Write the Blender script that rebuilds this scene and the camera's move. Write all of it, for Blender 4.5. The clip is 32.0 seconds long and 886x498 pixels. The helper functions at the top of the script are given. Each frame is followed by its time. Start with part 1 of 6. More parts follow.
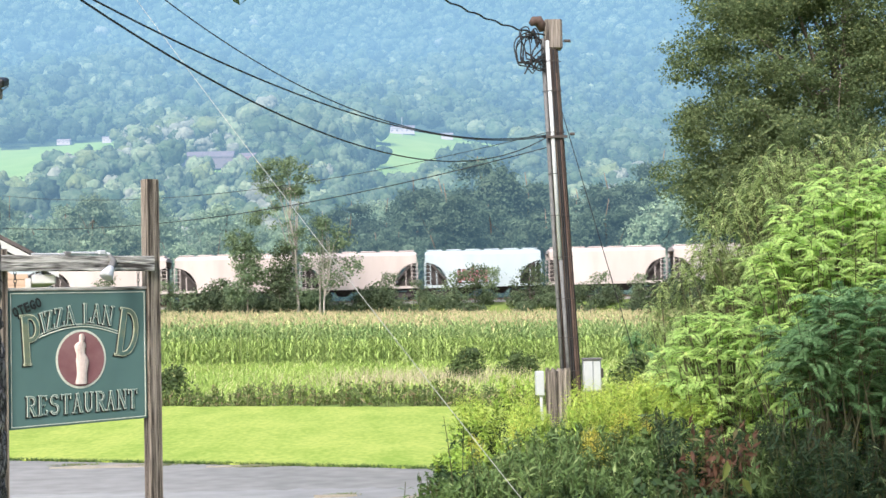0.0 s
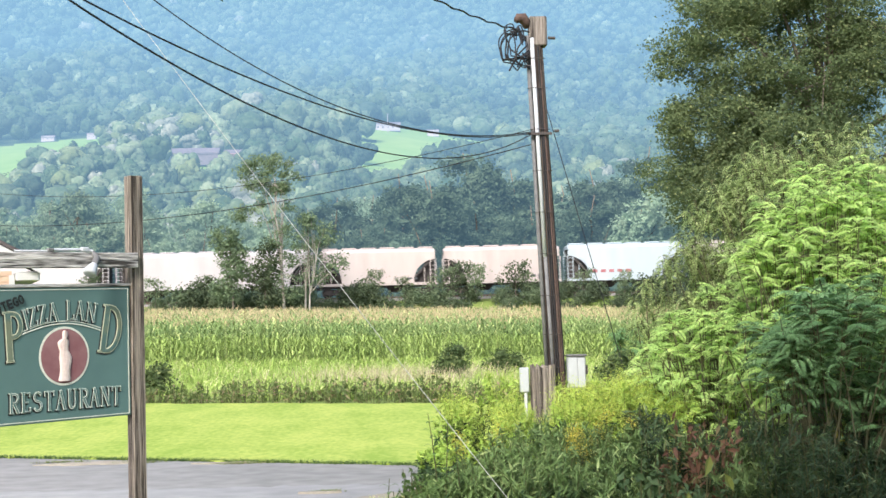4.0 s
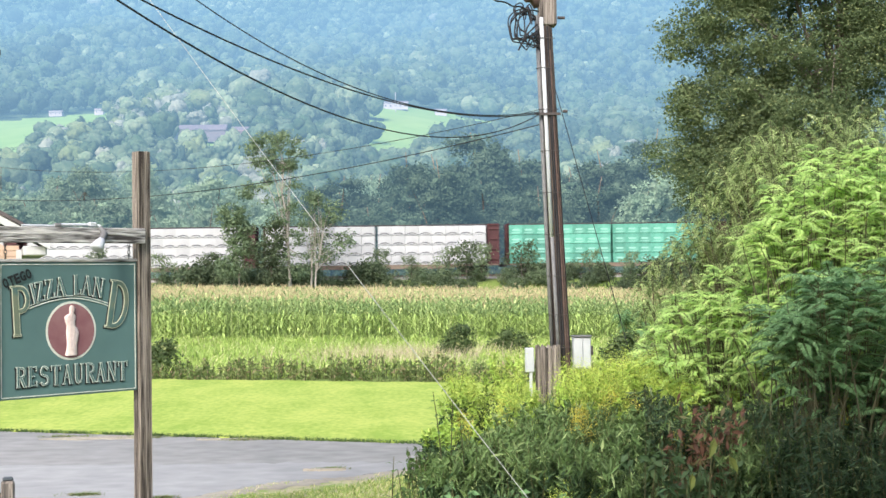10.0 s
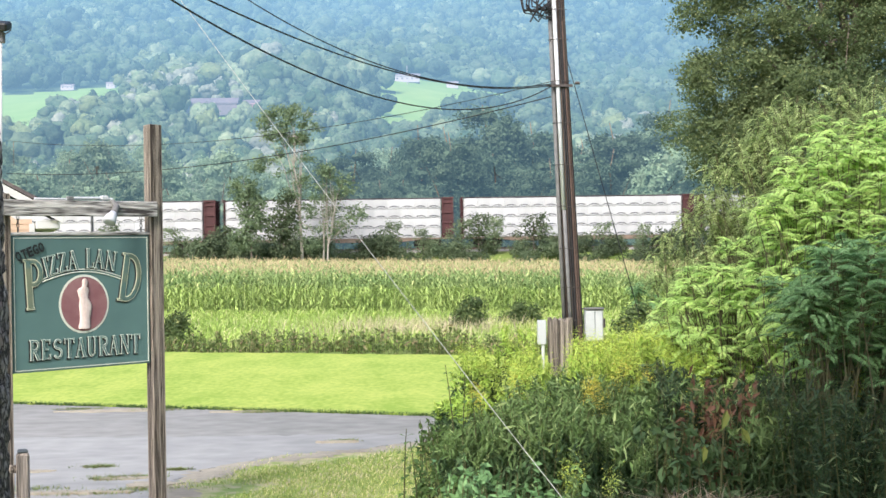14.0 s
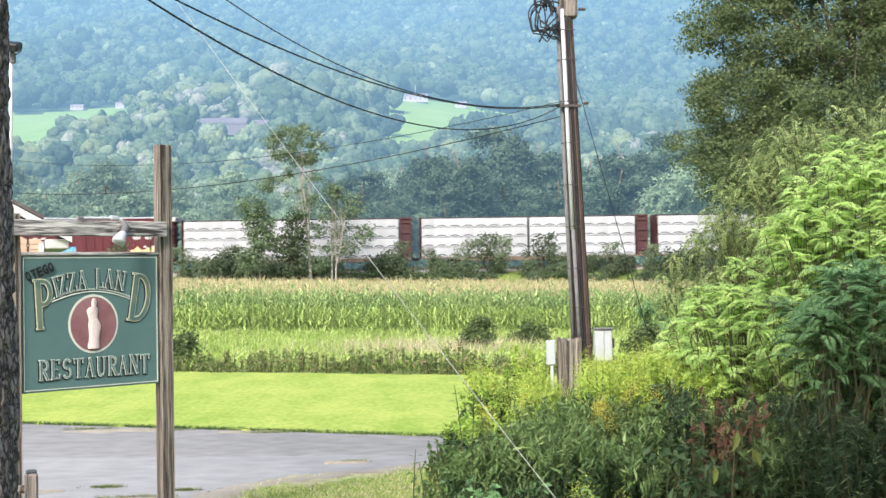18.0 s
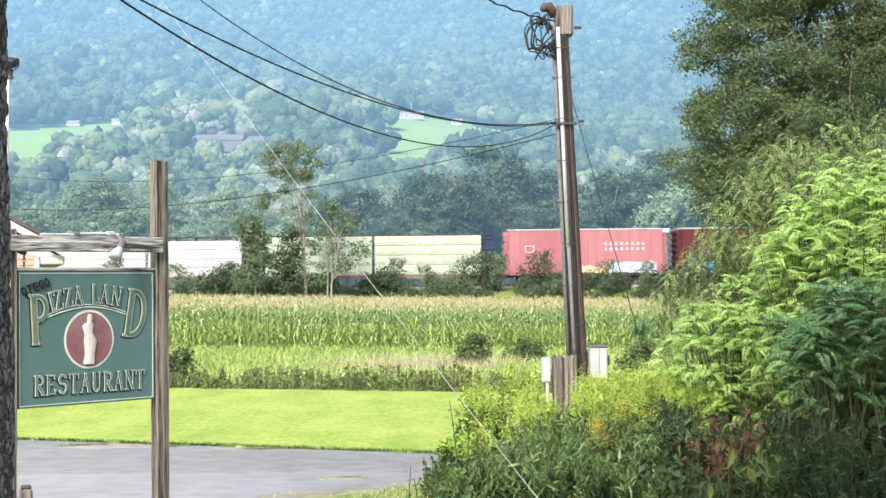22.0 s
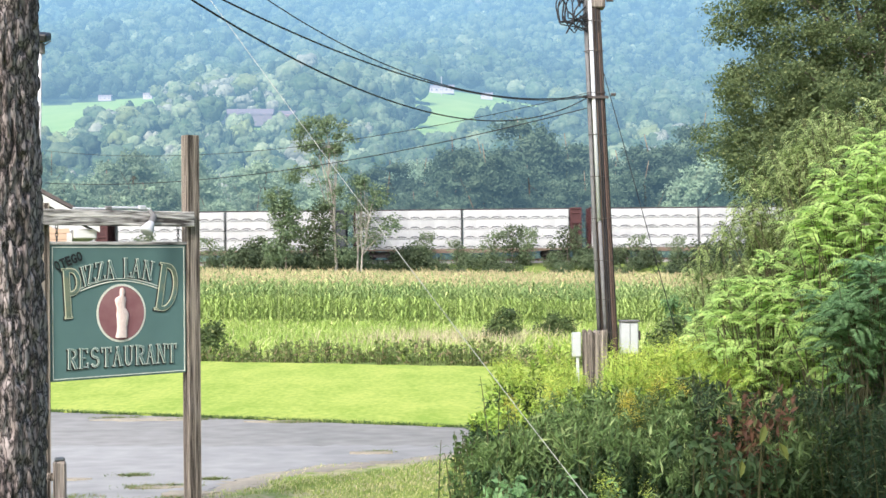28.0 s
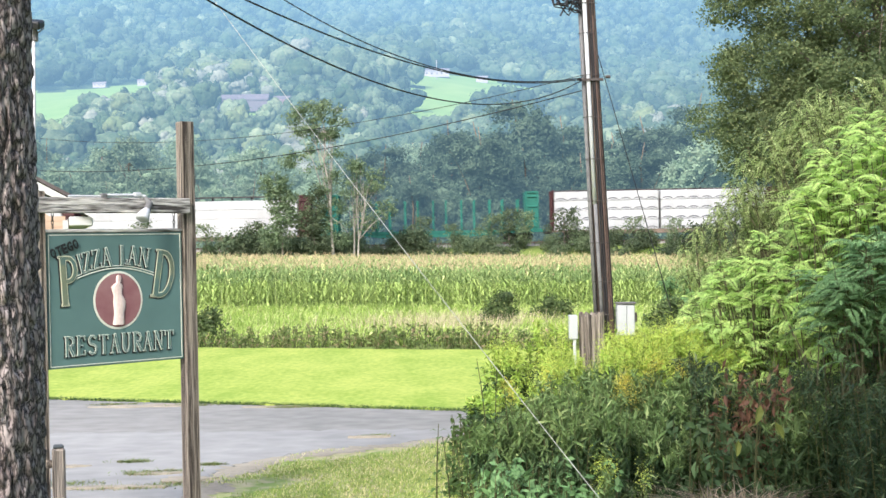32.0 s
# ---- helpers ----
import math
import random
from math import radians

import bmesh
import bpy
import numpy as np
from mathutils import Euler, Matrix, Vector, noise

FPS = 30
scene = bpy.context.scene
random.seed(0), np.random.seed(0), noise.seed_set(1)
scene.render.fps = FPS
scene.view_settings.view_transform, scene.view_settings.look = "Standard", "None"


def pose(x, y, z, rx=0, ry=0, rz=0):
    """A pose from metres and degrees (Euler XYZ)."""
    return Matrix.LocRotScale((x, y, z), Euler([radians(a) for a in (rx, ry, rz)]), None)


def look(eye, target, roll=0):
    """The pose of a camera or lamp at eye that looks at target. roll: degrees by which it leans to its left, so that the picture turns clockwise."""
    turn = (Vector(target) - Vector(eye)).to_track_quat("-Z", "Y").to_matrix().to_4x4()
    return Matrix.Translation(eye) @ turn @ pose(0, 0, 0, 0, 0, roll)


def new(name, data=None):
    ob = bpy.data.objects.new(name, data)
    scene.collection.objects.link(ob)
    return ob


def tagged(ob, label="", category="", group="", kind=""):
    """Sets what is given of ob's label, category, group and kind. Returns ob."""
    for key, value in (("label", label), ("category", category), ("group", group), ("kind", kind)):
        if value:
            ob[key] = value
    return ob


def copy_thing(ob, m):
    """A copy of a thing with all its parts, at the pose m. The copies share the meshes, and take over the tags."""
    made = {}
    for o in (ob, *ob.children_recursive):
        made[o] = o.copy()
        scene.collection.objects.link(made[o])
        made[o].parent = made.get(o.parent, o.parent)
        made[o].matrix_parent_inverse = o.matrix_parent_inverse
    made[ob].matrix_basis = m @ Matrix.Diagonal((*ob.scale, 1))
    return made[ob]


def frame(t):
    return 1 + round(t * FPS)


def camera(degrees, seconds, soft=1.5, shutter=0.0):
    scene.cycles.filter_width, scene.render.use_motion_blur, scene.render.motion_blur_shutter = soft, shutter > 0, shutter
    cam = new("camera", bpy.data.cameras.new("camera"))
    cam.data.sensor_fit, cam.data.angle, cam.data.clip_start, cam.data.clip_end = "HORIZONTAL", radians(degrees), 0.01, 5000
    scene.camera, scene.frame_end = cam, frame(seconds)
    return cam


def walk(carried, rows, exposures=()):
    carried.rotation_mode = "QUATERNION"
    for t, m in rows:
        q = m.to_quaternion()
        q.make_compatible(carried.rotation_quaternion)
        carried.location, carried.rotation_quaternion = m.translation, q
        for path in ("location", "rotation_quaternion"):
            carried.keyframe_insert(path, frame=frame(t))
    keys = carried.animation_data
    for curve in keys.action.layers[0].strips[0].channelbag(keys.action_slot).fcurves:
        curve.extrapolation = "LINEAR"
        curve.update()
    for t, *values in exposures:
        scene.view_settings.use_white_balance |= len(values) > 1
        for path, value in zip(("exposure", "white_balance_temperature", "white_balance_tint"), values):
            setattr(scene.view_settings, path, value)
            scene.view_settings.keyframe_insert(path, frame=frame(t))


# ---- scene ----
cam = camera(39, 32.0, soft=1.5, shutter=0.3)

# seconds, turn to the right, tilt up, lean to the left (degrees), eye (metres)
PATH = [
    (0.0, 1.619, 2.259, -1.351, -0.003, -0.000, 2.454),
    (0.5, 1.783, 2.427, -1.368, 0.004, -0.006, 2.455),
    (1.0, 1.867, 2.569, -1.455, 0.007, -0.014, 2.457),
    (1.5, 1.958, 2.607, -1.576, 0.007, -0.017, 2.456),
    (2.0, 2.121, 2.580, -1.678, 0.007, -0.016, 2.456),
    (2.5, 2.312, 2.521, -1.589, 0.011, -0.019, 2.455),
    (3.0, 2.456, 2.330, -1.458, 0.010, -0.022, 2.455),
    (3.5, 2.346, 2.153, -1.364, 0.013, -0.018, 2.452),
    (5.5, 2.055, 2.059, -1.540, 0.016, -0.021, 2.453),
    (6.0, 2.216, 2.102, -1.552, 0.015, -0.024, 2.451),
    (6.5, 2.482, 2.108, -1.527, 0.012, -0.024, 2.452),
    (7.0, 2.731, 2.061, -1.525, 0.008, -0.024, 2.454),
    (7.5, 2.862, 2.035, -1.572, 0.003, -0.029, 2.451),
    (8.0, 2.908, 2.041, -1.482, 0.010, -0.030, 2.450),
    (8.5, 2.840, 1.938, -1.145, 0.008, -0.031, 2.449),
    (9.0, 2.480, 1.729, -0.929, 0.008, -0.023, 2.449),
    (9.5, 2.107, 1.474, -0.745, 0.008, -0.020, 2.451),
    (10.0, 1.959, 1.163, -0.721, 0.008, -0.013, 2.450),
    (10.5, 1.840, 0.962, -0.687, 0.005, -0.015, 2.447),
    (11.0, 1.742, 0.857, -0.659, 0.008, -0.010, 2.449),
    (11.5, 1.789, 0.839, -0.561, 0.008, -0.016, 2.446),
    (12.0, 1.958, 0.673, -0.447, 0.003, -0.005, 2.451),
    (12.5, 2.141, 0.351, -0.520, 0.006, -0.019, 2.450),
    (13.0, 2.218, 0.031, -0.682, 0.011, -0.018, 2.444),
    (13.5, 1.957, -0.057, -0.816, 0.008, -0.014, 2.447),
    (14.0, 1.390, -0.071, -0.843, 0.010, 0.001, 2.447),
    (14.5, 1.009, -0.193, -0.716, 0.011, 0.009, 2.444),
    (16.5, 1.273, 1.159, -0.992, 0.006, -0.004, 2.450),
    (17.0, 1.574, 1.234, -1.010, 0.004, -0.007, 2.449),
    (17.5, 1.438, 1.086, -0.850, 0.002, -0.005, 2.447),
    (18.0, 1.033, 0.835, -0.811, -0.001, 0.013, 2.451),
    (18.5, 0.835, 0.600, -0.827, 0.001, 0.014, 2.448),
    (19.0, 0.806, 0.522, -0.819, -0.001, 0.012, 2.448),
    (19.5, 0.835, 0.713, -0.731, -0.005, 0.012, 2.449),
    (20.0, 0.797, 0.956, -0.665, -0.004, 0.014, 2.446),
    (20.5, 0.729, 1.085, -0.553, -0.009, 0.026, 2.449),
    (21.0, 0.692, 1.306, -0.604, -0.003, 0.001, 2.448),
    (21.5, 0.929, 1.551, -0.600, -0.012, 0.008, 2.446),
    (22.0, 1.244, 1.616, -0.640, -0.003, -0.014, 2.446),
    (22.5, 1.473, 1.428, -0.639, -0.014, -0.005, 2.452),
    (23.0, 1.277, 1.317, -0.583, -0.011, 0.013, 2.448),
    (23.5, 0.908, 1.386, -0.470, -0.007, 0.004, 2.445),
    (24.0, 0.673, 1.482, -0.385, -0.014, 0.007, 2.452),
    (24.5, 0.547, 1.428, -0.449, -0.014, 0.017, 2.447),
    (25.0, 0.359, 1.159, -0.613, -0.016, 0.017, 2.452),
    (25.5, 0.152, 0.930, -0.772, -0.009, 0.017, 2.448),
    (27.5, 0.247, 0.764, -0.635, -0.006, 0.016, 2.445),
    (28.0, -0.137, 0.460, -0.535, -0.010, 0.020, 2.448),
    (28.5, -0.308, 0.058, -0.635, -0.008, 0.015, 2.445),
    (29.0, -0.084, -0.388, -0.786, -0.011, 0.022, 2.449),
    (29.5, 0.141, -0.622, -0.926, -0.008, 0.016, 2.442),
    (30.0, 0.194, -0.592, -1.001, -0.001, 0.006, 2.442),
    (30.5, 0.084, -0.531, -0.964, -0.003, 0.012, 2.445),
    (31.0, -0.093, -0.470, -0.968, -0.004, 0.013, 2.442),
    (31.5, -0.147, -0.437, -1.048, -0.004, 0.010, 2.448),
    (32.0, 0.000, -0.285, -1.100, 0.000, 0.000, 2.450),
]


def aim(turn, tilt, lean, x, y, z):
    a, b = radians(turn), radians(tilt)
    way = Vector((math.sin(a) * math.cos(b), math.cos(a) * math.cos(b), math.sin(b)))
    return look((x, y, z), Vector((x, y, z)) + way * 100, lean)


walk(cam, [(row[0], aim(*row[1:])) for row in PATH], [(0, 1.2, 6350, 13), (13, 1.2, 6350, 13), (19, 1.26, 6350, 13), (21, 1.31, 6350, 13), (25, 1.28, 6350, 13), (29, 1.27, 6350, 13), (31, 1.3, 6350, 13), (32, 1.3, 6350, 13)])

# ---- light ----
world = bpy.data.worlds.new("sky")
scene.world = world
world.use_nodes = True
_n = world.node_tree.nodes
_sky = _n.new("ShaderNodeTexSky")
_sky.sky_type, _sky.sun_disc = "NISHITA", False
_sky.sun_elevation, _sky.sun_rotation = radians(42), radians(203)
_sky.air_density, _sky.dust_density = 1.0, 3.0
world.node_tree.links.new(_sky.outputs[0], _n["Background"].inputs[0])
_n["Background"].inputs[1].default_value = 0.13
sun = new("sun", bpy.data.lights.new("sun", "SUN"))
sun.data.energy, sun.data.angle, sun.data.color = 2.3, radians(14), (1.0, 0.96, 0.9)
_az, _el = radians(203), radians(42)
sun.matrix_world = look((0, 0, 60), (-math.sin(_az) * math.cos(_el), -math.cos(_az) * math.cos(_el), 60 - math.sin(_el)))


# ---- materials ----
def rgb(c):
    return (c[0], c[1], c[2], 1.0)


def mat(name, a, b=None, rough=0.7, scale=6.0, bump=0.0, metal=0.0, stretch=(1, 1, 1), spec=0.3, island=0.0, each=0.0,
        through_light=0.0, coarse=0.12, third=None, haze_glow=None, crack=None, soft=0.28, deep=0.02):
    """Two colours mixed by fine and coarse grain; island and each: spread of brightness between pieces and between things."""
    m = bpy.data.materials.new(name)
    m.use_nodes = True
    nt = m.node_tree
    n, l = nt.nodes, nt.links
    p = n["Principled BSDF"]
    p.inputs["Roughness"].default_value, p.inputs["Metallic"].default_value = rough, metal
    p.inputs["Specular IOR Level"].default_value = spec
    b = b or tuple(v * 0.8 for v in a)
    co = n.new("ShaderNodeTexCoord")
    mp = n.new("ShaderNodeMapping")
    mp.inputs["Scale"].default_value = stretch
    l.new(co.outputs["Object"], mp.inputs[0])
    fine, wide = n.new("ShaderNodeTexNoise"), n.new("ShaderNodeTexNoise")
    fine.inputs["Scale"].default_value, fine.inputs["Detail"].default_value = scale, 6
    wide.inputs["Scale"].default_value, wide.inputs["Detail"].default_value = scale * coarse, 3
    l.new(mp.outputs[0], fine.inputs[0]), l.new(mp.outputs[0], wide.inputs[0])
    add = n.new("ShaderNodeMath")
    add.operation = "ADD"
    l.new(fine.outputs[0], add.inputs[0]), l.new(wide.outputs[0], add.inputs[1])
    ramp = n.new("ShaderNodeMapRange")
    ramp.inputs[1].default_value, ramp.inputs[2].default_value = 1 - soft, 1 + soft
    l.new(add.outputs[0], ramp.inputs[0])
    mix = n.new("ShaderNodeMix")
    mix.data_type = "RGBA"
    mix.inputs[6].default_value, mix.inputs[7].default_value = rgb(a), rgb(b)
    l.new(ramp.outputs[0], mix.inputs[0])
    col = mix.outputs[2]
    geo = n.new("ShaderNodeNewGeometry")
    if crack:
        vo, wob = n.new("ShaderNodeTexVoronoi"), n.new("ShaderNodeVectorMath")
        vo.feature, vo.inputs["Scale"].default_value = "DISTANCE_TO_EDGE", crack[0]
        wob.operation = "MULTIPLY_ADD"
        wob.inputs[1].default_value = (0.12, 0.12, 0.12)
        l.new(fine.outputs[1], wob.inputs[0]), l.new(mp.outputs[0], wob.inputs[2]), l.new(wob.outputs[0], vo.inputs[0])
        mr = n.new("ShaderNodeMapRange")
        mr.inputs[1].default_value, mr.inputs[2].default_value = 0.02, crack[1]
        l.new(vo.outputs[0], mr.inputs[0])
        mc = n.new("ShaderNodeMix")
        mc.data_type = "RGBA"
        mc.inputs[6].default_value = rgb(crack[2])
        l.new(mr.outputs[0], mc.inputs[0]), l.new(col, mc.inputs[7])
        col = mc.outputs[2]
    if third:
        m3 = n.new("ShaderNodeMix")
        m3.data_type = "RGBA"
        m3.inputs[7].default_value = rgb(third[0])
        r3 = n.new("ShaderNodeMapRange")
        r3.inputs[1].default_value, r3.inputs[2].default_value = 1 - third[1], min(1.0, 1 - third[1] * 0.3)
        l.new(geo.outputs["Random Per Island"], r3.inputs[0])
        l.new(r3.outputs[0], m3.inputs[0]), l.new(col, m3.inputs[6])
        col = m3.outputs[2]
    for spread, source in ((island, geo.outputs["Random Per Island"]), (each, None)):
        if spread:
            if source is None:
                source = n.new("ShaderNodeObjectInfo").outputs["Random"]
            mr = n.new("ShaderNodeMapRange")
            mr.inputs[3].default_value, mr.inputs[4].default_value = 1 - spread, 1 + spread
            l.new(source, mr.inputs[0])
            hs = n.new("ShaderNodeHueSaturation")
            l.new(mr.outputs[0], hs.inputs["Value"]), l.new(col, hs.inputs["Color"])
            col = hs.outputs[0]
    l.new(col, p.inputs["Base Color"])
    if bump:
        bp = n.new("ShaderNodeBump")
        bp.inputs["Strength"].default_value, bp.inputs["Distance"].default_value = bump, deep
        l.new(fine.outputs[0], bp.inputs["Height"]), l.new(bp.outputs[0], p.inputs["Normal"])
    out, shader = n["Material Output"], p.outputs[0]
    if through_light:
        tr, ms = n.new("ShaderNodeBsdfTranslucent"), n.new("ShaderNodeMixShader")
        l.new(col, tr.inputs[0])
        ms.inputs[0].default_value = through_light
        l.new(shader, ms.inputs[1]), l.new(tr.outputs[0], ms.inputs[2])
        shader = ms.outputs[0]
    if haze_glow:
        # haze painted as a blue glow that thickens with distance, wood edge included
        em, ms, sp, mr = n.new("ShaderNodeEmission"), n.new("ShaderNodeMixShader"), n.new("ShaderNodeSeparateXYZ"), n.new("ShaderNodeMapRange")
        em.inputs[0].default_value = rgb(haze_glow)
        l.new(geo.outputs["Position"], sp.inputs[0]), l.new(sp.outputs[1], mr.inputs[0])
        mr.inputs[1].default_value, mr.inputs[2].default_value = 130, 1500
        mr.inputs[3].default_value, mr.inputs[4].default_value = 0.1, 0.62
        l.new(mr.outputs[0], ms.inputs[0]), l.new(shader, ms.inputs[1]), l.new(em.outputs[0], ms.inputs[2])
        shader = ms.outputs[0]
    l.new(shader, out.inputs[0])
    return m


# glow colour that stands for the distant haze
HAZE_GLOW = (0.186, 0.346, 0.495)
M = {}
M["ground"] = mat("rough_ground", (0.10, 0.17, 0.03), (0.16, 0.20, 0.05), 0.95, 3.0, 0.4)
M["meadow"] = mat("hill_meadow", (0.17, 0.29, 0.075), (0.24, 0.34, 0.1), 0.95, 0.05, haze_glow=HAZE_GLOW)
M["lawn"] = mat("mown_lawn", (0.2, 0.3, 0.04), (0.345, 0.405, 0.085), 0.95, 10.0, 0.6, stretch=(1.1, 0.5, 1), coarse=0.09, soft=0.24)
M["asphalt"] = mat("old_asphalt", (0.17, 0.172, 0.16), (0.275, 0.272, 0.255), 0.9, 5.0, 0.2, stretch=(0.5, 0.8, 1), coarse=0.08, soft=0.3)
M["asphalt_near"] = mat("pale_asphalt", (0.21, 0.214, 0.207), (0.315, 0.315, 0.302), 0.9, 5.0, 0.2, stretch=(0.5, 0.7, 1), coarse=0.1, soft=0.3)
M["verge"] = mat("thin_grass_verge", (0.21, 0.29, 0.075), (0.4, 0.36, 0.22), 0.95, 6.0, 0.5, coarse=0.25, soft=0.16)
M["dirt"] = mat("bare_dirt", (0.24, 0.215, 0.17), (0.33, 0.3, 0.235), 0.95, 12.0, 0.6)
M["ballast"] = mat("ballast", (0.16, 0.15, 0.14), (0.3, 0.28, 0.26), 0.95, 12.0, 0.8)
M["rail"] = mat("rail_steel", (0.12, 0.07, 0.05), (0.2, 0.15, 0.12), 0.5, 8.0, metal=0.6)
M["tie"] = mat("tie_wood", (0.06, 0.05, 0.04), (0.12, 0.1, 0.08), 0.9, 10.0)
M["wood"] = mat("weathered_wood", (0.04, 0.031, 0.025), (0.38, 0.325, 0.26), 0.9, 9.0, 0.9, stretch=(20, 20, 0.35), coarse=0.12, soft=0.16)
M["beam"] = mat("weathered_beam", (0.05, 0.045, 0.042), (0.56, 0.54, 0.5), 0.9, 4.0, 0.9, stretch=(1.2, 9, 12), coarse=0.25, soft=0.2)
M["sign"] = mat("sign_green_paint", (0.08, 0.145, 0.135), (0.092, 0.168, 0.155), 0.45, 5.0, spec=0.4)
M["pale"] = mat("sign_pale_paint", (0.62, 0.65, 0.56), (0.52, 0.55, 0.46), 0.5, 30.0)
M["gold_rim"] = mat("sign_gold_rim", (0.62, 0.62, 0.45), (0.5, 0.5, 0.34), 0.5, 12.0)
M["big_face"] = mat("sign_gilt_green", (0.075, 0.135, 0.12), (0.155, 0.18, 0.12), 0.45, 7.0, coarse=0.5, soft=0.15)
M["black"] = mat("black_paint", (0.012, 0.014, 0.014), (0.02, 0.022, 0.022), 0.5, 20.0)
M["maroon"] = mat("sign_maroon", (0.2, 0.085, 0.09), (0.29, 0.16, 0.16), 0.5, 7.0)
M["plaster"] = mat("sign_figure_white", (0.72, 0.6, 0.54), (0.6, 0.45, 0.4), 0.6, 30.0)
M["pole"] = mat("pole_wood", (0.018, 0.013, 0.011), (0.11, 0.085, 0.066), 0.95, 9.0, 0.8, stretch=(8, 8, 0.12), coarse=0.25, soft=0.14)
M["conduit"] = mat("conduit_grey", (0.1, 0.1, 0.1), (0.17, 0.17, 0.165), 0.7, 10.0)
M["pvc"] = mat("pvc_white", (0.5, 0.52, 0.53), (0.42, 0.44, 0.45), 0.4, 8.0)
M["box"] = mat("enclosure_grey", (0.4, 0.42, 0.43), (0.34, 0.36, 0.37), 0.45, 9.0)
M["cable"] = mat("black_cable", (0.012, 0.013, 0.015), (0.02, 0.02, 0.022), 0.6, 30.0)
M["wire"] = mat("bright_wire", (0.3, 0.31, 0.27), (0.4, 0.41, 0.37), 0.5, 20.0, metal=0.3)
M["rustcap"] = mat("brown_cap", (0.06, 0.038, 0.03), (0.105, 0.07, 0.056), 0.7, 20.0)
M["bark"] = mat("spruce_bark", (0.15, 0.12, 0.113), (0.38, 0.33, 0.315), 0.95, 24.0, 1.0, stretch=(1, 1, 0.3), coarse=0.3, crack=(24.0, 0.24, (0.03, 0.025, 0.024)), soft=0.2)
M["limb"] = mat("limb_bark", (0.10, 0.085, 0.065), (0.2, 0.17, 0.135), 0.9, 8.0, 0.5)
M["twig"] = mat("dark_twig", (0.07, 0.07, 0.035), (0.12, 0.11, 0.055), 0.9, 8.0, 0.3)
M["birch"] = mat("pale_bark", (0.36, 0.34, 0.29), (0.2, 0.18, 0.15), 0.9, 6.0, 0.3)
M["stem"] = mat("weed_stem", (0.05, 0.055, 0.02), (0.09, 0.09, 0.035), 0.8, 10.0, island=0.3)


def leaf(name, a, b, island=0.35, third=None, each=0.0, rough=0.6, glow=0.3, scale=1.2, haze_glow=None):
    return mat(name, a, b, rough, scale, island=island, third=third, each=each, through_light=glow, spec=0.25, haze_glow=haze_glow)


M["dark_leaf"] = leaf("bush_leaf", (0.06, 0.1, 0.034), (0.13, 0.175, 0.06), 0.35, ((0.2, 0.22, 0.085), 0.12))
M["maple"] = leaf("maple_leaf", (0.083, 0.125, 0.056), (0.149, 0.19, 0.082), 0.16, ((0.25, 0.28, 0.12), 0.1), rough=0.9, glow=0.45, scale=0.4)
M["mid_leaf"] = leaf("trackside_leaf", (0.1, 0.145, 0.08), (0.175, 0.215, 0.115), 0.2, each=0.35, glow=0.45, rough=0.9)
M["thin_leaf"] = leaf("thin_tree_leaf", (0.15, 0.215, 0.12), (0.22, 0.285, 0.155), 0.2, glow=0.5, rough=0.9)
M["wood_leaf"] = leaf("wood_edge_leaf", (0.048, 0.085, 0.052), (0.1, 0.14, 0.083), 0.12, each=0.22, scale=0.3, glow=0.2, rough=0.95, haze_glow=HAZE_GLOW)
M["pale_wood_leaf"] = leaf("light_wood_leaf", (0.17, 0.25, 0.15), (0.25, 0.32, 0.2), 0.12, each=0.25, scale=0.3, glow=0.3, rough=0.9, haze_glow=HAZE_GLOW)
M["sumac"] = leaf("sumac_leaf", (0.39, 0.59, 0.185), (0.54, 0.71, 0.24), 0.15, ((0.63, 0.72, 0.27), 0.16), glow=0.58, rough=0.9)
M["dull_sumac"] = leaf("dull_sumac_leaf", (0.25, 0.34, 0.13), (0.36, 0.44, 0.175), 0.2, ((0.46, 0.52, 0.25), 0.12), glow=0.58, rough=0.9)
# sumac leaf darkened and cooled: its shade is put into the colour
M["shade_toned_sumac"] = leaf("shaded_sumac_leaf", (0.125, 0.25, 0.1), (0.205, 0.345, 0.135), 0.3, ((0.26, 0.38, 0.19), 0.08), glow=0.35)
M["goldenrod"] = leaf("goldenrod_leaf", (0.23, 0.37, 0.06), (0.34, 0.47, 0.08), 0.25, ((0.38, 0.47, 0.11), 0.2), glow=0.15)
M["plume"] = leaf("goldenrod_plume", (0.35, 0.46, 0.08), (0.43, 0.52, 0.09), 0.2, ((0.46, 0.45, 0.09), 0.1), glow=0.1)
# weed leaf with the thicket's inner shade put into its dark colour
M["weed"] = leaf("shade_darkened_weed_leaf", (0.024, 0.055, 0.02), (0.06, 0.105, 0.038), 0.45, ((0.17, 0.23, 0.1), 0.08), glow=0.1)
# undergrowth leaf made near black so that its colour holds the shade
M["shade_undergrowth"] = leaf("shade_undergrowth_leaf", (0.022, 0.048, 0.02), (0.05, 0.088, 0.034), 0.45, ((0.15, 0.19, 0.09), 0.09), glow=0.15)
M["light_weed"] = leaf("weed_top_leaf", (0.08, 0.145, 0.042), (0.14, 0.21, 0.068), 0.35, ((0.22, 0.28, 0.11), 0.12), glow=0.12)
M["gold_plume"] = leaf("goldenrod_flower", (0.42, 0.39, 0.05), (0.52, 0.46, 0.07), 0.25, ((0.38, 0.28, 0.08), 0.15), glow=0.1)
M["knotweed"] = leaf("knotweed_leaf", (0.04, 0.085, 0.034), (0.08, 0.13, 0.05), 0.4, glow=0.15)
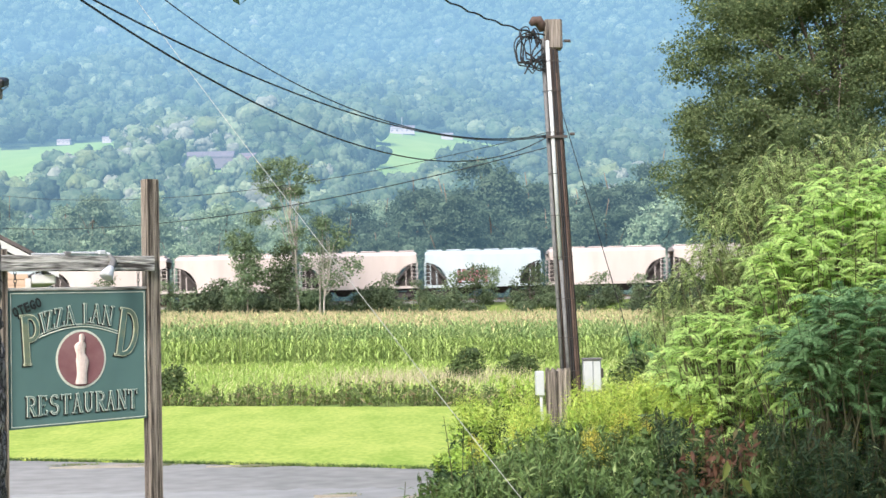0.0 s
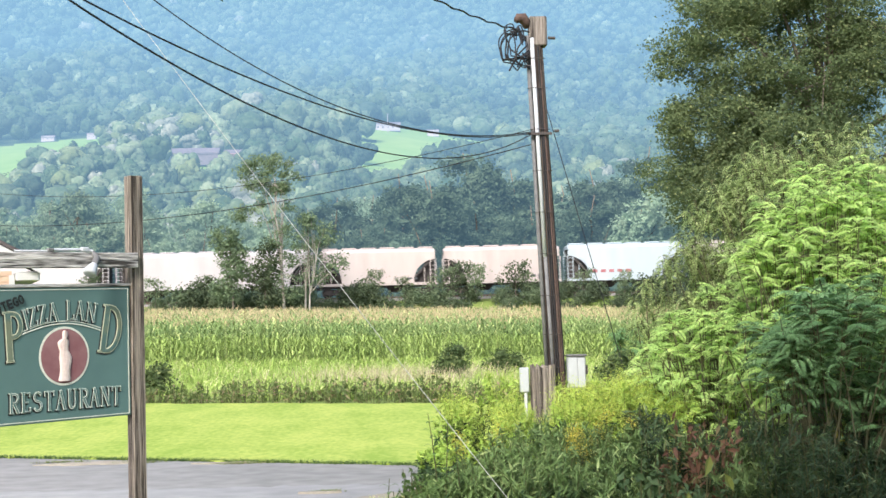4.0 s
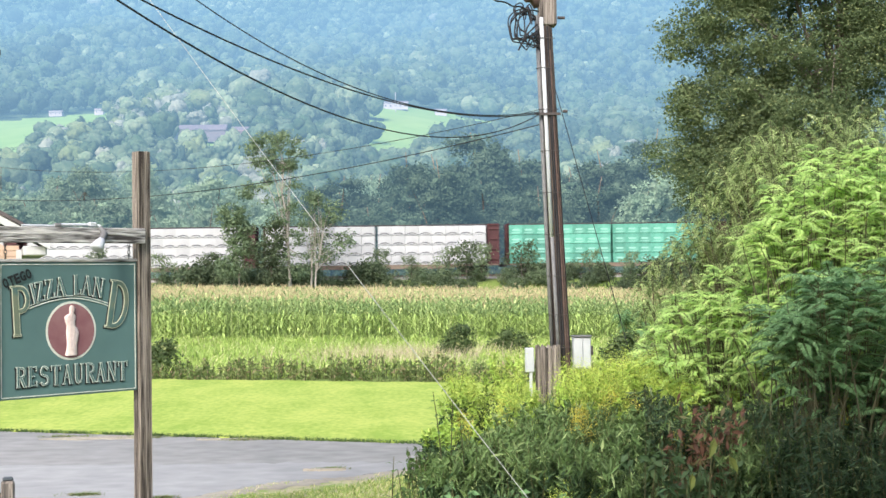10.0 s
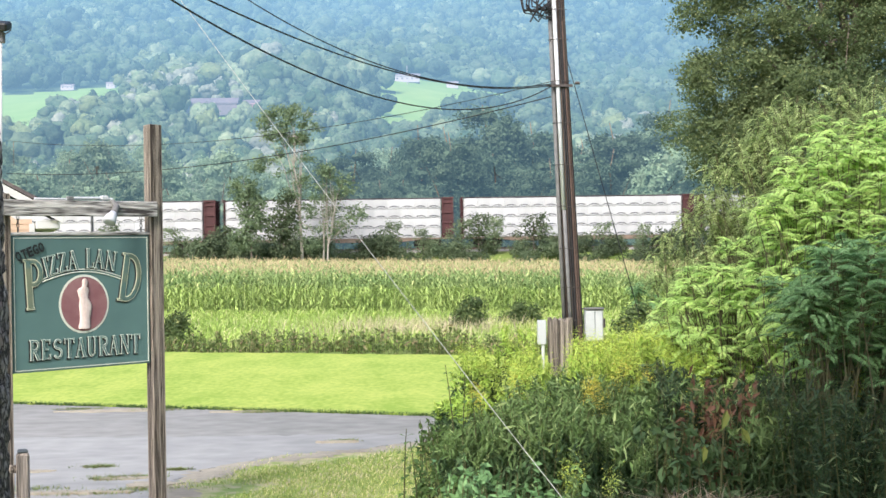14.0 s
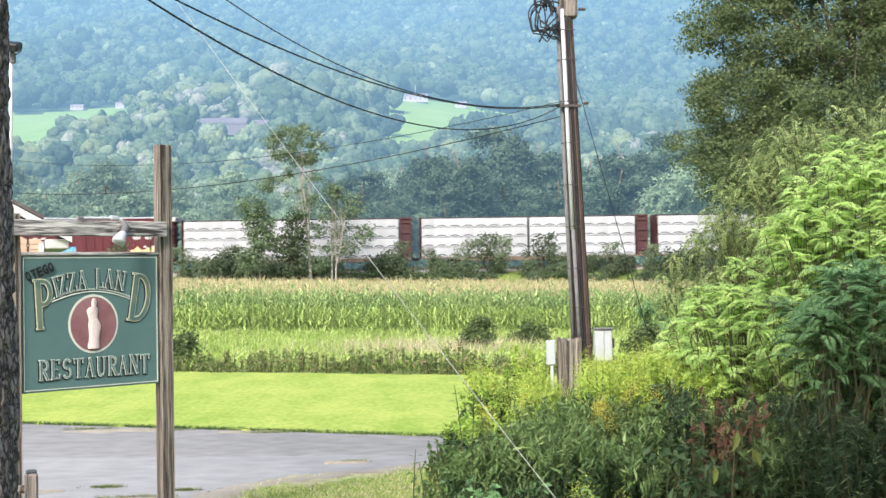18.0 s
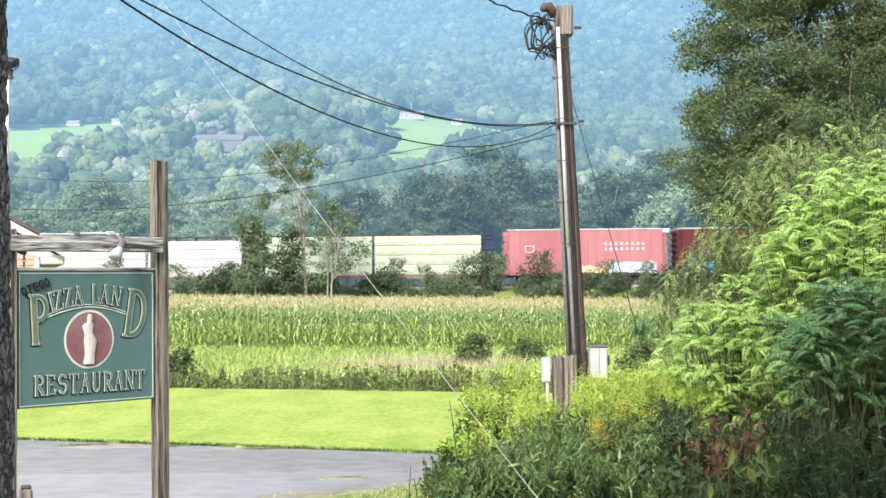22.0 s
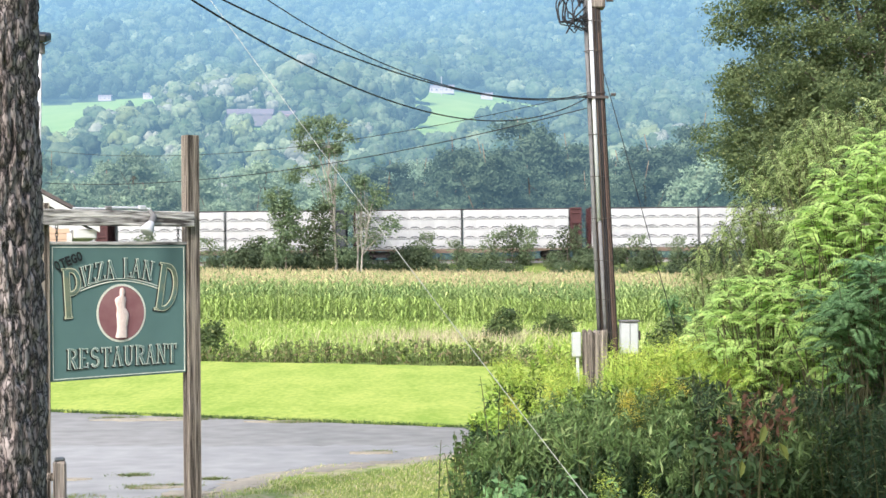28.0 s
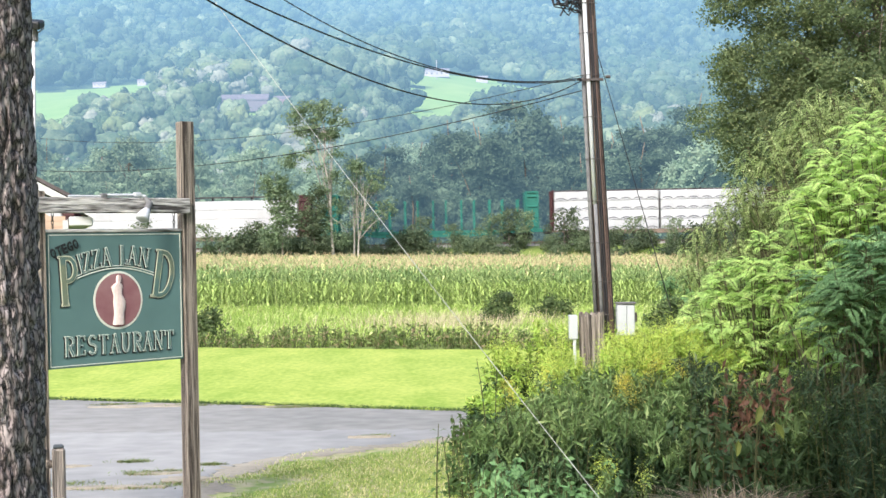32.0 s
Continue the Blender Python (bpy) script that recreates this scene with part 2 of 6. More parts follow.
M["fresh"] = leaf("fresh_broad_leaf", (0.09, 0.2, 0.075), (0.16, 0.28, 0.11), 0.35, glow=0.2)
M["broad"] = leaf("broad_leaf", (0.06, 0.12, 0.035), (0.11, 0.17, 0.045), 0.4)
M["red_leaf"] = leaf("reddened_leaf", (0.14, 0.072, 0.045), (0.225, 0.12, 0.072), 0.4, ((0.11, 0.14, 0.05), 0.38))
M["yellow_leaf"] = leaf("yellow_leaf", (0.25, 0.27, 0.07), (0.2, 0.25, 0.06), 0.2)
M["dry"] = leaf("dry_grass", (0.4, 0.34, 0.22), (0.55, 0.47, 0.31), 0.4, glow=0.15)
M["tangle"] = leaf("dead_tangle", (0.17, 0.13, 0.09), (0.38, 0.3, 0.2), 0.5, glow=0.1)
M["grass"] = leaf("grass_blade", (0.25, 0.36, 0.075), (0.36, 0.44, 0.11), 0.4, ((0.52, 0.46, 0.24), 0.28), glow=0.15)
M["tall_grass"] = leaf("tall_grass_blade", (0.28, 0.41, 0.085), (0.39, 0.5, 0.13), 0.3, ((0.48, 0.46, 0.24), 0.15))
M["ditch"] = leaf("ditch_weed", (0.115, 0.17, 0.052), (0.2, 0.26, 0.08), 0.35, ((0.22, 0.17, 0.1), 0.25), glow=0.25)
M["corn"] = leaf("corn_leaf", (0.155, 0.25, 0.085), (0.28, 0.365, 0.13), 0.4, ((0.42, 0.46, 0.19), 0.13), glow=0.2)
# lower corn leaves: yellower, and lightened for sun on the field's front
M["corn_low"] = leaf("corn_lower_leaf", (0.32, 0.44, 0.12), (0.43, 0.54, 0.18), 0.3, glow=0.2)
M["tassel"] = leaf("corn_tassel", (0.42, 0.35, 0.19), (0.52, 0.43, 0.25), 0.3)
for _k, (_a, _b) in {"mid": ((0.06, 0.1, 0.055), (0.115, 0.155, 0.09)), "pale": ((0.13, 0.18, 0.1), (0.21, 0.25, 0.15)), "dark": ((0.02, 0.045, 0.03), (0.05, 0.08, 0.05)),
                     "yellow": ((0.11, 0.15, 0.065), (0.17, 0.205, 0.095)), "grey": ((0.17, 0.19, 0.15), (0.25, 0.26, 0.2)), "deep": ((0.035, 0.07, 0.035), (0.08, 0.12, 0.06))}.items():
    M["hill_" + _k] = mat("hill_forest_" + _k, _a, _b, 0.95, 0.42, 0.7, island=0.16, coarse=0.25, haze_glow=HAZE_GLOW, soft=0.22, deep=1.8)
M["block"] = mat("grey_split_wood", (0.035, 0.03, 0.026), (0.27, 0.235, 0.2), 0.95, 7.0, 1.0, stretch=(10, 10, 0.35), coarse=0.2, soft=0.18)
M["hill_white"] = mat("hill_house_white", (0.46, 0.4, 0.4), (0.38, 0.34, 0.35), 0.7, 1.0, haze_glow=HAZE_GLOW)
M["hill_roof"] = mat("hill_house_roof", (0.13, 0.12, 0.14), (0.18, 0.15, 0.17), 0.8, 1.0, haze_glow=HAZE_GLOW)
M["hill_red"] = mat("hill_house_red", (0.3, 0.17, 0.17), (0.34, 0.22, 0.22), 0.8, 1.0, haze_glow=HAZE_GLOW)
M["peach"] = mat("peach_siding", (0.5, 0.36, 0.27), (0.45, 0.32, 0.24), 0.8, 3.0)
M["trim_white"] = mat("white_trim", (0.48, 0.48, 0.48), (0.42, 0.42, 0.42), 0.5, 4.0)
M["shingle"] = mat("roof_shingle", (0.07, 0.06, 0.06), (0.12, 0.1, 0.1), 0.9, 8.0, 0.4)
M["pink_hopper"] = mat("hopper_cream", (0.48, 0.425, 0.395), (0.41, 0.355, 0.325), 0.5, 1.2, stretch=(1, 1, 0.25), coarse=0.3, each=0.06)
M["blue_hopper"] = mat("hopper_pale_blue", (0.4, 0.46, 0.475), (0.35, 0.41, 0.43), 0.5, 1.2, stretch=(1, 1, 0.25), coarse=0.3)
M["white_hopper"] = mat("hopper_white", (0.46, 0.44, 0.435), (0.41, 0.39, 0.385), 0.5, 1.2, stretch=(1, 1, 0.25), coarse=0.3, each=0.05)
M["steel"] = mat("dark_car_steel", (0.03, 0.026, 0.025), (0.07, 0.06, 0.055), 0.7, 3.0)
M["boxcar"] = mat("oxide_red_paint", (0.06, 0.009, 0.013), (0.09, 0.017, 0.021), 0.65, 1.0, stretch=(1, 1, 0.3), coarse=0.3)
M["faded"] = mat("faded_red_paint", (0.3, 0.105, 0.115), (0.36, 0.155, 0.16), 0.6, 1.0, stretch=(1, 1, 0.3), coarse=0.3)
M["bulk_red"] = mat("bulkhead_red", (0.045, 0.016, 0.017), (0.08, 0.03, 0.03), 0.6, 2.0)
M["bulk_blue"] = mat("bulkhead_navy", (0.015, 0.025, 0.055), (0.03, 0.04, 0.08), 0.6, 2.0)
M["bulk_grey"] = mat("bulkhead_grey", (0.045, 0.055, 0.06), (0.07, 0.08, 0.085), 0.6, 2.0)
M["car_green"] = mat("green_car_paint", (0.012, 0.1, 0.075), (0.016, 0.14, 0.105), 0.5, 2.0)
M["wrap"] = mat("white_wrap", (0.44, 0.45, 0.45), (0.38, 0.39, 0.39), 0.4, 2.0, each=0.1)
M["wrap_green"] = mat("green_wrap", (0.045, 0.21, 0.145), (0.12, 0.33, 0.25), 0.4, 2.5, each=0.2)
M["wrap_lime"] = mat("pale_lime_wrap", (0.36, 0.42, 0.29), (0.42, 0.46, 0.36), 0.4, 2.0, each=0.08)
M["print"] = mat("grey_print", (0.06, 0.065, 0.07), (0.12, 0.125, 0.13), 0.6, 3.0)
M["print_pale"] = mat("pale_print", (0.2, 0.42, 0.34), (0.25, 0.46, 0.38), 0.6, 3.0)
M["print_lime"] = mat("lime_print", (0.24, 0.3, 0.15), (0.3, 0.36, 0.2), 0.6, 3.0)
M["deck"] = mat("deck_rust", (0.13, 0.09, 0.07), (0.2, 0.16, 0.12), 0.8, 3.0)
M["lettering"] = mat("white_lettering", (0.45, 0.43, 0.42), (0.38, 0.36, 0.35), 0.5, 3.0)
M["spray_blue"] = mat("blue_spray", (0.08, 0.42, 0.62), (0.1, 0.2, 0.55), 0.5, 1.5)
M["spray_orange"] = mat("orange_spray", (0.75, 0.4, 0.2), (0.7, 0.5, 0.25), 0.5, 1.5)
M["spray_grey"] = mat("pale_spray", (0.5, 0.5, 0.54), (0.35, 0.38, 0.45), 0.5, 1.5)


# ---- mesh helpers ----
def fast(name, verts, faces, mats, index=None, smooth=False):
    """A mesh from arrays; all faces have the same number of corners."""
    me = bpy.data.meshes.new(name)
    faces = np.asarray(faces, np.int32)
    k = faces.shape[1]
    me.vertices.add(len(verts)), me.loops.add(faces.size), me.polygons.add(len(faces))
    me.vertices.foreach_set("co", np.asarray(verts, np.float32).ravel())
    me.loops.foreach_set("vertex_index", faces.ravel())
    me.polygons.foreach_set("loop_start", np.arange(0, faces.size, k, dtype=np.int32))
    if index is not None:
        me.polygons.foreach_set("material_index", np.asarray(index, np.int32))
    me.update(calc_edges=True)
    me.polygons.foreach_set("use_smooth", np.full(len(faces), smooth))
    for m in mats if isinstance(mats, (list, tuple)) else [mats]:
        me.materials.append(m)
    return me


class Geo:
    """Collects faces for one mesh."""

    def __init__(self):
        self.v, self.f, self.i = [], [], []

    def add(self, verts, faces, mi=0):
        o = len(self.v)
        self.v += [tuple(p) for p in verts]
        self.f += [tuple(o + j for j in f) for f in faces]
        self.i += [mi] * len(faces)
        return self

    def box(self, x, y, z, sx, sy, sz, turn=None, mi=0, edge=0.0):
        bm = bmesh.new()
        bmesh.ops.create_cube(bm, size=1)
        for v in bm.verts:
            v.co = Vector((v.co.x * sx, v.co.y * sy, v.co.z * sz))
        if edge:
            bmesh.ops.bevel(bm, geom=bm.edges[:], offset=edge, segments=1, affect="EDGES")
        m = Matrix.Translation((x, y, z)) @ (turn.to_4x4() if turn else Matrix())
        bm.verts.index_update()
        self.add([m @ v.co for v in bm.verts], [[v.index for v in f.verts] for f in bm.faces], mi)
        bm.free()
        return self

    def prism(self, poly, y0, y1, mi=0):
        n = len(poly)
        vs = [(x, y0, z) for x, z in poly] + [(x, y1, z) for x, z in poly]
        fs = [list(range(n)), list(range(2 * n - 1, n - 1, -1))]
        fs += [[(j + 1) % n, j, n + j, n + (j + 1) % n] for j in range(n)]
        return self.add(vs, fs, mi)

    def tube(self, pts, r, seg=8, mi=0, cap=True):
        pts = [Vector(p) for p in pts]
        rs = r if isinstance(r, (list, tuple)) else [r] * len(pts)
        vs, fs = [], []
        ref = Vector((0.31, 0.87, 0.12))
        for j, p in enumerate(pts):
            d = (pts[min(j + 1, len(pts) - 1)] - pts[max(j - 1, 0)]).normalized()
            if abs(d.dot(ref)) > 0.95 * ref.length:
                ref = Vector((0.9, -0.2, 0.3))
            a = d.cross(ref).normalized()
            b = d.cross(a)
            for k in range(seg):
                w = 2 * math.pi * k / seg
                vs.append(p + (a * math.cos(w) + b * math.sin(w)) * rs[j])
        for j in range(len(pts) - 1):
            for k in range(seg):
                fs.append((j * seg + k, j * seg + (k + 1) % seg, (j + 1) * seg + (k + 1) % seg, (j + 1) * seg + k))
        if cap:
            fs += [tuple(range(seg)), tuple(range(len(vs) - 1, len(vs) - seg - 1, -1))]
        return self.add(vs, fs, mi)

    def mesh(self, name, mats, smooth=False):
        me = bpy.data.meshes.new(name)
        me.from_pydata(self.v, [], self.f)
        me.polygons.foreach_set("material_index", self.i)
        for m in mats if isinstance(mats, (list, tuple)) else [mats]:
            me.materials.append(m)
        bm = bmesh.new()
        bm.from_mesh(me)
        bmesh.ops.recalc_face_normals(bm, faces=bm.faces)
        bm.to_mesh(me)
        bm.free()
        me.polygons.foreach_set("use_smooth", [smooth] * len(me.polygons))
        me.update()
        return me


def piece(name, me, parent=None, label="", place=(0, 0, 0)):
    ob = new(name, me)
    ob.location = place
    ob.parent = parent
    if label:
        tagged(ob, label)
    return ob


def part(name, geo, material, parent, label="", smooth=False):
    return piece(name, geo.mesh(name, material, smooth), parent, label)


def thing(name, label, category, place=(0, 0, 0), group="", kind="", turn=0.0):
    ob = new(name)
    ob.empty_display_size = 0.2
    ob.matrix_basis = pose(*place, 0, 0, turn)
    return tagged(ob, label, category, group, kind)


def setting(name, me, label, category, kind="structure"):
    return tagged(new(name, me), label, category, kind=kind)


rng = np.random.default_rng(7)


def quads(centres, size, length=1.6, droop=0.0, r=rng, up=0.35, fold=0.12, face=None):
    """Leaf-shaped four-cornered faces, freely turned, one at each centre."""
    n = len(centres)
    d = r.normal(size=(n, 3))
    d[:, 2] = d[:, 2] * 0.6 - droop
    d /= np.linalg.norm(d, axis=1)[:, None]
    nn = r.normal(size=(n, 3)) * 0.8
    nn[:, 2] += up * 3 if face is None else 0.3
    if face is not None:
        nn = nn * 0.75 + face * 1.5
    s = np.cross(d, nn)
    s /= np.linalg.norm(s, axis=1)[:, None] + 1e-9
    h = np.cross(s, d)
    sz = (size * r.uniform(0.6, 1.35, n))[:, None]
    c = np.asarray(centres)
    a = c - d * sz * length * 0.5
    b = c + d * sz * length * 0.5 - np.array([0, 0, 1]) * sz * droop * 0.3
    v = np.stack([a, c + s * sz * 0.5 + h * sz * fold, b, c - s * sz * 0.5 + h * sz * fold], 1).reshape(-1, 3)
    return v, np.arange(4 * n).reshape(-1, 4)


def blades(base, height, width, lean, r=rng, bend=0.5):
    """Grass blades, two faces each, from their roots."""
    n = len(base)
    h = (height * r.uniform(0.55, 1.3, n))
    w = r.uniform(0, 2 * math.pi, n)
    d = np.stack([np.cos(w), np.sin(w), np.zeros(n)], 1)
    s = np.stack([-np.sin(w + 0.6), np.cos(w + 0.6), np.zeros(n)], 1) * (width * r.uniform(0.6, 1.3, n))[:, None]
    k = (lean * r.uniform(0.1, 1.4, n) * h)[:, None]
    z = np.array([0, 0, 1.0])
    m = base + d * k * 0.35 + z * (h * 0.6)[:, None]
    t = base + d * k + z * (h * (1 - 0.15 * bend))[:, None]
    v = np.stack([base - s * 0.5, base + s * 0.5, m + s * 0.4, m - s * 0.4, t], 1).reshape(-1, 3)
    o = 5 * np.arange(n)[:, None]
    f = np.concatenate([o + [0, 1, 2], o + [0, 2, 3], o + [3, 2, 4]], 1).reshape(-1, 3)
    return v, f


def merge(pairs):
    vs, fs, o = [], [], 0
    for v, f in pairs:
        vs.append(v), fs.append(f + o)
        o += len(v)
    return np.concatenate(vs), np.concatenate(fs)


# ---- the lie of the land ----
YS = [-60, 5.5, 9.0, 30, 36, 64, 111, 115.5, 118.2, 124.2, 128, 134, 230, 330, 500, 700, 800, 900, 1100, 1400, 1800, 2200, 2700]
ZS = [0.85, 0.85, -0.02, -0.02, -0.35, -1.1, -1.1, 1.6, 2.0, 2.0, 0.3, -0.5, 0.0, 8, 30, 72, 97, 118, 170, 265, 420, 590, 720]


def land(x, y):
    x, y = np.asarray(x, float), np.asarray(y, float)
    z = np.interp(y, YS, ZS)
    z = z - 0.019 * np.clip(x, -60, 60) * np.clip((y - 35) / 30, 0, 1) * np.clip((113 - y) / 4, 0, 1)
    w = np.clip((y - 260) / 500, 0, 1)
    z = z + w * (9 * np.sin(x / 140 + y / 310) + 6 * np.sin(x / 61 - y / 170 + 1.3) + 14 * np.sin(x / 420 + 0.7) * np.clip((y - 900) / 600, 0, 1))
    return z


def clearing(x, y):
    """Where the hillside is meadow and not wood."""
    side = x / np.maximum(y, 1)
    wob = 0.004 * np.sin(y / 17) + 0.003 * np.sin(y / 7.3 + 2)
    a = (side > -0.024 + wob) & (side < 0.086 + wob) & (y < 895 - 500 * np.abs(side - 0.02)) & (y > np.interp(side, [-0.03, 0.014, 0.03, 0.08], [585, 600, 715, 760]))
    b = (side < -0.226 + 2 * wob) & (side > -0.45) & (y < 880 + 14 * np.sin(x / 19)) & (y > np.interp(side, [-0.45, -0.3, -0.28, -0.22], [560, 565, 660, 700]))
    d = (side > -0.184) & (side < -0.12) & (y > 618) & (y < 668)
    return a | b | d


_y = np.concatenate([np.arange(-60, 5, 8), np.arange(5.5, 9.1, 0.5), np.arange(10, 36, 2), np.arange(36, 111, 4), np.arange(111, 133, 1.0),
                     np.arange(135, 260, 12), np.arange(260, 1200, 15), np.arange(1200, 2701, 50)])
_u = np.linspace(-1, 1, 141)
_gx = _u[None, :] * (90 + 0.7 * np.clip(_y, 0, None))[:, None]
_gy = np.repeat(_y[:, None], len(_u), 1)
_gv = np.stack([_gx, _gy, land(_gx, _gy)], 2).reshape(-1, 3)
_r, _c = len(_y), len(_u)
_q = (np.arange(_r - 1)[:, None] * _c + np.arange(_c - 1)[None, :]).ravel()
_gf = np.stack([_q, _q + 1, _q + _c + 1, _q + _c], 1)
_mid = _gv[_gf].mean(1)
_ix = np.where(_mid[:, 1] < 240, 0, np.where(clearing(_mid[:, 0], _mid[:, 1]), 1, 2))
setting("ground", fast("ground", _gv, _gf, [M["ground"], M["meadow"], M["hill_deep"]], _ix, True),
        "rough grassy valley ground rising to a wooded hillside", "ground")


def sheet(name, outline, z, thick, material, label, category):
    """A slab with vertical sides, its top at z."""
    g = Geo()
    n = len(outline)
    g.add([(x, y, z) for x, y in outline] + [(x, y, z - thick) for x, y in outline],
          [list(range(n)), list(range(2 * n - 1, n - 1, -1))] + [[j, n + j, n + (j + 1) % n, (j + 1) % n] for j in range(n)])
    return setting(name, g.mesh(name, material), label, category)


def wavy(a, b, n, amp, seed):
    r = np.random.default_rng(seed)
    return [(a[0] + (b[0] - a[0]) * k / n + r.normal() * amp * 0.3, a[1] + (b[1] - a[1]) * k / n + r.normal() * amp) for k in range(n + 1)]


sheet("lawn", wavy((-40, 34.0), (-6.5, 20.6), 24, 0.06, 1) + wavy((-6.3, 20.45), (0.3, 18.15), 60, 0.035, 2) + [(5, 16.6), (16, 13), (16, 24)]
      + wavy((9, 25.5), (-6, 30.3), 30, 0.06, 3) + [(-40, 42)], 0.03, 0.4, M["lawn"], "smooth bright green mown lawn beside the parking lot", "lawn")
# where the asphalt gives way to the near grass
EDGE_Y = [9.2, 11.6, 12.2, 13.16, 13.86, 14.82, 15.13, 15.58, 16.0]
EDGE_X = [-2.2, -2.5, -2.5, -2.57, -2.33, -1.55, -0.62, -0.05, 0.6]


def shore(offset, amp, seed, n=90):
    """The uneven border of asphalt and grass, moved sideways by offset."""
    r = np.random.default_rng(seed)
    s = np.linspace(0, len(EDGE_Y) - 1, n)
    x, y = np.interp(s, range(len(EDGE_X)), EDGE_X), np.interp(s, range(len(EDGE_Y)), EDGE_Y)
    return [(float(a + offset + r.normal() * amp), float(b - 0.6 * offset + r.normal() * amp * 0.6)) for a, b in zip(x, y)]


sheet("pavement", [(-40, 34.3), (-6.5, 20.8), (0.35, 18.3), (1.2, 17.8), (1.0, 16.4)] + shore(0.05, 0.03, 4)[::-1] + [(-40, 9.2)], 0.006, 0.3, M["asphalt"],
      "worn grey asphalt parking lot with weedy cracks", "pavement")
sheet("pavement_patch", wavy((-14, 17.6), (-4.2, 16.6), 70, 0.07, 6) + wavy((-4.0, 16.6), (0.2, 16.4), 40, 0.06, 7) + shore(-0.08, 0.05, 8)[::-1] + [(-14, 9.2)], 0.011, 0.1,
      M["asphalt_near"], "paler resurfaced strip of the asphalt lot", "pavement")
sheet("verge", shore(0.1, 0.04, 21) + [(1.2, 15.6), (2.0, 12.0), (2.0, 9.2)], 0.014, 0.1, M["verge"], "patchy dry grass verge beside the asphalt", "grass verge")
_r = np.random.default_rng(22)
_s = np.linspace(0, len(EDGE_Y) - 1, 120)
_x, _yy = np.interp(_s, range(len(EDGE_X)), EDGE_X), np.interp(_s, range(len(EDGE_Y)), EDGE_Y)
_a, _b = -0.06 + 0.05 * _r.normal(size=120), 0.3 + 0.12 * np.sin(_s * 5.3) + 0.06 * _r.normal(size=120)
_g = Geo().add([(x + q, y - 0.6 * q, 0.019) for x, y, q in zip(_x, _yy, _a)] + [(x + q, y - 0.6 * q, 0.019) for x, y, q in zip(_x, _yy, _b)], [(k, 120 + k, 121 + k, k + 1) for k in range(119)])
setting("dirt_strip", _g.mesh("dirt_strip", M["dirt"]), "ragged strip of dry dirt along the asphalt edge", "dirt")
for k, (x, y, w, d) in enumerate(((-4.6, 19.36, 0.8, 0.16), (-2.6, 18.95, 0.45, 0.05), (-4.3, 14.05, 0.3, 0.07), (-3.1, 13.5, 0.3, 0.06), (-3.5, 12.75, 0.6, 0.07), (-2.75, 13.1, 0.3, 0.16), (-1.0, 15.75, 0.25, 0.05))):
    rr = np.random.default_rng(100 + k)
    sheet("dirt_patch", [(x + w * math.cos(a) * q, y + d * math.sin(a) * q) for a, q in zip(np.linspace(0, 2 * math.pi, 30, endpoint=False), rr.uniform(0.5, 1.2, 30))],
          0.0225 + 0.0025 * k, 0.05, M["dirt"], "small dry dirt patch on the asphalt", "dirt")

# ---- the railway ----
RAIL, TRACK = 2.4, 121.2
_b = Geo().prism([(0, 0), (0.7, 0.28), (4.3, 0.28), (5, 0)], -130, 130)
_b.v = [(y, x + TRACK - 2.5, z + 1.94) for x, y, z in _b.v]
setting("ballast_bed", _b.mesh("ballast_bed", M["ballast"]), "grey crushed stone ballast under the track", "ballast")
_t = Geo()
for k in range(-200, 201):
    _t.box(k * 0.6, TRACK, RAIL - 0.21, 0.23, 2.6, 0.16)
setting("railway_ties", _t.mesh("ties", M["tie"]), "dark wooden railway ties set in ballast", "ties", "stuff")
for s in (-0.74, 0.74):
    _b = Geo().prism([(-0.07, -0.13), (0.07, -0.13), (0.07, -0.11), (0.015, -0.09), (0.015, -0.04), (0.036, -0.03), (0.036, 0), (-0.036, 0),
                      (-0.036, -0.03), (-0.015, -0.04), (-0.015, -0.09), (-0.07, -0.11)], -130, 130)
    _b.v = [(y, TRACK + s + x, RAIL + z) for x, y, z in _b.v]
    setting("rail", _b.mesh("rail", M["rail"]), "long rusty steel rail of the single track", "rail")

# wheel and side frame, shared by all cars
_g = Geo().tube([(0, -0.07, 0.46), (0, 0.02, 0.46)], 0.46, 20).tube([(0, 0.02, 0.46), (0, 0.06, 0.46)], 0.5, 20)
_g.tube([(0, -0.12, 0.46), (0, -0.07, 0.46)], 0.14, 10)
WHEEL = _g.mesh("wheel", M["steel"])
_g = Geo()
for s in (-1, 1):
    _g.prism([(-1.15, 0.36), (-0.85, 0.3), (-0.45, 0.22), (0.45, 0.22), (0.85, 0.3), (1.15, 0.36), (1.15, 0.62), (0.5, 0.78), (-0.5, 0.78), (-1.15, 0.62)], s * 1.0 - 0.08, s * 1.0 + 0.08)
_g.box(0, 0, 0.6, 0.4, 2.1, 0.3, edge=0.04)
for x in (-0.88, 0.88):
    _g.tube([(x, -0.8, 0.46), (x, 0.8, 0.46)], 0.08, 8)
TRUCK = _g.mesh("truck", M["steel"])


def trucks(car, a, b):
    for x in (a, b):
        tk = piece("truck", TRUCK, car, "", (x, 0, 0))
        for wx in (-0.88, 0.88):
            for wy in (-0.74, 0.74):
                w = piece("wheel", WHEEL, tk, "", (wx, wy, 0))
                if wy > 0:
                    w.rotation_euler = (0, 0, math.pi)


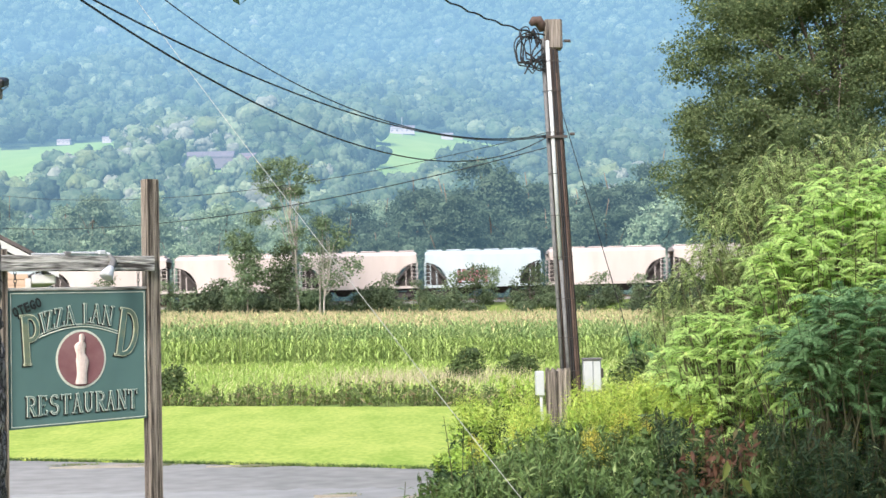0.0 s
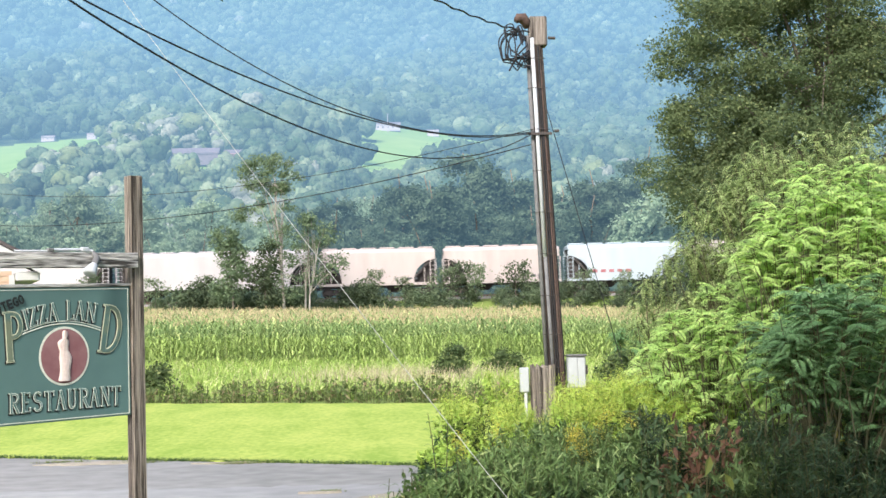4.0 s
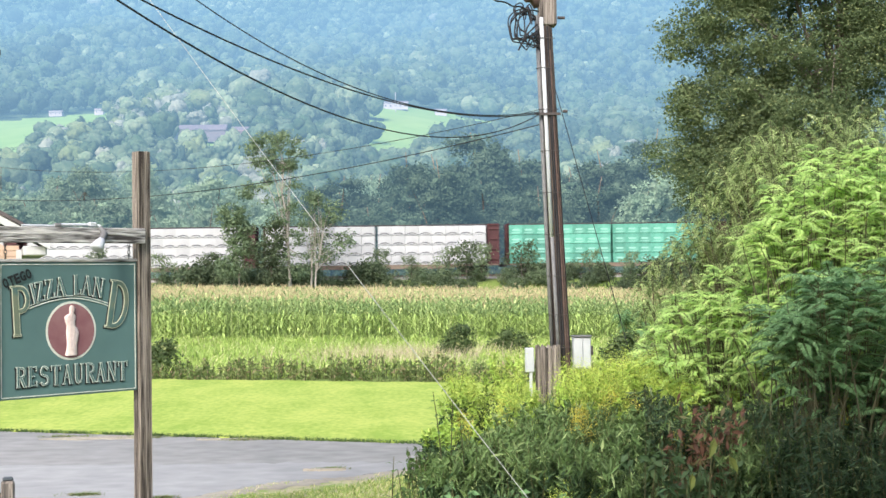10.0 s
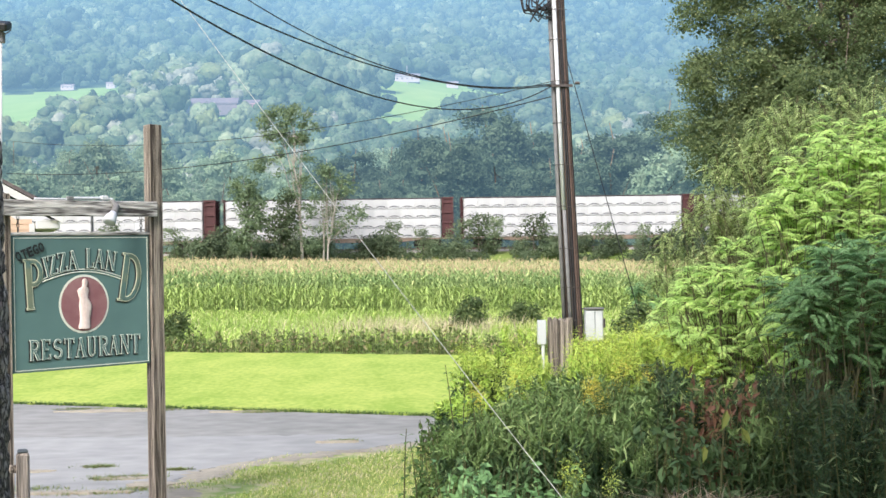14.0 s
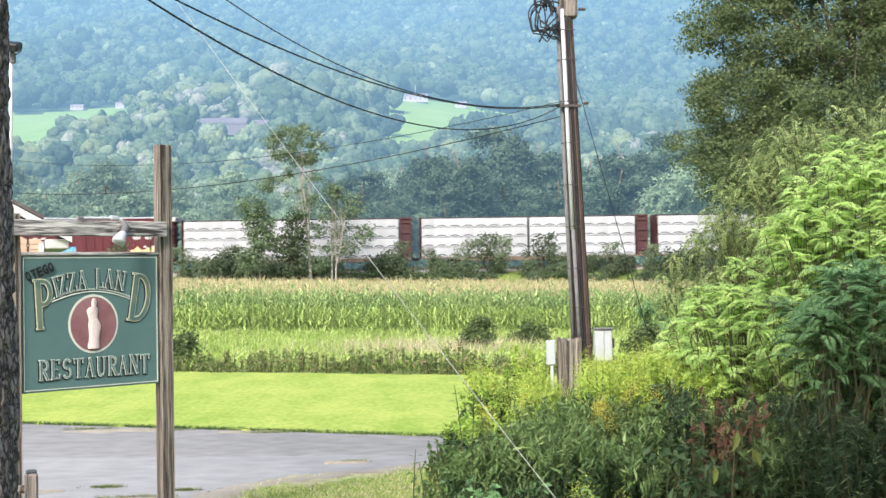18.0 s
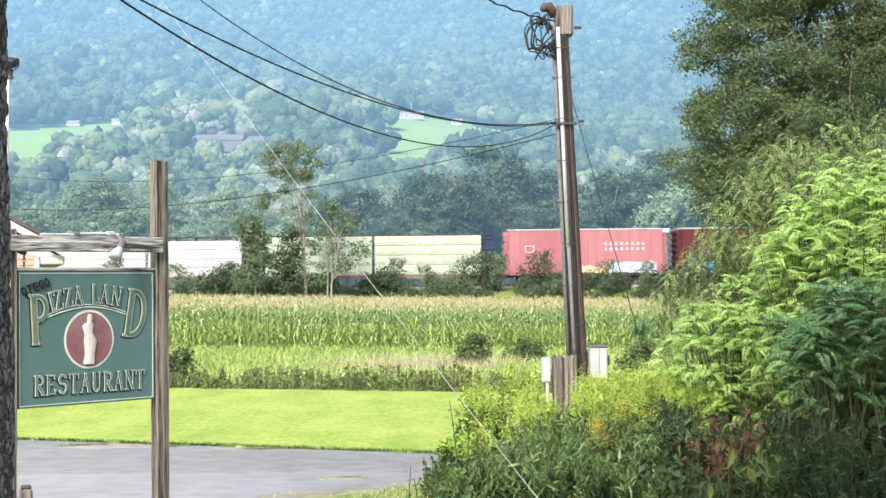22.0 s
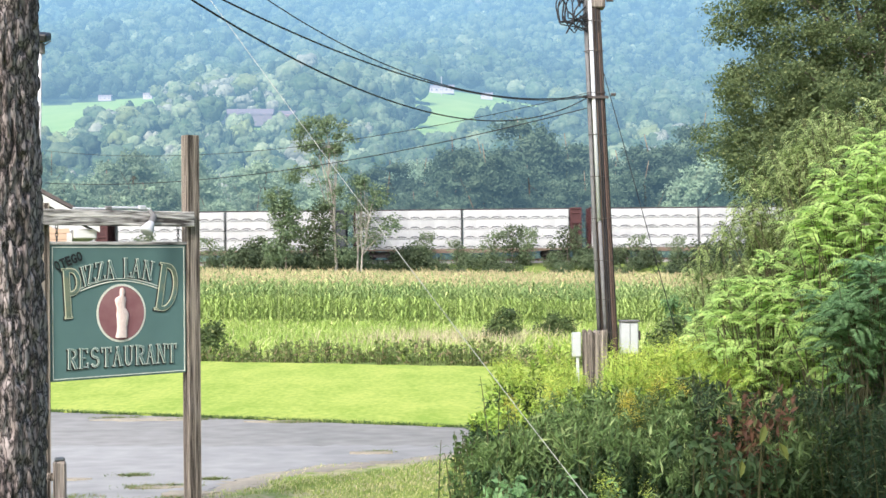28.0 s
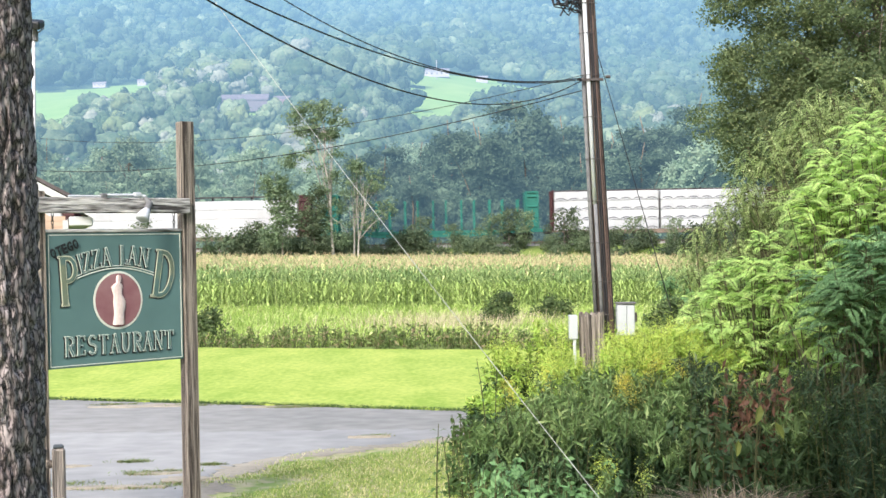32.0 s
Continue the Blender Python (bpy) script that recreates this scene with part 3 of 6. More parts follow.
def coupler(car, x):
    s = 1 if x > 0 else -1
    part("coupler", Geo().box(x, 0, 0.85, 0.55, 0.18, 0.22, edge=0.03).box(x + s * 0.3, 0, 0.85, 0.2, 0.3, 0.3, edge=0.05), M["steel"], car)


def bars(car, name, rows, material, y=-1.56):
    """Small flat marks that stand for lettering: x, z, width, height."""
    g = Geo()
    for x, z, w, h in rows:
        g.box(x, y, z, w, 0.012, h)
    return part(name, g, material, car)


def hopper(length, paint, label, marks=()):
    """Covered hopper car: sides with rounded cut-outs at both ends, roof hatches, sloped end sheets, ladders and bays."""
    car = thing("covered_hopper_car", label, "train car", group="cars of the freight train")
    h = length / 2 - 0.42
    arc = [(h - 2.05 * math.sin(a), 1.5 + 2.0 * math.cos(a)) for a in np.linspace(0, math.pi / 2, 9)]
    poly = [(h, 4.25), (h, 3.55)] + arc[1:] + [(h - 2.05, 1.23)]
    poly = poly + [(-x, z) for x, z in poly[::-1]]
    for s, y0, y1 in ((-1, -1.5, -1.46), (1, 1.46, 1.5)):
        part("side_sheet", Geo().prism(poly, y0, y1), paint, car)
    g = Geo()
    sec = [(-1.5, 4.25), (-1.3, 4.5), (-0.7, 4.62), (0.7, 4.62), (1.3, 4.5), (1.5, 4.25)]
    n = len(sec)
    g.add([(x, y, z - (0.12 if abs(x) > h - 0.3 else 0)) for x in (-h, -h + 0.35, h - 0.35, h) for y, z in sec],
          [[r * n + k, r * n + k + 1, (r + 1) * n + k + 1, (r + 1) * n + k] for r in range(3) for k in range(n - 1)] + [list(range(n)), list(range(3 * n, 4 * n))])
    part("roof", g, paint, car)
    count = max(5, int(length / 1.9))
    hm = Geo().box(0, 0, 0, length / count * 0.72, 1.2, 0.13, edge=0.04).mesh("roof_hatch", paint)
    for k in range(count):
        piece("roof_hatch", hm, car, "", (-h + (k + 0.5) * 2 * h / count, -0.2, 4.68))
    g = Geo()
    g.box(0, -1.5, 1.2, 2 * h + 0.3, 0.12, 0.24).box(0, 1.5, 1.2, 2 * h + 0.3, 0.12, 0.24)
    part("side_sill", g, paint, car)
    g = Geo().box(0, 0, 1.02, 2 * h + 0.4, 0.8, 0.3)
    for s in (-1, 1):
        g.prism([(s * (h - 0.15), 3.6), (s * (h - 2.4), 1.25), (s * (h - 2.6), 1.25), (s * (h - 0.4), 3.75)], -1.44, 1.44)
        # dark filler behind the end cut-out, for shadow and underframe gear
        g.prism([(s * (h - 0.1), 1.2), (s * (h - 0.1), 3.5), (s * (h - 0.9), 3.3), (s * (h - 2.3), 1.2)], -0.9, 0.9)
    part("underframe", g, M["steel"], car, "dark sloped end sheets, centre sill and shadow filler")
    for s in (-1, 1):
        for y in (-1.49, 1.49):
            g = Geo()
            for x in (h + 0.05, h - 0.48):
                g.box(s * x, y, 2.3, 0.07, 0.07, 2.5)
            for k in range(7):
                g.box(s * (h - 0.21), y, 1.4 + k * 0.38, 0.5, 0.04, 0.04)
            part("end_ladder", g, paint, car)
            part("end_post", Geo().box(s * (h - 1.05), y, 1.9, 0.07, 0.07, 1.6), paint, car)
    bays = 2 if length < 15 else 4
    for k in range(bays):
        x = (k - (bays - 1) / 2) * (2 * h - 5.2) / max(1, bays - 1) * (0.55 if bays == 2 else 0.85)
        g = Geo()
        g.add([(x - 1.2, -1.35, 1.25), (x + 1.2, -1.35, 1.25), (x + 1.2, 1.35, 1.25), (x - 1.2, 1.35, 1.25),
               (x - 0.4, -0.5, 0.42), (x + 0.4, -0.5, 0.42), (x + 0.4, 0.5, 0.42), (x - 0.4, 0.5, 0.42)],
              [(0, 1, 5, 4), (1, 2, 6, 5), (2, 3, 7, 6), (3, 0, 4, 7), (4, 5, 6, 7)])
        part("discharge_bay", g, M["steel"], car)
    if marks:
        bars(car, "stencilled_marks", marks, M["print"], -1.507)
    trucks(car, -h + 1.5, h - 1.5)
    coupler(car, -h - 0.1), coupler(car, h + 0.1)
    return car


def boxcar(length, paint, label, white_corner=True, sprays=(), logo=True):
    car = thing("boxcar", label, "train car", group="cars of the freight train")
    h = length / 2 - 0.95
    g = Geo().box(0, 0, 2.98, 2 * h, 2.98, 4.3)
    part("body", g, paint, car)
    rib = Geo().box(0, 0, 0, 0.1, 0.05, 3.9).mesh("side_post", paint)
    for x in np.arange(-h + 0.06, h, (2 * h - 0.12) / 14):
        if abs(x - 0.6) > 1.7:
            piece("side_post", rib, car, "", (x, -1.515, 3.05))
    door = part("door", Geo().box(0.6, -1.53, 2.95, 3.2, 0.06, 3.8, edge=0.02), paint, car)
    g = Geo()
    for x in (-0.6, 0.2, 1.0, 1.8):
        g.tube([(x, -1.6, 1.2), (x, -1.6, 4.6)], 0.03, 6)
    part("locking_bar", g, paint, door)
    g = Geo().prism([(-1.55, 5.1), (-1.55, 5.16), (0, 5.3), (1.55, 5.16), (1.55, 5.1)], -h - 0.02, h + 0.02)
    g.v = [(y, x, z) for x, y, z in g.v]
    part("roof", g, M["lettering"], car, "pale weathered roof")
    for s in (-1, 1):
        g = Geo().box(s * (h + 0.2), 0, 2.95, 0.4, 2.6, 4.1)
        for k in range(7):
            g.tube([(s * (h + 0.34), -1.32, 1.3 + k * 0.58), (s * (h + 0.34), 1.32, 1.3 + k * 0.58)], 0.16, 8)
        part("corrugated_end", g, paint, car)
        g = Geo()
        for k in range(9):
            g.box(s * (h + 0.3), -1.42, 1.1 + k * 0.44, 0.5, 0.03, 0.03)
        for x in (0.06, 0.54):
            g.box(s * (h + x), -1.42, 2.9, 0.04, 0.04, 4.1)
        part("end_ladder", g, paint, car)
    if white_corner:
        part("roof_end_panel", Geo().box(h + 0.1, 0, 4.98, 1.25, 2.9, 0.42, edge=0.03), M["lettering"], car, "white-painted end panel")
    g = Geo().box(0, 0, 0.82, 2 * h + 1.0, 0.9, 0.36).prism([(-h, 1.0), (-h + 2.6, 0.78), (h - 2.6, 0.78), (h, 1.0)], -1.5, -1.42)
    part("underframe", g, M["steel"], car)
    if logo:
        x, z = 4.2, 3.5
        g = Geo()
        for cx in (x, x + 1.12):
            g.prism([(cx + (0.38 * math.copysign(abs(math.cos(a)) ** 0.5, math.cos(a))), z + 0.4 * math.copysign(abs(math.sin(a)) ** 0.5, math.sin(a))) for a in np.linspace(0.05, 2 * math.pi + 0.05, 20, endpoint=False)], -1.562, -1.548)
        part("painted_emblem", g, M["lettering"], car, "white painted emblem shape")
        rows = [(1.9, 4.2, 0.7, 0.1), (1.9, 4.0, 0.9, 0.1)]
        rows += [(-5.4 + c * 0.75, 3.3 - r * 0.34, 0.4, 0.2) for c in range(2) for r in range(3)] + [(5.0 + c * 0.7, 2.4, 0.3, 0.2) for c in range(3)]
        bars(car, "stencilled_marks", rows, M["lettering"])
    else:
        rows = [(1.9 + c * 0.52, 3.75 - r * 0.5, 0.26, 0.3) for c in range(8) for r in range(2)]
        rows += [(-5.4, 3.6, 0.9, 0.1), (-5.4, 3.0, 0.9, 0.1), (-5.8, 3.3, 0.1, 0.6), (-5.0, 3.3, 0.1, 0.6), (-4.2, 2.1, 0.4, 0.3)]
        bars(car, "stencilled_marks", rows, M["lettering"])
    r = np.random.default_rng(int(length * 100))
    for x0, x1, z0, z1, paintjob in sprays:
        n = 9
        top = [(x0 + (x1 - x0) * k / n, z1 + r.uniform(-0.25, 0.2)) for k in range(n, -1, -1)]
        bottom = [(x0 + (x1 - x0) * k / n, z0 + r.uniform(-0.08, 0.12)) for k in range(n + 1)]
        spray = part("graffiti", Geo().prism(bottom + top, -1.575, -1.565), paintjob, car, "sprayed graffiti patch")
        g = Geo()
        for k in range(5):
            cx = x0 + (x1 - x0) * (k + 0.5) / 5
            g.tube([(cx - 0.25, -1.58, z0 + 0.2), (cx - 0.1 + r.uniform(-0.2, 0.2), -1.58, (z0 + z1) / 2), (cx + 0.2, -1.58, z1 - 0.25)], 0.045, 5)
        part("outline_stroke", g, M["lettering"] if paintjob != M["spray_grey"] else M["spray_blue"], spray)
    trucks(car, -h + 2.2, h - 2.2)
    coupler(car, -h - 0.6), coupler(car, h + 0.6)
    return car


# one wrapped lumber pack with its printed band, in each wrap
def pack_mesh(name, length, height, wrap, ink, style):
    g = Geo().box(0, 0, height / 2, length, 2.86, height, edge=0.035)
    y = -1.437
    if style == "arc":
        for s in (0, ):
            pts = [(length * 0.36 * math.cos(a), y, 0.07 + 0.2 * math.sin(a)) for a in np.linspace(0.12 * math.pi, 0.88 * math.pi, 9)]
            for p, q in zip(pts, pts[1:]):
                g.box((p[0] + q[0]) / 2, y, (p[2] + q[2]) / 2, abs(q[0] - p[0]) * 1.3, 0.012, 0.1, mi=1)
        g.box(-length * 0.42, y, 0.1, length * 0.1, 0.012, 0.06, mi=1).box(length * 0.42, y, 0.1, length * 0.1, 0.012, 0.06, mi=1)
        g.box(0, y, 0.1, length * 0.34, 0.012, 0.05, mi=1)
    elif style == "patch":
        g.box(0, y, height * 0.5, length * 0.5, 0.012, 0.16, mi=1).box(0, y, height * 0.2, length * 0.62, 0.012, 0.05, mi=1)
    return g.mesh(name, [wrap, ink])


PACKS = {
    "white": pack_mesh("white_pack", 1.29, 0.915, M["wrap"], M["print"], "arc"),
    "green": pack_mesh("green_pack", 1.29, 0.915, M["wrap_green"], M["print_pale"], "patch"),
    "lime": pack_mesh("lime_pack", 1.29, 0.915, M["wrap_lime"], M["print_lime"], "arc"),
    "plain": pack_mesh("plain_pack", 2.58, 0.85, M["wrap"], M["print"], "none"),
}


import functools


@functools.lru_cache(None)
def bulkhead_meshes(width, material, height):
    tall, mid = height - 0.9, (height + 0.9) / 2
    paint = M[material]
    sheet_ = Geo().add([(width / 2 - 0.05, -1.36, 1), (-width / 2 + 0.05, -1.36, 1), (-width / 2 + 0.05, 1.36, 1), (width / 2 - 0.05, 1.36, 1)]
                       + [(width / 2 - 0.05, -1.36, height), (-width / 2 + 0.05, -1.36, height), (-width / 2 + 0.05, 1.36, height), (width / 2 - 0.05, 1.36, height)],
                       [(0, 1, 5, 4), (1, 2, 6, 5), (2, 3, 7, 6), (4, 5, 6, 7)])
    return (sheet_.mesh("bulkhead", paint), Geo().box(0, 0, mid, 0.17, 0.12, tall, edge=0.02).mesh("corner_post", paint),
            Geo().box(0, 0, 0, width, 0.1, 0.16, edge=0.02).mesh("cross_rail", paint), Geo().box(0, 0, mid, 0.14, 0.1, tall, edge=0.02).mesh("stiffener", paint))


def bulkhead(car, x, width, material, height=4.85):
    """A ribbed end wall: bent sheet with corner posts, cross rails and stiffeners."""
    sheet_, post, rail, rib = bulkhead_meshes(width, material, height)
    ob = piece("bulkhead", sheet_, car, "ribbed steel end bulkhead", (x, 0, 0))
    for y in (-1.42, 1.42):
        for s in (-1, 1):
            piece("corner_post", post, ob, "", (s * (width / 2 - 0.09), y, 0))
        for z in [1.0 + (k + 0.5) * (height - 1) / 4 for k in range(4)] + [height - 0.06]:
            piece("cross_rail", rail, ob, "", (0, y, z))
    for k in range(5):
        piece("stiffener", rib, ob, "", (width / 2 - 0.13, -1.12 + k * 0.56, 0))
    return ob


def centerbeam(pitch, wrap, paint, label, missing=None):
    """Centre-beam flat car with wrapped lumber: deck, end bulkheads, beam, and rows of packs in layers."""
    car = thing("centerbeam_flatcar", label, "train car", group="cars of the freight train")
    e = pitch / 2
    g = Geo().box(0, 0, 0.93, pitch - 0.9, 2.9, 0.14)
    for s in (-1, 1):
        g.prism([(-e + 0.5, 0.88), (-e + 3.5, 0.84), (-e + 5.5, 0.62), (e - 5.5, 0.62), (e - 3.5, 0.84), (e - 0.5, 0.88), (e - 0.5, 1.0), (-e + 0.5, 1.0)], s * 1.44 - 0.05, s * 1.44 + 0.05)
    part("deck", g, M["deck"], car, "rusty steel deck with side sills")
    bulkhead(car, e - 0.98, 1.12, paint)
    bulkhead(car, -e + 0.42, 0.22, paint)
    g = Geo().box(0, 0, 4.82, pitch - 1.4, 0.9, 0.1)
    for x in np.arange(-e + 1.2, e - 1.8, 1.9):
        g.box(x, 0, 2.9, 0.14, 0.2, 3.8)
    part("centre_beam", g, M["steel"], car)
    x0, x1, mid = -e + 0.56, e - 1.68, (-e + 0.56 + e - 1.68) / 2
    if wrap == "plain":
        step = (x1 - x0) / 8
        for k in range(8):
            for lay in range(4):
                if missing is not None and lay == 3 and k == missing:
                    continue
                piece("lumber_pack", PACKS[wrap], car, "", (x0 + (k + 0.5) * step, 0, 1.0 + lay * 0.86))
    else:
        half = (x1 - x0) / 2 - 0.13
        step = half / 8
        for s in (0, 1):
            for k in range(8):
                for lay in range(4):
                    piece("lumber_pack", PACKS[wrap], car, "", ((x0 if s == 0 else mid + 0.13) + (k + 0.5) * step, 0, 1.0 + lay * 0.93))
    trucks(car, -e + 2.9, e - 2.9)
    coupler(car, -e + 0.15), coupler(car, e - 0.15)
    return car


def log_flat(pitch, label):
    car = thing("bulkhead_flatcar", label, "train car", group="cars of the freight train")
    e = pitch / 2
    g = Geo().box(0, 0, 1.05, pitch - 0.9, 2.9, 0.3)
    g.prism([(-e + 4, 0.95), (-e + 6, 0.6), (e - 6, 0.6), (e - 4, 0.95)], -1.45, -1.35)
    part("deck", g, M["car_green"], car)
    for x, w in ((e - 1.6, 1.3), (-e + 1.6, 1.3)):
        bulkhead(car, x, w, "car_green", 4.8)
    stake = Geo().box(0, 0, 2.6, 0.16, 0.14, 3.0, edge=0.02).mesh("stake", M["car_green"])
    bolster = Geo().box(0, 0, 1.25, 0.2, 2.9, 0.16, edge=0.02).mesh("bolster", M["car_green"])
    for k in range(6):
        for x in (-e + 4.4 + k * (pitch - 8.8) / 5, -e + 5.9 + k * (pitch - 8.8) / 5):
            piece("bolster", bolster, car, "", (x, 0, 0))
            for y in (-1.38, 1.38):
                piece("stake", stake, car, "", (x, y, 0))
    trucks(car, -e + 2.9, e - 2.9)
    coupler(car, -e + 0.15), coupler(car, e - 0.15)
    return car


JOINTS = [49.2, 37.2, 25.2, 13.15, 1.24, -10.71, -22.6, -34.5, -46.5, -58.45, -70.3, -89.5, -108.9, -125.6, -147.6, -170.9, -193.4, -216.6, -239.3,
          -262.4, -285.1, -307.8, -324.0, -340.7, -363.6, -386.2, -408.9, -431.6, -454.2, -477.0, -499.4, -521.8, -544.4, -567.0]
CREAM, PALE, WHITE = "cream covered hopper freight car on the track", "pale blue covered hopper car with faint graffiti", "long white covered hopper freight car"
LUMBER = "dark red centerbeam flatcar loaded with white-wrapped lumber"
KINDS = ["c", "c", "c", "b", "c", "c", "c", "b", "c", "c", "w", "w", "B", "G", "L", "L", "L", "L", "L", "L", "L", "S", "P", "N", "X", "Y", "L", "L", "D", "L", "E", "Y", "L"]
CARS = []
for k, kind in enumerate(KINDS):
    a, b = JOINTS[k], JOINTS[k + 1]
    n = a - b
    if kind == "c":
        made = hopper(n, M["pink_hopper"], CREAM, [(3.0, 1.7, 0.5, 0.2), (3.6, 1.7, 0.3, 0.2)])
    elif kind == "b":
        made = hopper(n, M["blue_hopper"], PALE)
        for row in [(-2.3 + j * 0.42, 2.15 + 0.12 * (j % 2), 0.37, 1.3 - 0.2 * (j % 3)) for j in range(7)] if k == 3 else [(-3 + j * 0.8, 2.0, 0.5, 0.3) for j in range(5)]:
            bars(made, "graffiti_mark", [row], M["faded"], -1.507)
        if k == 3:
            for row in [(-2.3 + j * 0.42, 2.75 - 0.3 * (j % 2), 0.26, 0.2) for j in range(7)] + [(-1.0, 1.5, 2.9, 0.1)]:
                bars(made, "graffiti_outline", [row], M["black"], -1.516)
    elif kind == "w":
        made = hopper(n, M["white_hopper"], WHITE)
    elif kind == "B":
        made = boxcar(n, M["boxcar"], "oxide-red boxcar with white painted emblem")
    elif kind == "S":
        made = boxcar(n, M["boxcar"], "oxide-red boxcar with blue and orange graffiti",
                      sprays=[(-6.6, -3.6, 0.95, 2.1, M["spray_blue"]), (-3.4, -1.6, 0.95, 2.5, M["spray_blue"]), (3.6, 6.6, 1.1, 2.3, M["spray_orange"])])
    elif kind == "P":
        made = boxcar(n, M["faded"], "faded pink-red boxcar with pale graffiti along the bottom", logo=False,
                      sprays=[(2.2, 6.8, 0.95, 2.0, M["spray_grey"]), (-0.4, 1.9, 0.95, 1.7, M["spray_orange"])])
    elif kind == "G":
        made = centerbeam(n, "green", "bulk_red", "dark red centerbeam flatcar loaded with green-wrapped lumber")
    elif kind == "N":
        made = centerbeam(n, "lime", "bulk_blue", "navy centerbeam flatcar loaded with pale lime-wrapped lumber")
    elif kind in "XY":
        made = centerbeam(n, "plain", "bulk_red", "dark red centerbeam flatcar with plain white lumber packs", 3 if kind == "X" else None)
    elif kind == "D":
        made = centerbeam(n, "white", "bulk_grey", "grey centerbeam flatcar loaded with white-wrapped lumber")
    elif kind == "E":
        made = log_flat(n, "empty green bulkhead flatcar with upright stakes")
    else:
        made = centerbeam(n, "white", "bulk_red", LUMBER)
    CARS.append((made, (a + b) / 2))

# ---- the hanging sign by the parking lot ----
def words(text, offset=0.0, deep=0.003):
    cu = bpy.data.curves.new("text", "FONT")
    cu.body, cu.size, cu.extrude, cu.offset, cu.resolution_u = text, 1.0, deep, offset, 4
    ob = bpy.data.objects.new("text", cu)
    scene.collection.objects.link(ob)
    me = bpy.data.meshes.new_from_object(ob.evaluated_get(bpy.context.evaluated_depsgraph_get()))
    bpy.data.objects.remove(ob)
    return me


def letters(name, text, parent, x, z, w, h, fill, tilt=0.0, rim=True, lay=-0.03):
    """Raised lettering with a pale rim and a dark drop shade, its middle at x, z."""
    layers = [(M["black"], 0.009, -0.009, 0.012, 0.0)] if rim else []
    layers += ([(M["pale"], 0, 0, 0.012, -0.004)] if rim else []) + [(fill, 0, 0, -0.016 if rim else 0.045, -0.008)]
    lo = None
    top = parent
    for material, dx, dz, off, dy in layers:
        me = words(text, off)
        co = np.array([v.co[:] for v in me.vertices])
        if lo is None:
            lo, hi = co.min(0), co.max(0)
        c = (co - (lo + hi) / 2) / (hi - lo)
        a = radians(tilt)
        px, pz = c[:, 0] * w, c[:, 1] * h
        out = np.stack([x + dx + px * math.cos(a) - pz * math.sin(a), lay + dy - co[:, 2] * 0.6, z + dz + px * math.sin(a) + pz * math.cos(a)], 1)
        me.vertices.foreach_set("co", out.astype(np.float32).ravel())
        me.materials.clear()
        me.materials.append(material)
        me.update()
        ob = piece(name if top is parent else ("raised_face" if material is fill else "rim"), me, top)
        if top is parent:
            top = ob
    return top


def bend(cx, cz, rx, rz, a0, a1, n=9):
    return [(cx + rx * math.cos(radians(a)), cz + rz * math.sin(radians(a))) for a in np.linspace(a0, a1, n)]


# roman capitals: (points, thick or thin), and places of the serifs
_STEM = [(0.25, 0), (0.25, 1)]
_BOWL = [(0.25, 0.97)] + bend(0.5, 0.73, 0.38, 0.24, 90, -90) + [(0.25, 0.49)]
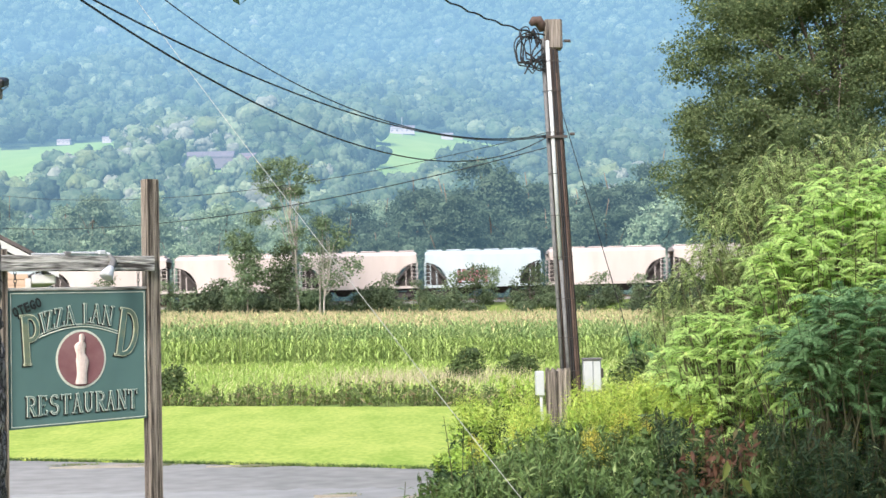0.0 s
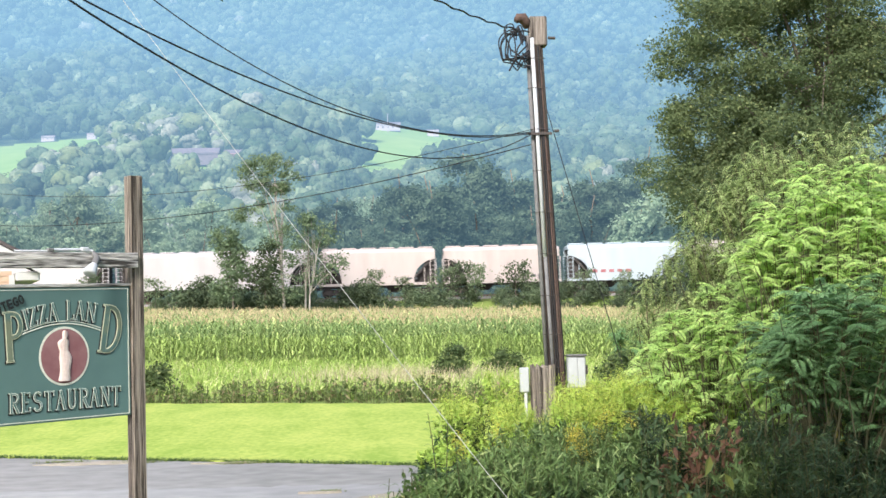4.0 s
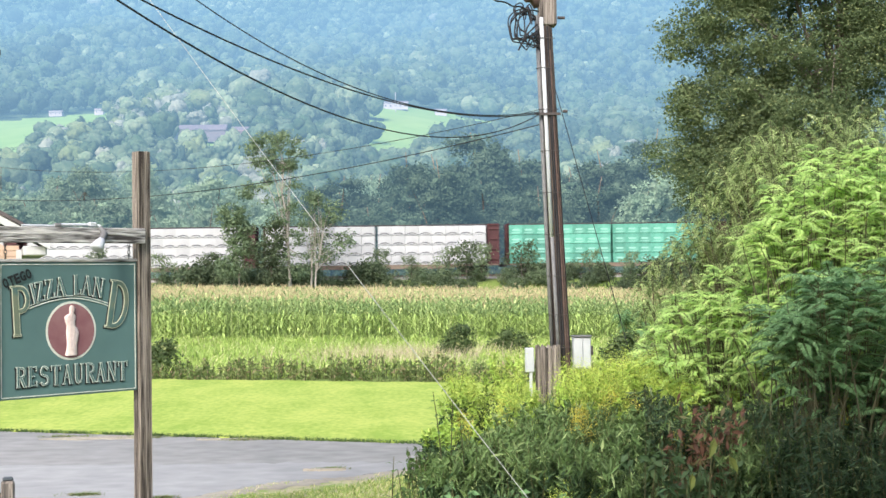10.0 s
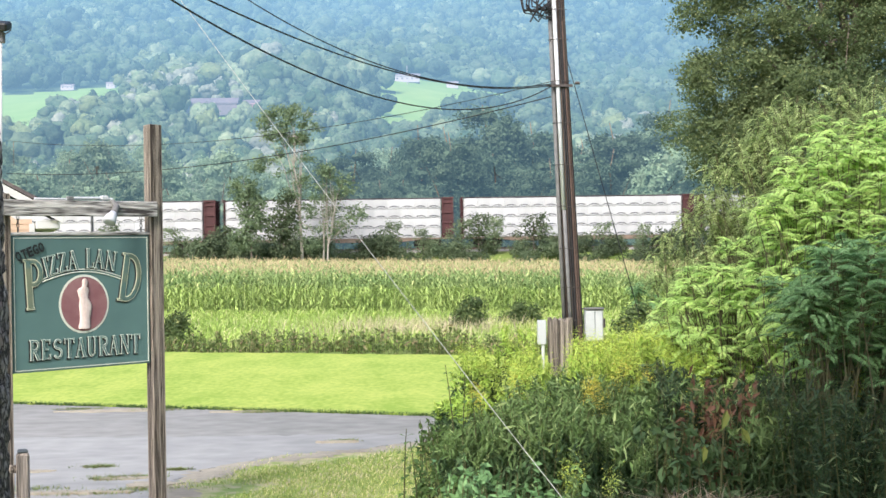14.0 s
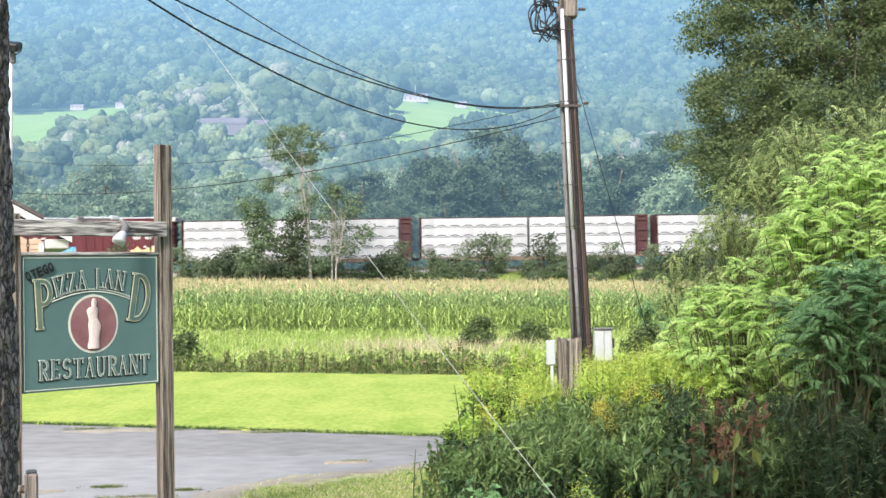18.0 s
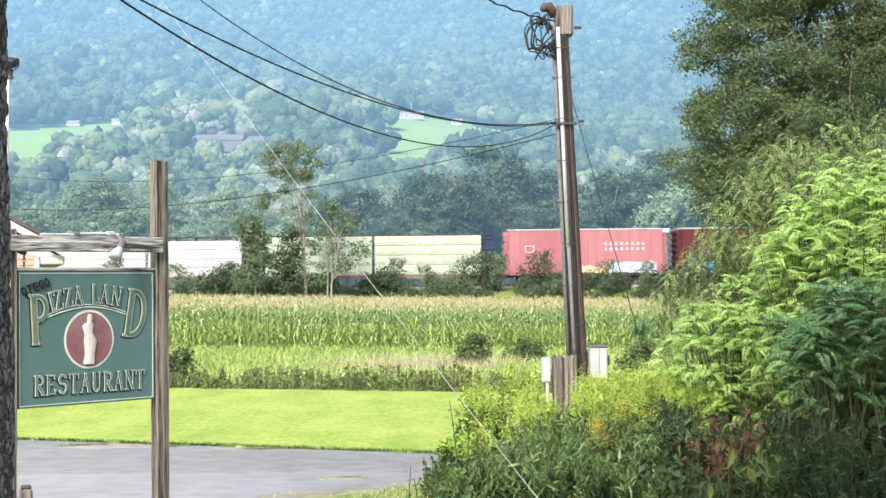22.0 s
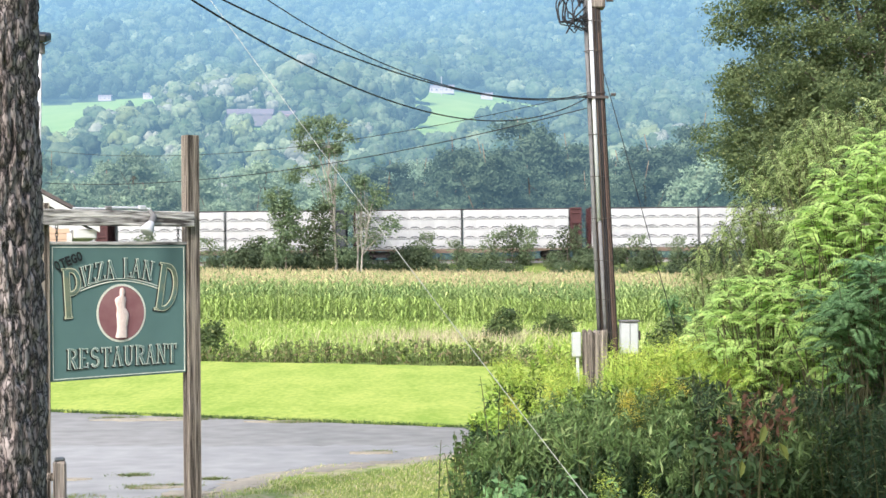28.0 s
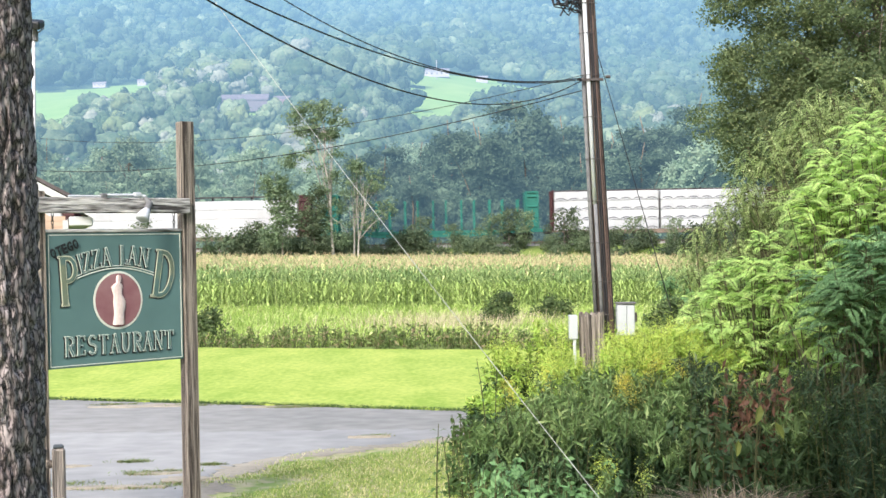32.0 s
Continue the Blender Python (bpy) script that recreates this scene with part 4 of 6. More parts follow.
GLYPH = {
    "I": ([([(0.5, 0), (0.5, 1)], 1)], [(0.5, 0), (0.5, 1)]),
    "L": ([(_STEM, 1), ([(0.25, 0.03), (0.95, 0.03)], 0), ([(0.93, 0), (0.93, 0.26)], 0)], [(0.25, 0), (0.25, 1)]),
    "A": ([([(0.5, 1), (0.14, 0)], 0), ([(0.47, 1), (0.84, 0)], 1), ([(0.26, 0.34), (0.72, 0.34)], 0)], [(0.14, 0), (0.86, 0)]),
    "N": ([([(0.16, 0), (0.16, 1)], 0), ([(0.84, 0), (0.84, 1)], 0), ([(0.16, 1), (0.84, 0)], 1)], [(0.16, 0), (0.16, 1), (0.84, 1)]),
    "Z": ([([(0.1, 0.97), (0.9, 0.97)], 0), ([(0.1, 0.03), (0.92, 0.03)], 0), ([(0.84, 0.97), (0.14, 0.03)], 1), ([(0.1, 1), (0.1, 0.76)], 0), ([(0.92, 0), (0.92, 0.26)], 0)], []),
    "P": ([(_STEM, 1), (_BOWL, 0.6)], [(0.25, 0), (0.2, 1)]),
    "R": ([(_STEM, 1), (_BOWL, 0.6), ([(0.48, 0.48), (0.88, 0)], 1)], [(0.25, 0), (0.2, 1), (0.9, 0)]),
    "D": ([(_STEM, 1), ([(0.25, 0.97)] + bend(0.42, 0.5, 0.48, 0.47, 90, -90, 13) + [(0.25, 0.03)], 0.7)], [(0.2, 0), (0.2, 1)]),
    "E": ([(_STEM, 1), ([(0.25, 0.97), (0.86, 0.97)], 0), ([(0.25, 0.5), (0.68, 0.5)], 0), ([(0.25, 0.03), (0.9, 0.03)], 0), ([(0.86, 1), (0.86, 0.78)], 0), ([(0.9, 0), (0.9, 0.24)], 0)], [(0.2, 0), (0.2, 1)]),
    "T": ([([(0.5, 0), (0.5, 1)], 1), ([(0.06, 0.97), (0.94, 0.97)], 0), ([(0.06, 1), (0.06, 0.76)], 0), ([(0.94, 1), (0.94, 0.76)], 0)], [(0.5, 0)]),
    "U": ([([(0.22, 1), (0.22, 0.32)] + bend(0.5, 0.32, 0.28, 0.29, 180, 270, 6), 0.9), (bend(0.5, 0.32, 0.3, 0.29, 270, 360, 6) + [(0.8, 1)], 0.1)], [(0.22, 1), (0.8, 1)]),
    "S": ([(bend(0.5, 0.74, 0.33, 0.23, 25, 250, 9) + bend(0.5, 0.27, 0.36, 0.24, 70, -155, 9), 0.55)], []),
}


def serif_letter(name, ch, parent, x, z, w, h, fill, tilt=0.0, lay=-0.027, rim=None, bold=1.0):
    """Raised roman capital: dark drop shade, pale rim, painted face, its middle at x, z."""
    strokes, feet = GLYPH[ch]
    a, top = radians(tilt), parent
    lines = [([((px - 0.5) * w, (pz - 0.5) * h) for px, pz in pts], h * bold * (0.022 + 0.042 * heavy)) for pts, heavy in strokes]
    lines += [([((px - 0.5) * w - 0.085 * h, (pz - 0.5) * h), ((px - 0.5) * w + 0.085 * h, (pz - 0.5) * h)], h * 0.022) for px, pz in feet]
    for kind, material, grow, dx, dz, front in (("letter", M["black"], 0.005, -0.008, -0.008, 0.003), ("rim", rim or M["pale"], 0.002, 0, 0, 0.006), ("raised_face", fill, -0.0025 - 0.008 * h, 0, 0, 0.009)):
        g = Geo()
        for k, (pts, half) in enumerate(lines):
            u = max(0.0025, half + grow)
            left, right = [], []
            for j, p in enumerate(pts):
                q0, q1 = pts[max(j - 1, 0)], pts[min(j + 1, len(pts) - 1)]
                ex, ez = q1[0] - q0[0], q1[1] - q0[1]
                n = math.hypot(ex, ez) + 1e-9
                ext = grow / n if j in (0, len(pts) - 1) else 0
                sg = -1 if j == 0 else 1
                cx, cz = p[0] + sg * ex * ext, p[1] + sg * ez * ext
                left.append((cx - ez / n * u, cz + ex / n * u)), right.append((cx + ez / n * u, cz - ex / n * u))
            ring = left + right[::-1]
            m = len(pts)
            y = lay - front - 0.0003 * k
            turn = [(x + dx + px * math.cos(a) - pz * math.sin(a), z + dz + px * math.sin(a) + pz * math.cos(a)) for px, pz in ring]
            vs = [(px, y, pz) for px, pz in turn] + [(px, y + 0.008, pz) for px, pz in turn]
            fs = [(j, j + 1, 2 * m - 2 - j, 2 * m - 1 - j) for j in range(m - 1)]
            fs += [(j, (j + 1) % (2 * m), 2 * m + (j + 1) % (2 * m), 2 * m + j) for j in range(2 * m)]
            g.add(vs, fs)
        ob = part(name if top is parent else kind, g, material, top)
        if top is parent:
            top = ob
    return top


SIGN_AT = (-2.875, 10.975, 0.0)
frame_post = thing("sign_stand", "weathered grey timber posts and crossbeam holding the sign", "sign frame", SIGN_AT, turn=41.2)
part("post", Geo().box(0.71, 0.0, 1.72, 0.122, 0.122, 3.76, edge=0.006), M["wood"], frame_post)
part("post", Geo().box(-0.705, 0.0, 1.4, 0.104, 0.104, 3.1, edge=0.006), M["wood"], frame_post)
part("crossbeam", Geo().box(-0.14, -0.082, 2.83, 1.66, 0.055, 0.135, edge=0.006), M["beam"], frame_post)
board = thing("hanging_sign", "green painted restaurant sign with gold lettering and maroon disc", "sign", SIGN_AT, turn=41.2)
part("panel", Geo().box(0, 0, 2.02, 1.285, 0.05, 1.155, edge=0.004), M["sign"], board)
part("top_cap", Geo().box(0, 0, 2.612, 1.31, 0.07, 0.03, edge=0.004), M["beam"], board, "weathered wooden cap strip")
g = Geo()
for x, z, w, h in ((0, 1.462, 1.25, 0.007), (0, 2.578, 1.25, 0.007), (-0.622, 2.02, 0.007, 1.11), (0.622, 2.02, 0.007, 1.11)):
    g.box(x, -0.0275, z, w, 0.005, h)
part("border_line", g, M["pale"], board)
for x in (-0.57, 0.58):
    g = Geo()
    for k in range(4):
        g.tube([(x + 0.012 * math.cos(a) * (k % 2), 0.012 * math.cos(a) * ((k + 1) % 2), 2.65 + k * 0.034 + 0.022 * math.sin(a)) for a in np.linspace(0, 2 * math.pi, 9)], 0.004, 5)
    part("chain", g, M["conduit"], board)
u0, v0 = -0.645, 1.4425
for k, ch in enumerate("RESTAURANT"):
    serif_letter("letter", ch, board, u0 + 0.19 + k * 0.1055, v0 + 0.185, 0.092, 0.165, M["sign"])
serif_letter("big_letter", "P", board, u0 + 0.195, v0 + 0.745, 0.17, 0.41, M["big_face"], 3, rim=M["gold_rim"], bold=1.05)
serif_letter("big_letter", "D", board, u0 + 1.092, v0 + 0.775, 0.21, 0.41, M["big_face"], -9, rim=M["gold_rim"], bold=1.05)
for ch, u, v, w, tilt in (("I", 0.305, 0.885, 0.035, 14), ("Z", 0.365, 0.905, 0.075, 11), ("Z", 0.455, 0.925, 0.075, 8), ("A", 0.55, 0.94, 0.09, 5),
                          ("L", 0.71, 0.955, 0.07, 0), ("A", 0.80, 0.95, 0.09, -4), ("N", 0.91, 0.93, 0.09, -9)):
    serif_letter("letter", ch, board, u0 + u, v0 + v, w * 1.08, 0.165, M["sign"], tilt)
for k, ch in enumerate("OTEGO"):
    letters("letter", ch, board, u0 + 0.06 + k * 0.05, v0 + 0.98 + k * 0.019, 0.047, 0.086, M["black"], 20, rim=False)
for rise, thick in ((0.0, 0.005), (0.022, 0.004)):
    pts = [(u0 + 0.27 + 0.73 * q, -0.028, v0 + 0.735 + rise + 0.105 * math.sin(math.pi * (0.08 + 0.82 * q))) for q in np.linspace(0, 1, 25)]
    part("swash_line", Geo().tube(pts, thick, 6), M["pale"], board)
g = Geo()
n = 48
for r0, mi, y in ((1.0, 0, -0.029), (0.925, 1, -0.032)):
    ring = [(u0 + 0.65 + 0.233 * r0 * math.cos(2 * math.pi * k / n), v0 + 0.56 + 0.255 * r0 * math.sin(2 * math.pi * k / n)) for k in range(n)]
    g.prism(ring, y, -0.024, mi)
disc = part("medallion", g, [M["pale"], M["maroon"]], board, "maroon disc with a white rim")
# plain pale upright relief of a statue
prof = [(0.05, 0.0, -0.005), (0.056, 0.012, -0.005), (0.05, 0.05, 0.0), (0.047, 0.1, 0.004), (0.056, 0.16, 0.008), (0.06, 0.2, 0.008), (0.05, 0.235, 0.002), (0.04, 0.262, -0.006), (0.046, 0.295, -0.012),
        (0.055, 0.33, -0.012), (0.042, 0.352, -0.006), (0.018, 0.366, 0.0), (0.024, 0.385, 0.004), (0.027, 0.405, 0.006), (0.02, 0.426, 0.004), (0.005, 0.436, 0.002)]
g = Geo()
vs = [(u0 + 0.65 + c + q * math.cos(w), -0.033 - 0.016 * abs(math.sin(w)) * (1 + 0.25 * math.sin(9 * w + 40 * z)), v0 + 0.345 + z) for q, z, c in prof for w in np.linspace(0, math.pi, 13)]
g.add(vs, [(q * 13 + k, q * 13 + k + 1, (q + 1) * 13 + k + 1, (q + 1) * 13 + k) for q in range(len(prof) - 1) for k in range(12)])
part("relief", g, M["plaster"], disc, "plain pale upright relief shape", True)

lamp = thing("sign_spotlight", "white floodlight bulb on grey conduit above the sign", "light fixture", SIGN_AT, turn=41.2)
part("conduit", Geo().tube([(-0.16, -0.08, 2.918), (0.2, -0.08, 2.922), (0.25, -0.1, 2.91)], 0.013, 8).tube([(-0.46, -0.08, 2.908), (-0.14, -0.08, 2.908)], 0.01, 8), M["pvc"], lamp)
part("junction_box", Geo().box(-0.14, -0.08, 2.915, 0.055, 0.05, 0.035, edge=0.006), M["conduit"], lamp)
part("junction_box", Geo().box(0.18, -0.08, 2.925, 0.07, 0.05, 0.04, edge=0.008), M["pvc"], lamp)
part("socket", Geo().tube([(0.25, -0.1, 2.9), (0.26, -0.15, 2.845), (0.21, -0.19, 2.78)], [0.018, 0.03, 0.034], 10), M["conduit"], lamp)
part("bulb", Geo().tube([(0.215, -0.19, 2.79), (0.19, -0.2, 2.76), (0.16, -0.212, 2.722), (0.152, -0.215, 2.708), (0.147, -0.218, 2.7)], [0.03, 0.044, 0.06, 0.06, 0.04], 16), M["pvc"], lamp, "white reflector bulb", True)

# ---- spruce trunk beside the sign, split-rail fence ----
n, m = 150, 360
w = np.linspace(0, 2 * math.pi, n, endpoint=False)
zz = np.linspace(0.5, 7.0, m)
ww, zg = np.meshgrid(w, zz)
big = np.array([[noise.noise((math.cos(a) * 1.9, math.sin(a) * 1.9, z * 1.3)) for a in w] for z in zz[::4]]).repeat(4, 0)[:m]
plate = np.array([[abs(noise.noise((math.cos(a) * 7.5, math.sin(a) * 7.5, z * 5.0))) for a in w] for z in zz])
chip = np.array([[noise.noise((math.cos(a) * 22, math.sin(a) * 22, z * 13)) for a in w] for z in zz])
rad = 0.328 - 0.014 * (zg - 1) + 0.02 * big + 0.15 * np.clip(plate, 0, 0.25) + 0.02 * chip
tx, ty = -2.947 + rad * np.cos(ww) + 0.0 * zg, 8.0 + rad * np.sin(ww)
q = (np.arange(m - 1)[:, None] * n + np.arange(n)[None, :])
q2 = (np.arange(m - 1)[:, None] * n + (np.arange(n)[None, :] + 1) % n)
spruce = thing("spruce_tree", "thick dark trunk with flaky grey-brown bark", "tree", (0, 0, 0))
piece("trunk", fast("trunk", np.stack([tx, ty, zg], 2).reshape(-1, 3), np.stack([q, q2, q2 + n, q + n], 2).reshape(-1, 4), M["bark"], None, True), spruce)
g = Geo().tube([(-2.8, 8.0, 5.6), (-2.2, 8.0, 5.3), (-1.6, 8.0, 4.95), (-1.15, 8.0, 4.55), (-1.0, 8.0, 4.45)], [0.05, 0.035, 0.02, 0.012, 0.005], 7)
part("branch", g, M["limb"], spruce)
c = np.concatenate([np.stack([rng.uniform(-1.35, -0.95, 60), 8 + rng.normal(0, 0.08, 60), 4.52 + rng.normal(0, 0.05, 60)], 1)])
v, f = quads(c, 0.05, 2.2, 0.8)
piece("twig_leaves", fast("twig_leaves", v, f, M["weed"]), spruce)

fence = thing("split_rail_fence", "weathered wooden post and rail fence beside the sign", "fence", (-3.2, 10.3, 0))
part("post", Geo().box(0, 0, 0.36, 0.105, 0.105, 0.92, Euler((0, 0, 0.35)).to_matrix(), edge=0.018), M["block"], fence)
part("post_cap", Geo().box(0, 0, 0.832, 0.085, 0.085, 0.03, Euler((0, 0, 0.35)).to_matrix(), edge=0.012), M["bulk_grey"], fence, "dark weathered post top")
part("post", Geo().box(-2.2, -0.5, 0.36, 0.105, 0.105, 0.92, Euler((0, 0, 0.35)).to_matrix(), edge=0.018), M["block"], fence)
part("post_cap", Geo().box(-2.2, -0.5, 0.832, 0.085, 0.085, 0.03, Euler((0, 0, 0.35)).to_matrix(), edge=0.012), M["bulk_grey"], fence, "dark weathered post top")
for z in (0.28, 0.69):
    part("rail", Geo().tube([(-2.3, -0.52, z), (-1.1, -0.24, z + 0.015), (0.0, 0.0, z)], [0.035, 0.045, 0.035], 8), M["wood"], fence)

# ---- utility pole with its boxes and cables ----
pole = thing("utility_pole", "leaning dark wooden utility pole with conduits and coiled cable", "utility pole", (2.72, 21.0, 0))


def lean(z, x=0.0, y=0.0):
    return (x - 0.0365 * (z - 0.78), y, z)


part("shaft", Geo().tube([lean(-0.3), lean(2), lean(4.5), lean(6.95)], [0.15, 0.14, 0.125, 0.11], 18), M["pole"], pole, "", True)
part("riser_conduit", Geo().tube([lean(0.6, -0.17, -0.06), lean(3.2, -0.165, -0.06), lean(6.8, -0.15, -0.06)], 0.035, 10), M["conduit"], pole, "", True)
part("cable_guard", Geo().tube([lean(3.05, -0.09, -0.13), lean(5, -0.085, -0.13), lean(6.75, -0.08, -0.12)], 0.036, 8), M["pvc"], pole, "white plastic cable guard", True)
part("lower_guard", Geo().tube([lean(0.6, -0.07, -0.145), lean(3.05, -0.085, -0.135)], 0.032, 8), M["conduit"], pole, "", True)
for x, y, top, r in ((0.02, -0.15, 6.6, 0.014), (0.06, -0.145, 6.2, 0.017), (0.1, -0.11, 5.3, 0.016), (0.13, -0.08, 4.2, 0.014), (-0.02, -0.155, 5.9, 0.012)):
    part("riser_cable", Geo().tube([lean(0.5, x, y), lean(top * 0.5, x * 0.9, y), lean(top, x * 0.7, y * 0.85)], r, 6), M["rustcap"] if r > 0.015 else M["cable"], pole)
strap = Geo().tube([(-0.2, -0.06, 0), (-0.17, -0.12, 0), (-0.08, -0.17, 0), (0.05, -0.165, 0), (0.13, -0.1, 0)], 0.006, 6).mesh("strap", M["steel"])
for z in (1.2, 1.75, 2.4, 3.1, 3.8, 4.5, 5.2, 5.9, 6.4):
    piece("strap", strap, pole, "", lean(z))
part("bracket", Geo().box(*lean(5.12, -0.02, -0.15), 0.36, 0.06, 0.04).tube([lean(5.12, -0.2, -0.16), lean(5.12, -0.28, -0.16)], 0.016, 8)
     .tube([lean(5.16, 0.2, -0.16), lean(5.16, 0.28, -0.16)], 0.025, 8), M["steel"], pole)
part("top_block", Geo().box(*lean(6.87, 0.04, 0.0), 0.3, 0.26, 0.5, edge=0.02), M["block"], pole, "split wooden block at the top")
part("insulator", Geo().tube([lean(6.75, 0.2, -0.1), lean(6.74, 0.32, -0.12)], 0.025, 8), M["steel"], pole)
part("weatherhead", Geo().tube([lean(6.92, -0.14, -0.07), lean(7.02, -0.16, -0.09), lean(7.09, -0.21, -0.12), lean(7.08, -0.28, -0.15), lean(7.03, -0.34, -0.17)],
                               [0.05, 0.085, 0.095, 0.085, 0.045], 16), M["rustcap"], pole, "brown weatherhead cap", True)
for k in range(9):
    rr = np.random.default_rng(300 + k)
    cx, cz, ra, rb = -0.36 - rr.uniform(-0.05, 0.14), 6.6 + rr.uniform(-0.12, 0.1), rr.uniform(0.05, 0.17), rr.uniform(0.2, 0.36)
    w0, turn = rr.uniform(0.2, 0.9), rr.uniform(-0.65, 0.35)
    pts = [lean(6.95, -0.3, -0.15)]
    for w in np.linspace(w0, w0 + rr.uniform(3.4, 5.2), 30):
        px, pz = ra * math.cos(w) + 0.03 * math.sin(3 * w + k), rb * math.sin(w)
        pts.append(lean(cz + px * math.sin(turn) + pz * math.cos(turn), cx + px * math.cos(turn) - pz * math.sin(turn), -0.12 - 0.02 * k))
    pts.append(lean(6.55 - 0.04 * k, -0.13, -0.1))
    part("coiled_cable", Geo().tube(pts, 0.011, 6), M["cable"], pole)
for k, (x0, z0, x1, z1) in enumerate(((-0.16, 6.62, -0.5, 6.18), (-0.2, 6.75, -0.42, 6.3), (-0.46, 6.55, -0.16, 6.28), (-0.14, 6.5, -0.36, 6.24))):
    part("loose_end", Geo().tube([lean(z0, x0, -0.2), lean((z0 + z1) / 2 + 0.03, (x0 + x1) / 2 - 0.03, -0.24), lean(z1, x1, -0.2)], 0.014, 6), M["cable"], pole)

stub = thing("pole_stub", "weathered wooden stub post beside the utility pole", "post", (2.44, 20.75, 0))
n = 72
ringr = [0.195 + 0.02 * math.sin(k * 1.15) + 0.012 * math.sin(k * 2.7) for k in range(n)]
g = Geo()
vs = [(ringr[k] * math.cos(2 * math.pi * k / n), 0.7 * ringr[k] * math.sin(2 * math.pi * k / n), z + (0.045 * math.sin(k * 1.15 + 1) if z > 1 else 0)) for z in (-0.1, 0.6, 1.22) for k in range(n)]
g.add(vs, [(q * n + k, q * n + (k + 1) % n, (q + 1) * n + (k + 1) % n, (q + 1) * n + k) for q in range(2) for k in range(n)] + [tuple(range(2 * n, 3 * n))])
part("body", g, M["block"], stub)
bx = thing("meter_box", "small white metal box on the stub post", "electrical box", (2.12, 20.62, 0))
part("body", Geo().box(0, 0, 1.02, 0.145, 0.12, 0.4, edge=0.012), M["box"], bx)
part("pipe", Geo().tube([(0.02, 0, -0.1), (0.02, 0, 0.83)], 0.028, 8), M["pvc"], bx)
bx = thing("electrical_cabinet", "light grey metal cabinet with two doors on the pole", "electrical box", (3.02, 20.85, 0))
part("body", Geo().box(0, 0.02, 1.11, 0.3, 0.18, 0.53, edge=0.012), M["box"], bx)
part("door", Geo().box(-0.07, -0.085, 1.11, 0.15, 0.03, 0.5, edge=0.008), M["box"], bx)
part("door", Geo().box(0.075, -0.08, 1.11, 0.125, 0.02, 0.5, edge=0.008), M["box"], bx)
part("lid", Geo().box(0, 0, 1.39, 0.33, 0.24, 0.025, edge=0.006), M["conduit"], bx)
part("latch", Geo().box(0.165, -0.04, 1.15, 0.04, 0.05, 0.16, edge=0.008), M["steel"], bx)
part("support", Geo().tube([(0.0, 0.05, -0.1), (0.0, 0.05, 0.86)], 0.04, 8), M["conduit"], bx)


def cable(name, a, b, sag, r, material, label, stop=1.0, twist=0.0, mid=0.0):
    a, b = Vector(a), Vector(b)
    n = 40 if not twist else 160
    pts = []
    for k in range(n + 1):
        s = stop * k / n
        p = a + (b - a) * s - Vector((0, 0, 4 * sag * s * (1 - s)))
        if twist:
            p += Vector((math.cos(s * 160), 0, math.sin(s * 160))) * twist
        pts.append(p)
    ob = new(name, Geo().tube(pts, r, 6).mesh(name, material, True))
    return tagged(ob, label, "cable", "overhead cables")


cable("overhead_cable", (2.36, 20.85, 5.11), (-2.316, 9, 4.664), 0.736, 0.0085, M["cable"], "black sagging service cable tied to the pole", 1.12)
cable("overhead_cable", (2.36, 20.85, 5.13), (-2.863, 9, 5.029), 0.507, 0.0085, M["cable"], "black sagging service cable tied to the pole", 1.12)
cable("overhead_cable", (2.36, 20.85, 5.15), (-13.603, 9, 23.404), 5.453, 0.0085, M["cable"], "black sagging service cable tied to the pole", 0.42)
cable("overhead_cable", (2.36, 20.85, 4.94), (-10.9, 34.0, 4.62), 0.44, 0.0085, M["cable"], "thin dark cable from pole to building")
cable("overhead_cable", (2.4, 20.85, 5.2), (-10.9, 34.0, 5.5), 0.5, 0.006, M["cable"], "thin dark cable from pole to building")
cable("overhead_cable", (2.36, 20.8, 6.83), (-5.09, 9, 10.165), 1.133, 0.014, M["cable"], "twisted black drop cable at the pole top", 1.0, 0.012)
cable("guy_wire", (2.66, 20.98, 5.55), (4.16, 21.0, -0.05), 0.0, 0.007, M["cable"], "thin dark guy wire from pole to ground")
cable("guy_wire", (1.45, 8.45, 0.15), (-3.1, 14.0, 6.05), 0.07, 0.0034, M["wire"], "thin pale guy wire slanting across the view")

# ---- restaurant building and yard light ----
house = thing("restaurant_building", "peach-sided building with white trim and dark gabled roof", "building", (-16.75, 34.85, 0.05), turn=18)
g = Geo().box(-0.04, 0, 1.45, 11.92, 6.0, 3.5)
part("wall", g, M["peach"], house)
for k in range(22):
    part("siding_board", Geo().box(-0.04, -3.02, 0.1 + k * 0.15, 11.92, 0.03, 0.13), M["peach"], house)
part("corner_trim", Geo().box(5.92, -3.02, 1.6, 0.14, 0.08, 3.2), M["trim_white"], house)
for s in (-1, 1):
    part("roof_slope", Geo().prism([(0, 7.15), (s * 6.75, 3.41), (s * 6.75, 3.51), (0, 7.27)], -3.44, 3.4), M["shingle"], house)
part("gable_wall", Geo().prism([(-5.9, 3.2), (0, 6.85), (5.7, 3.2)], -3.0, 3.0), M["peach"], house)
part("rake_board", Geo().prism([(0, 6.9), (6.7, 3.2), (6.7, 3.4), (0, 7.14)], -3.42, -3.36), M["trim_white"], house, "white rake board")
part("eave_gutter", Geo().box(6.32, 0, 3.17, 0.62, 6.4, 0.26, edge=0.03), M["trim_white"], house, "white eave box and gutter")
yard = thing("yard_light", "dark floodlight on a slender pale pole", "lamp post", (-7.88, 24.2, 0))
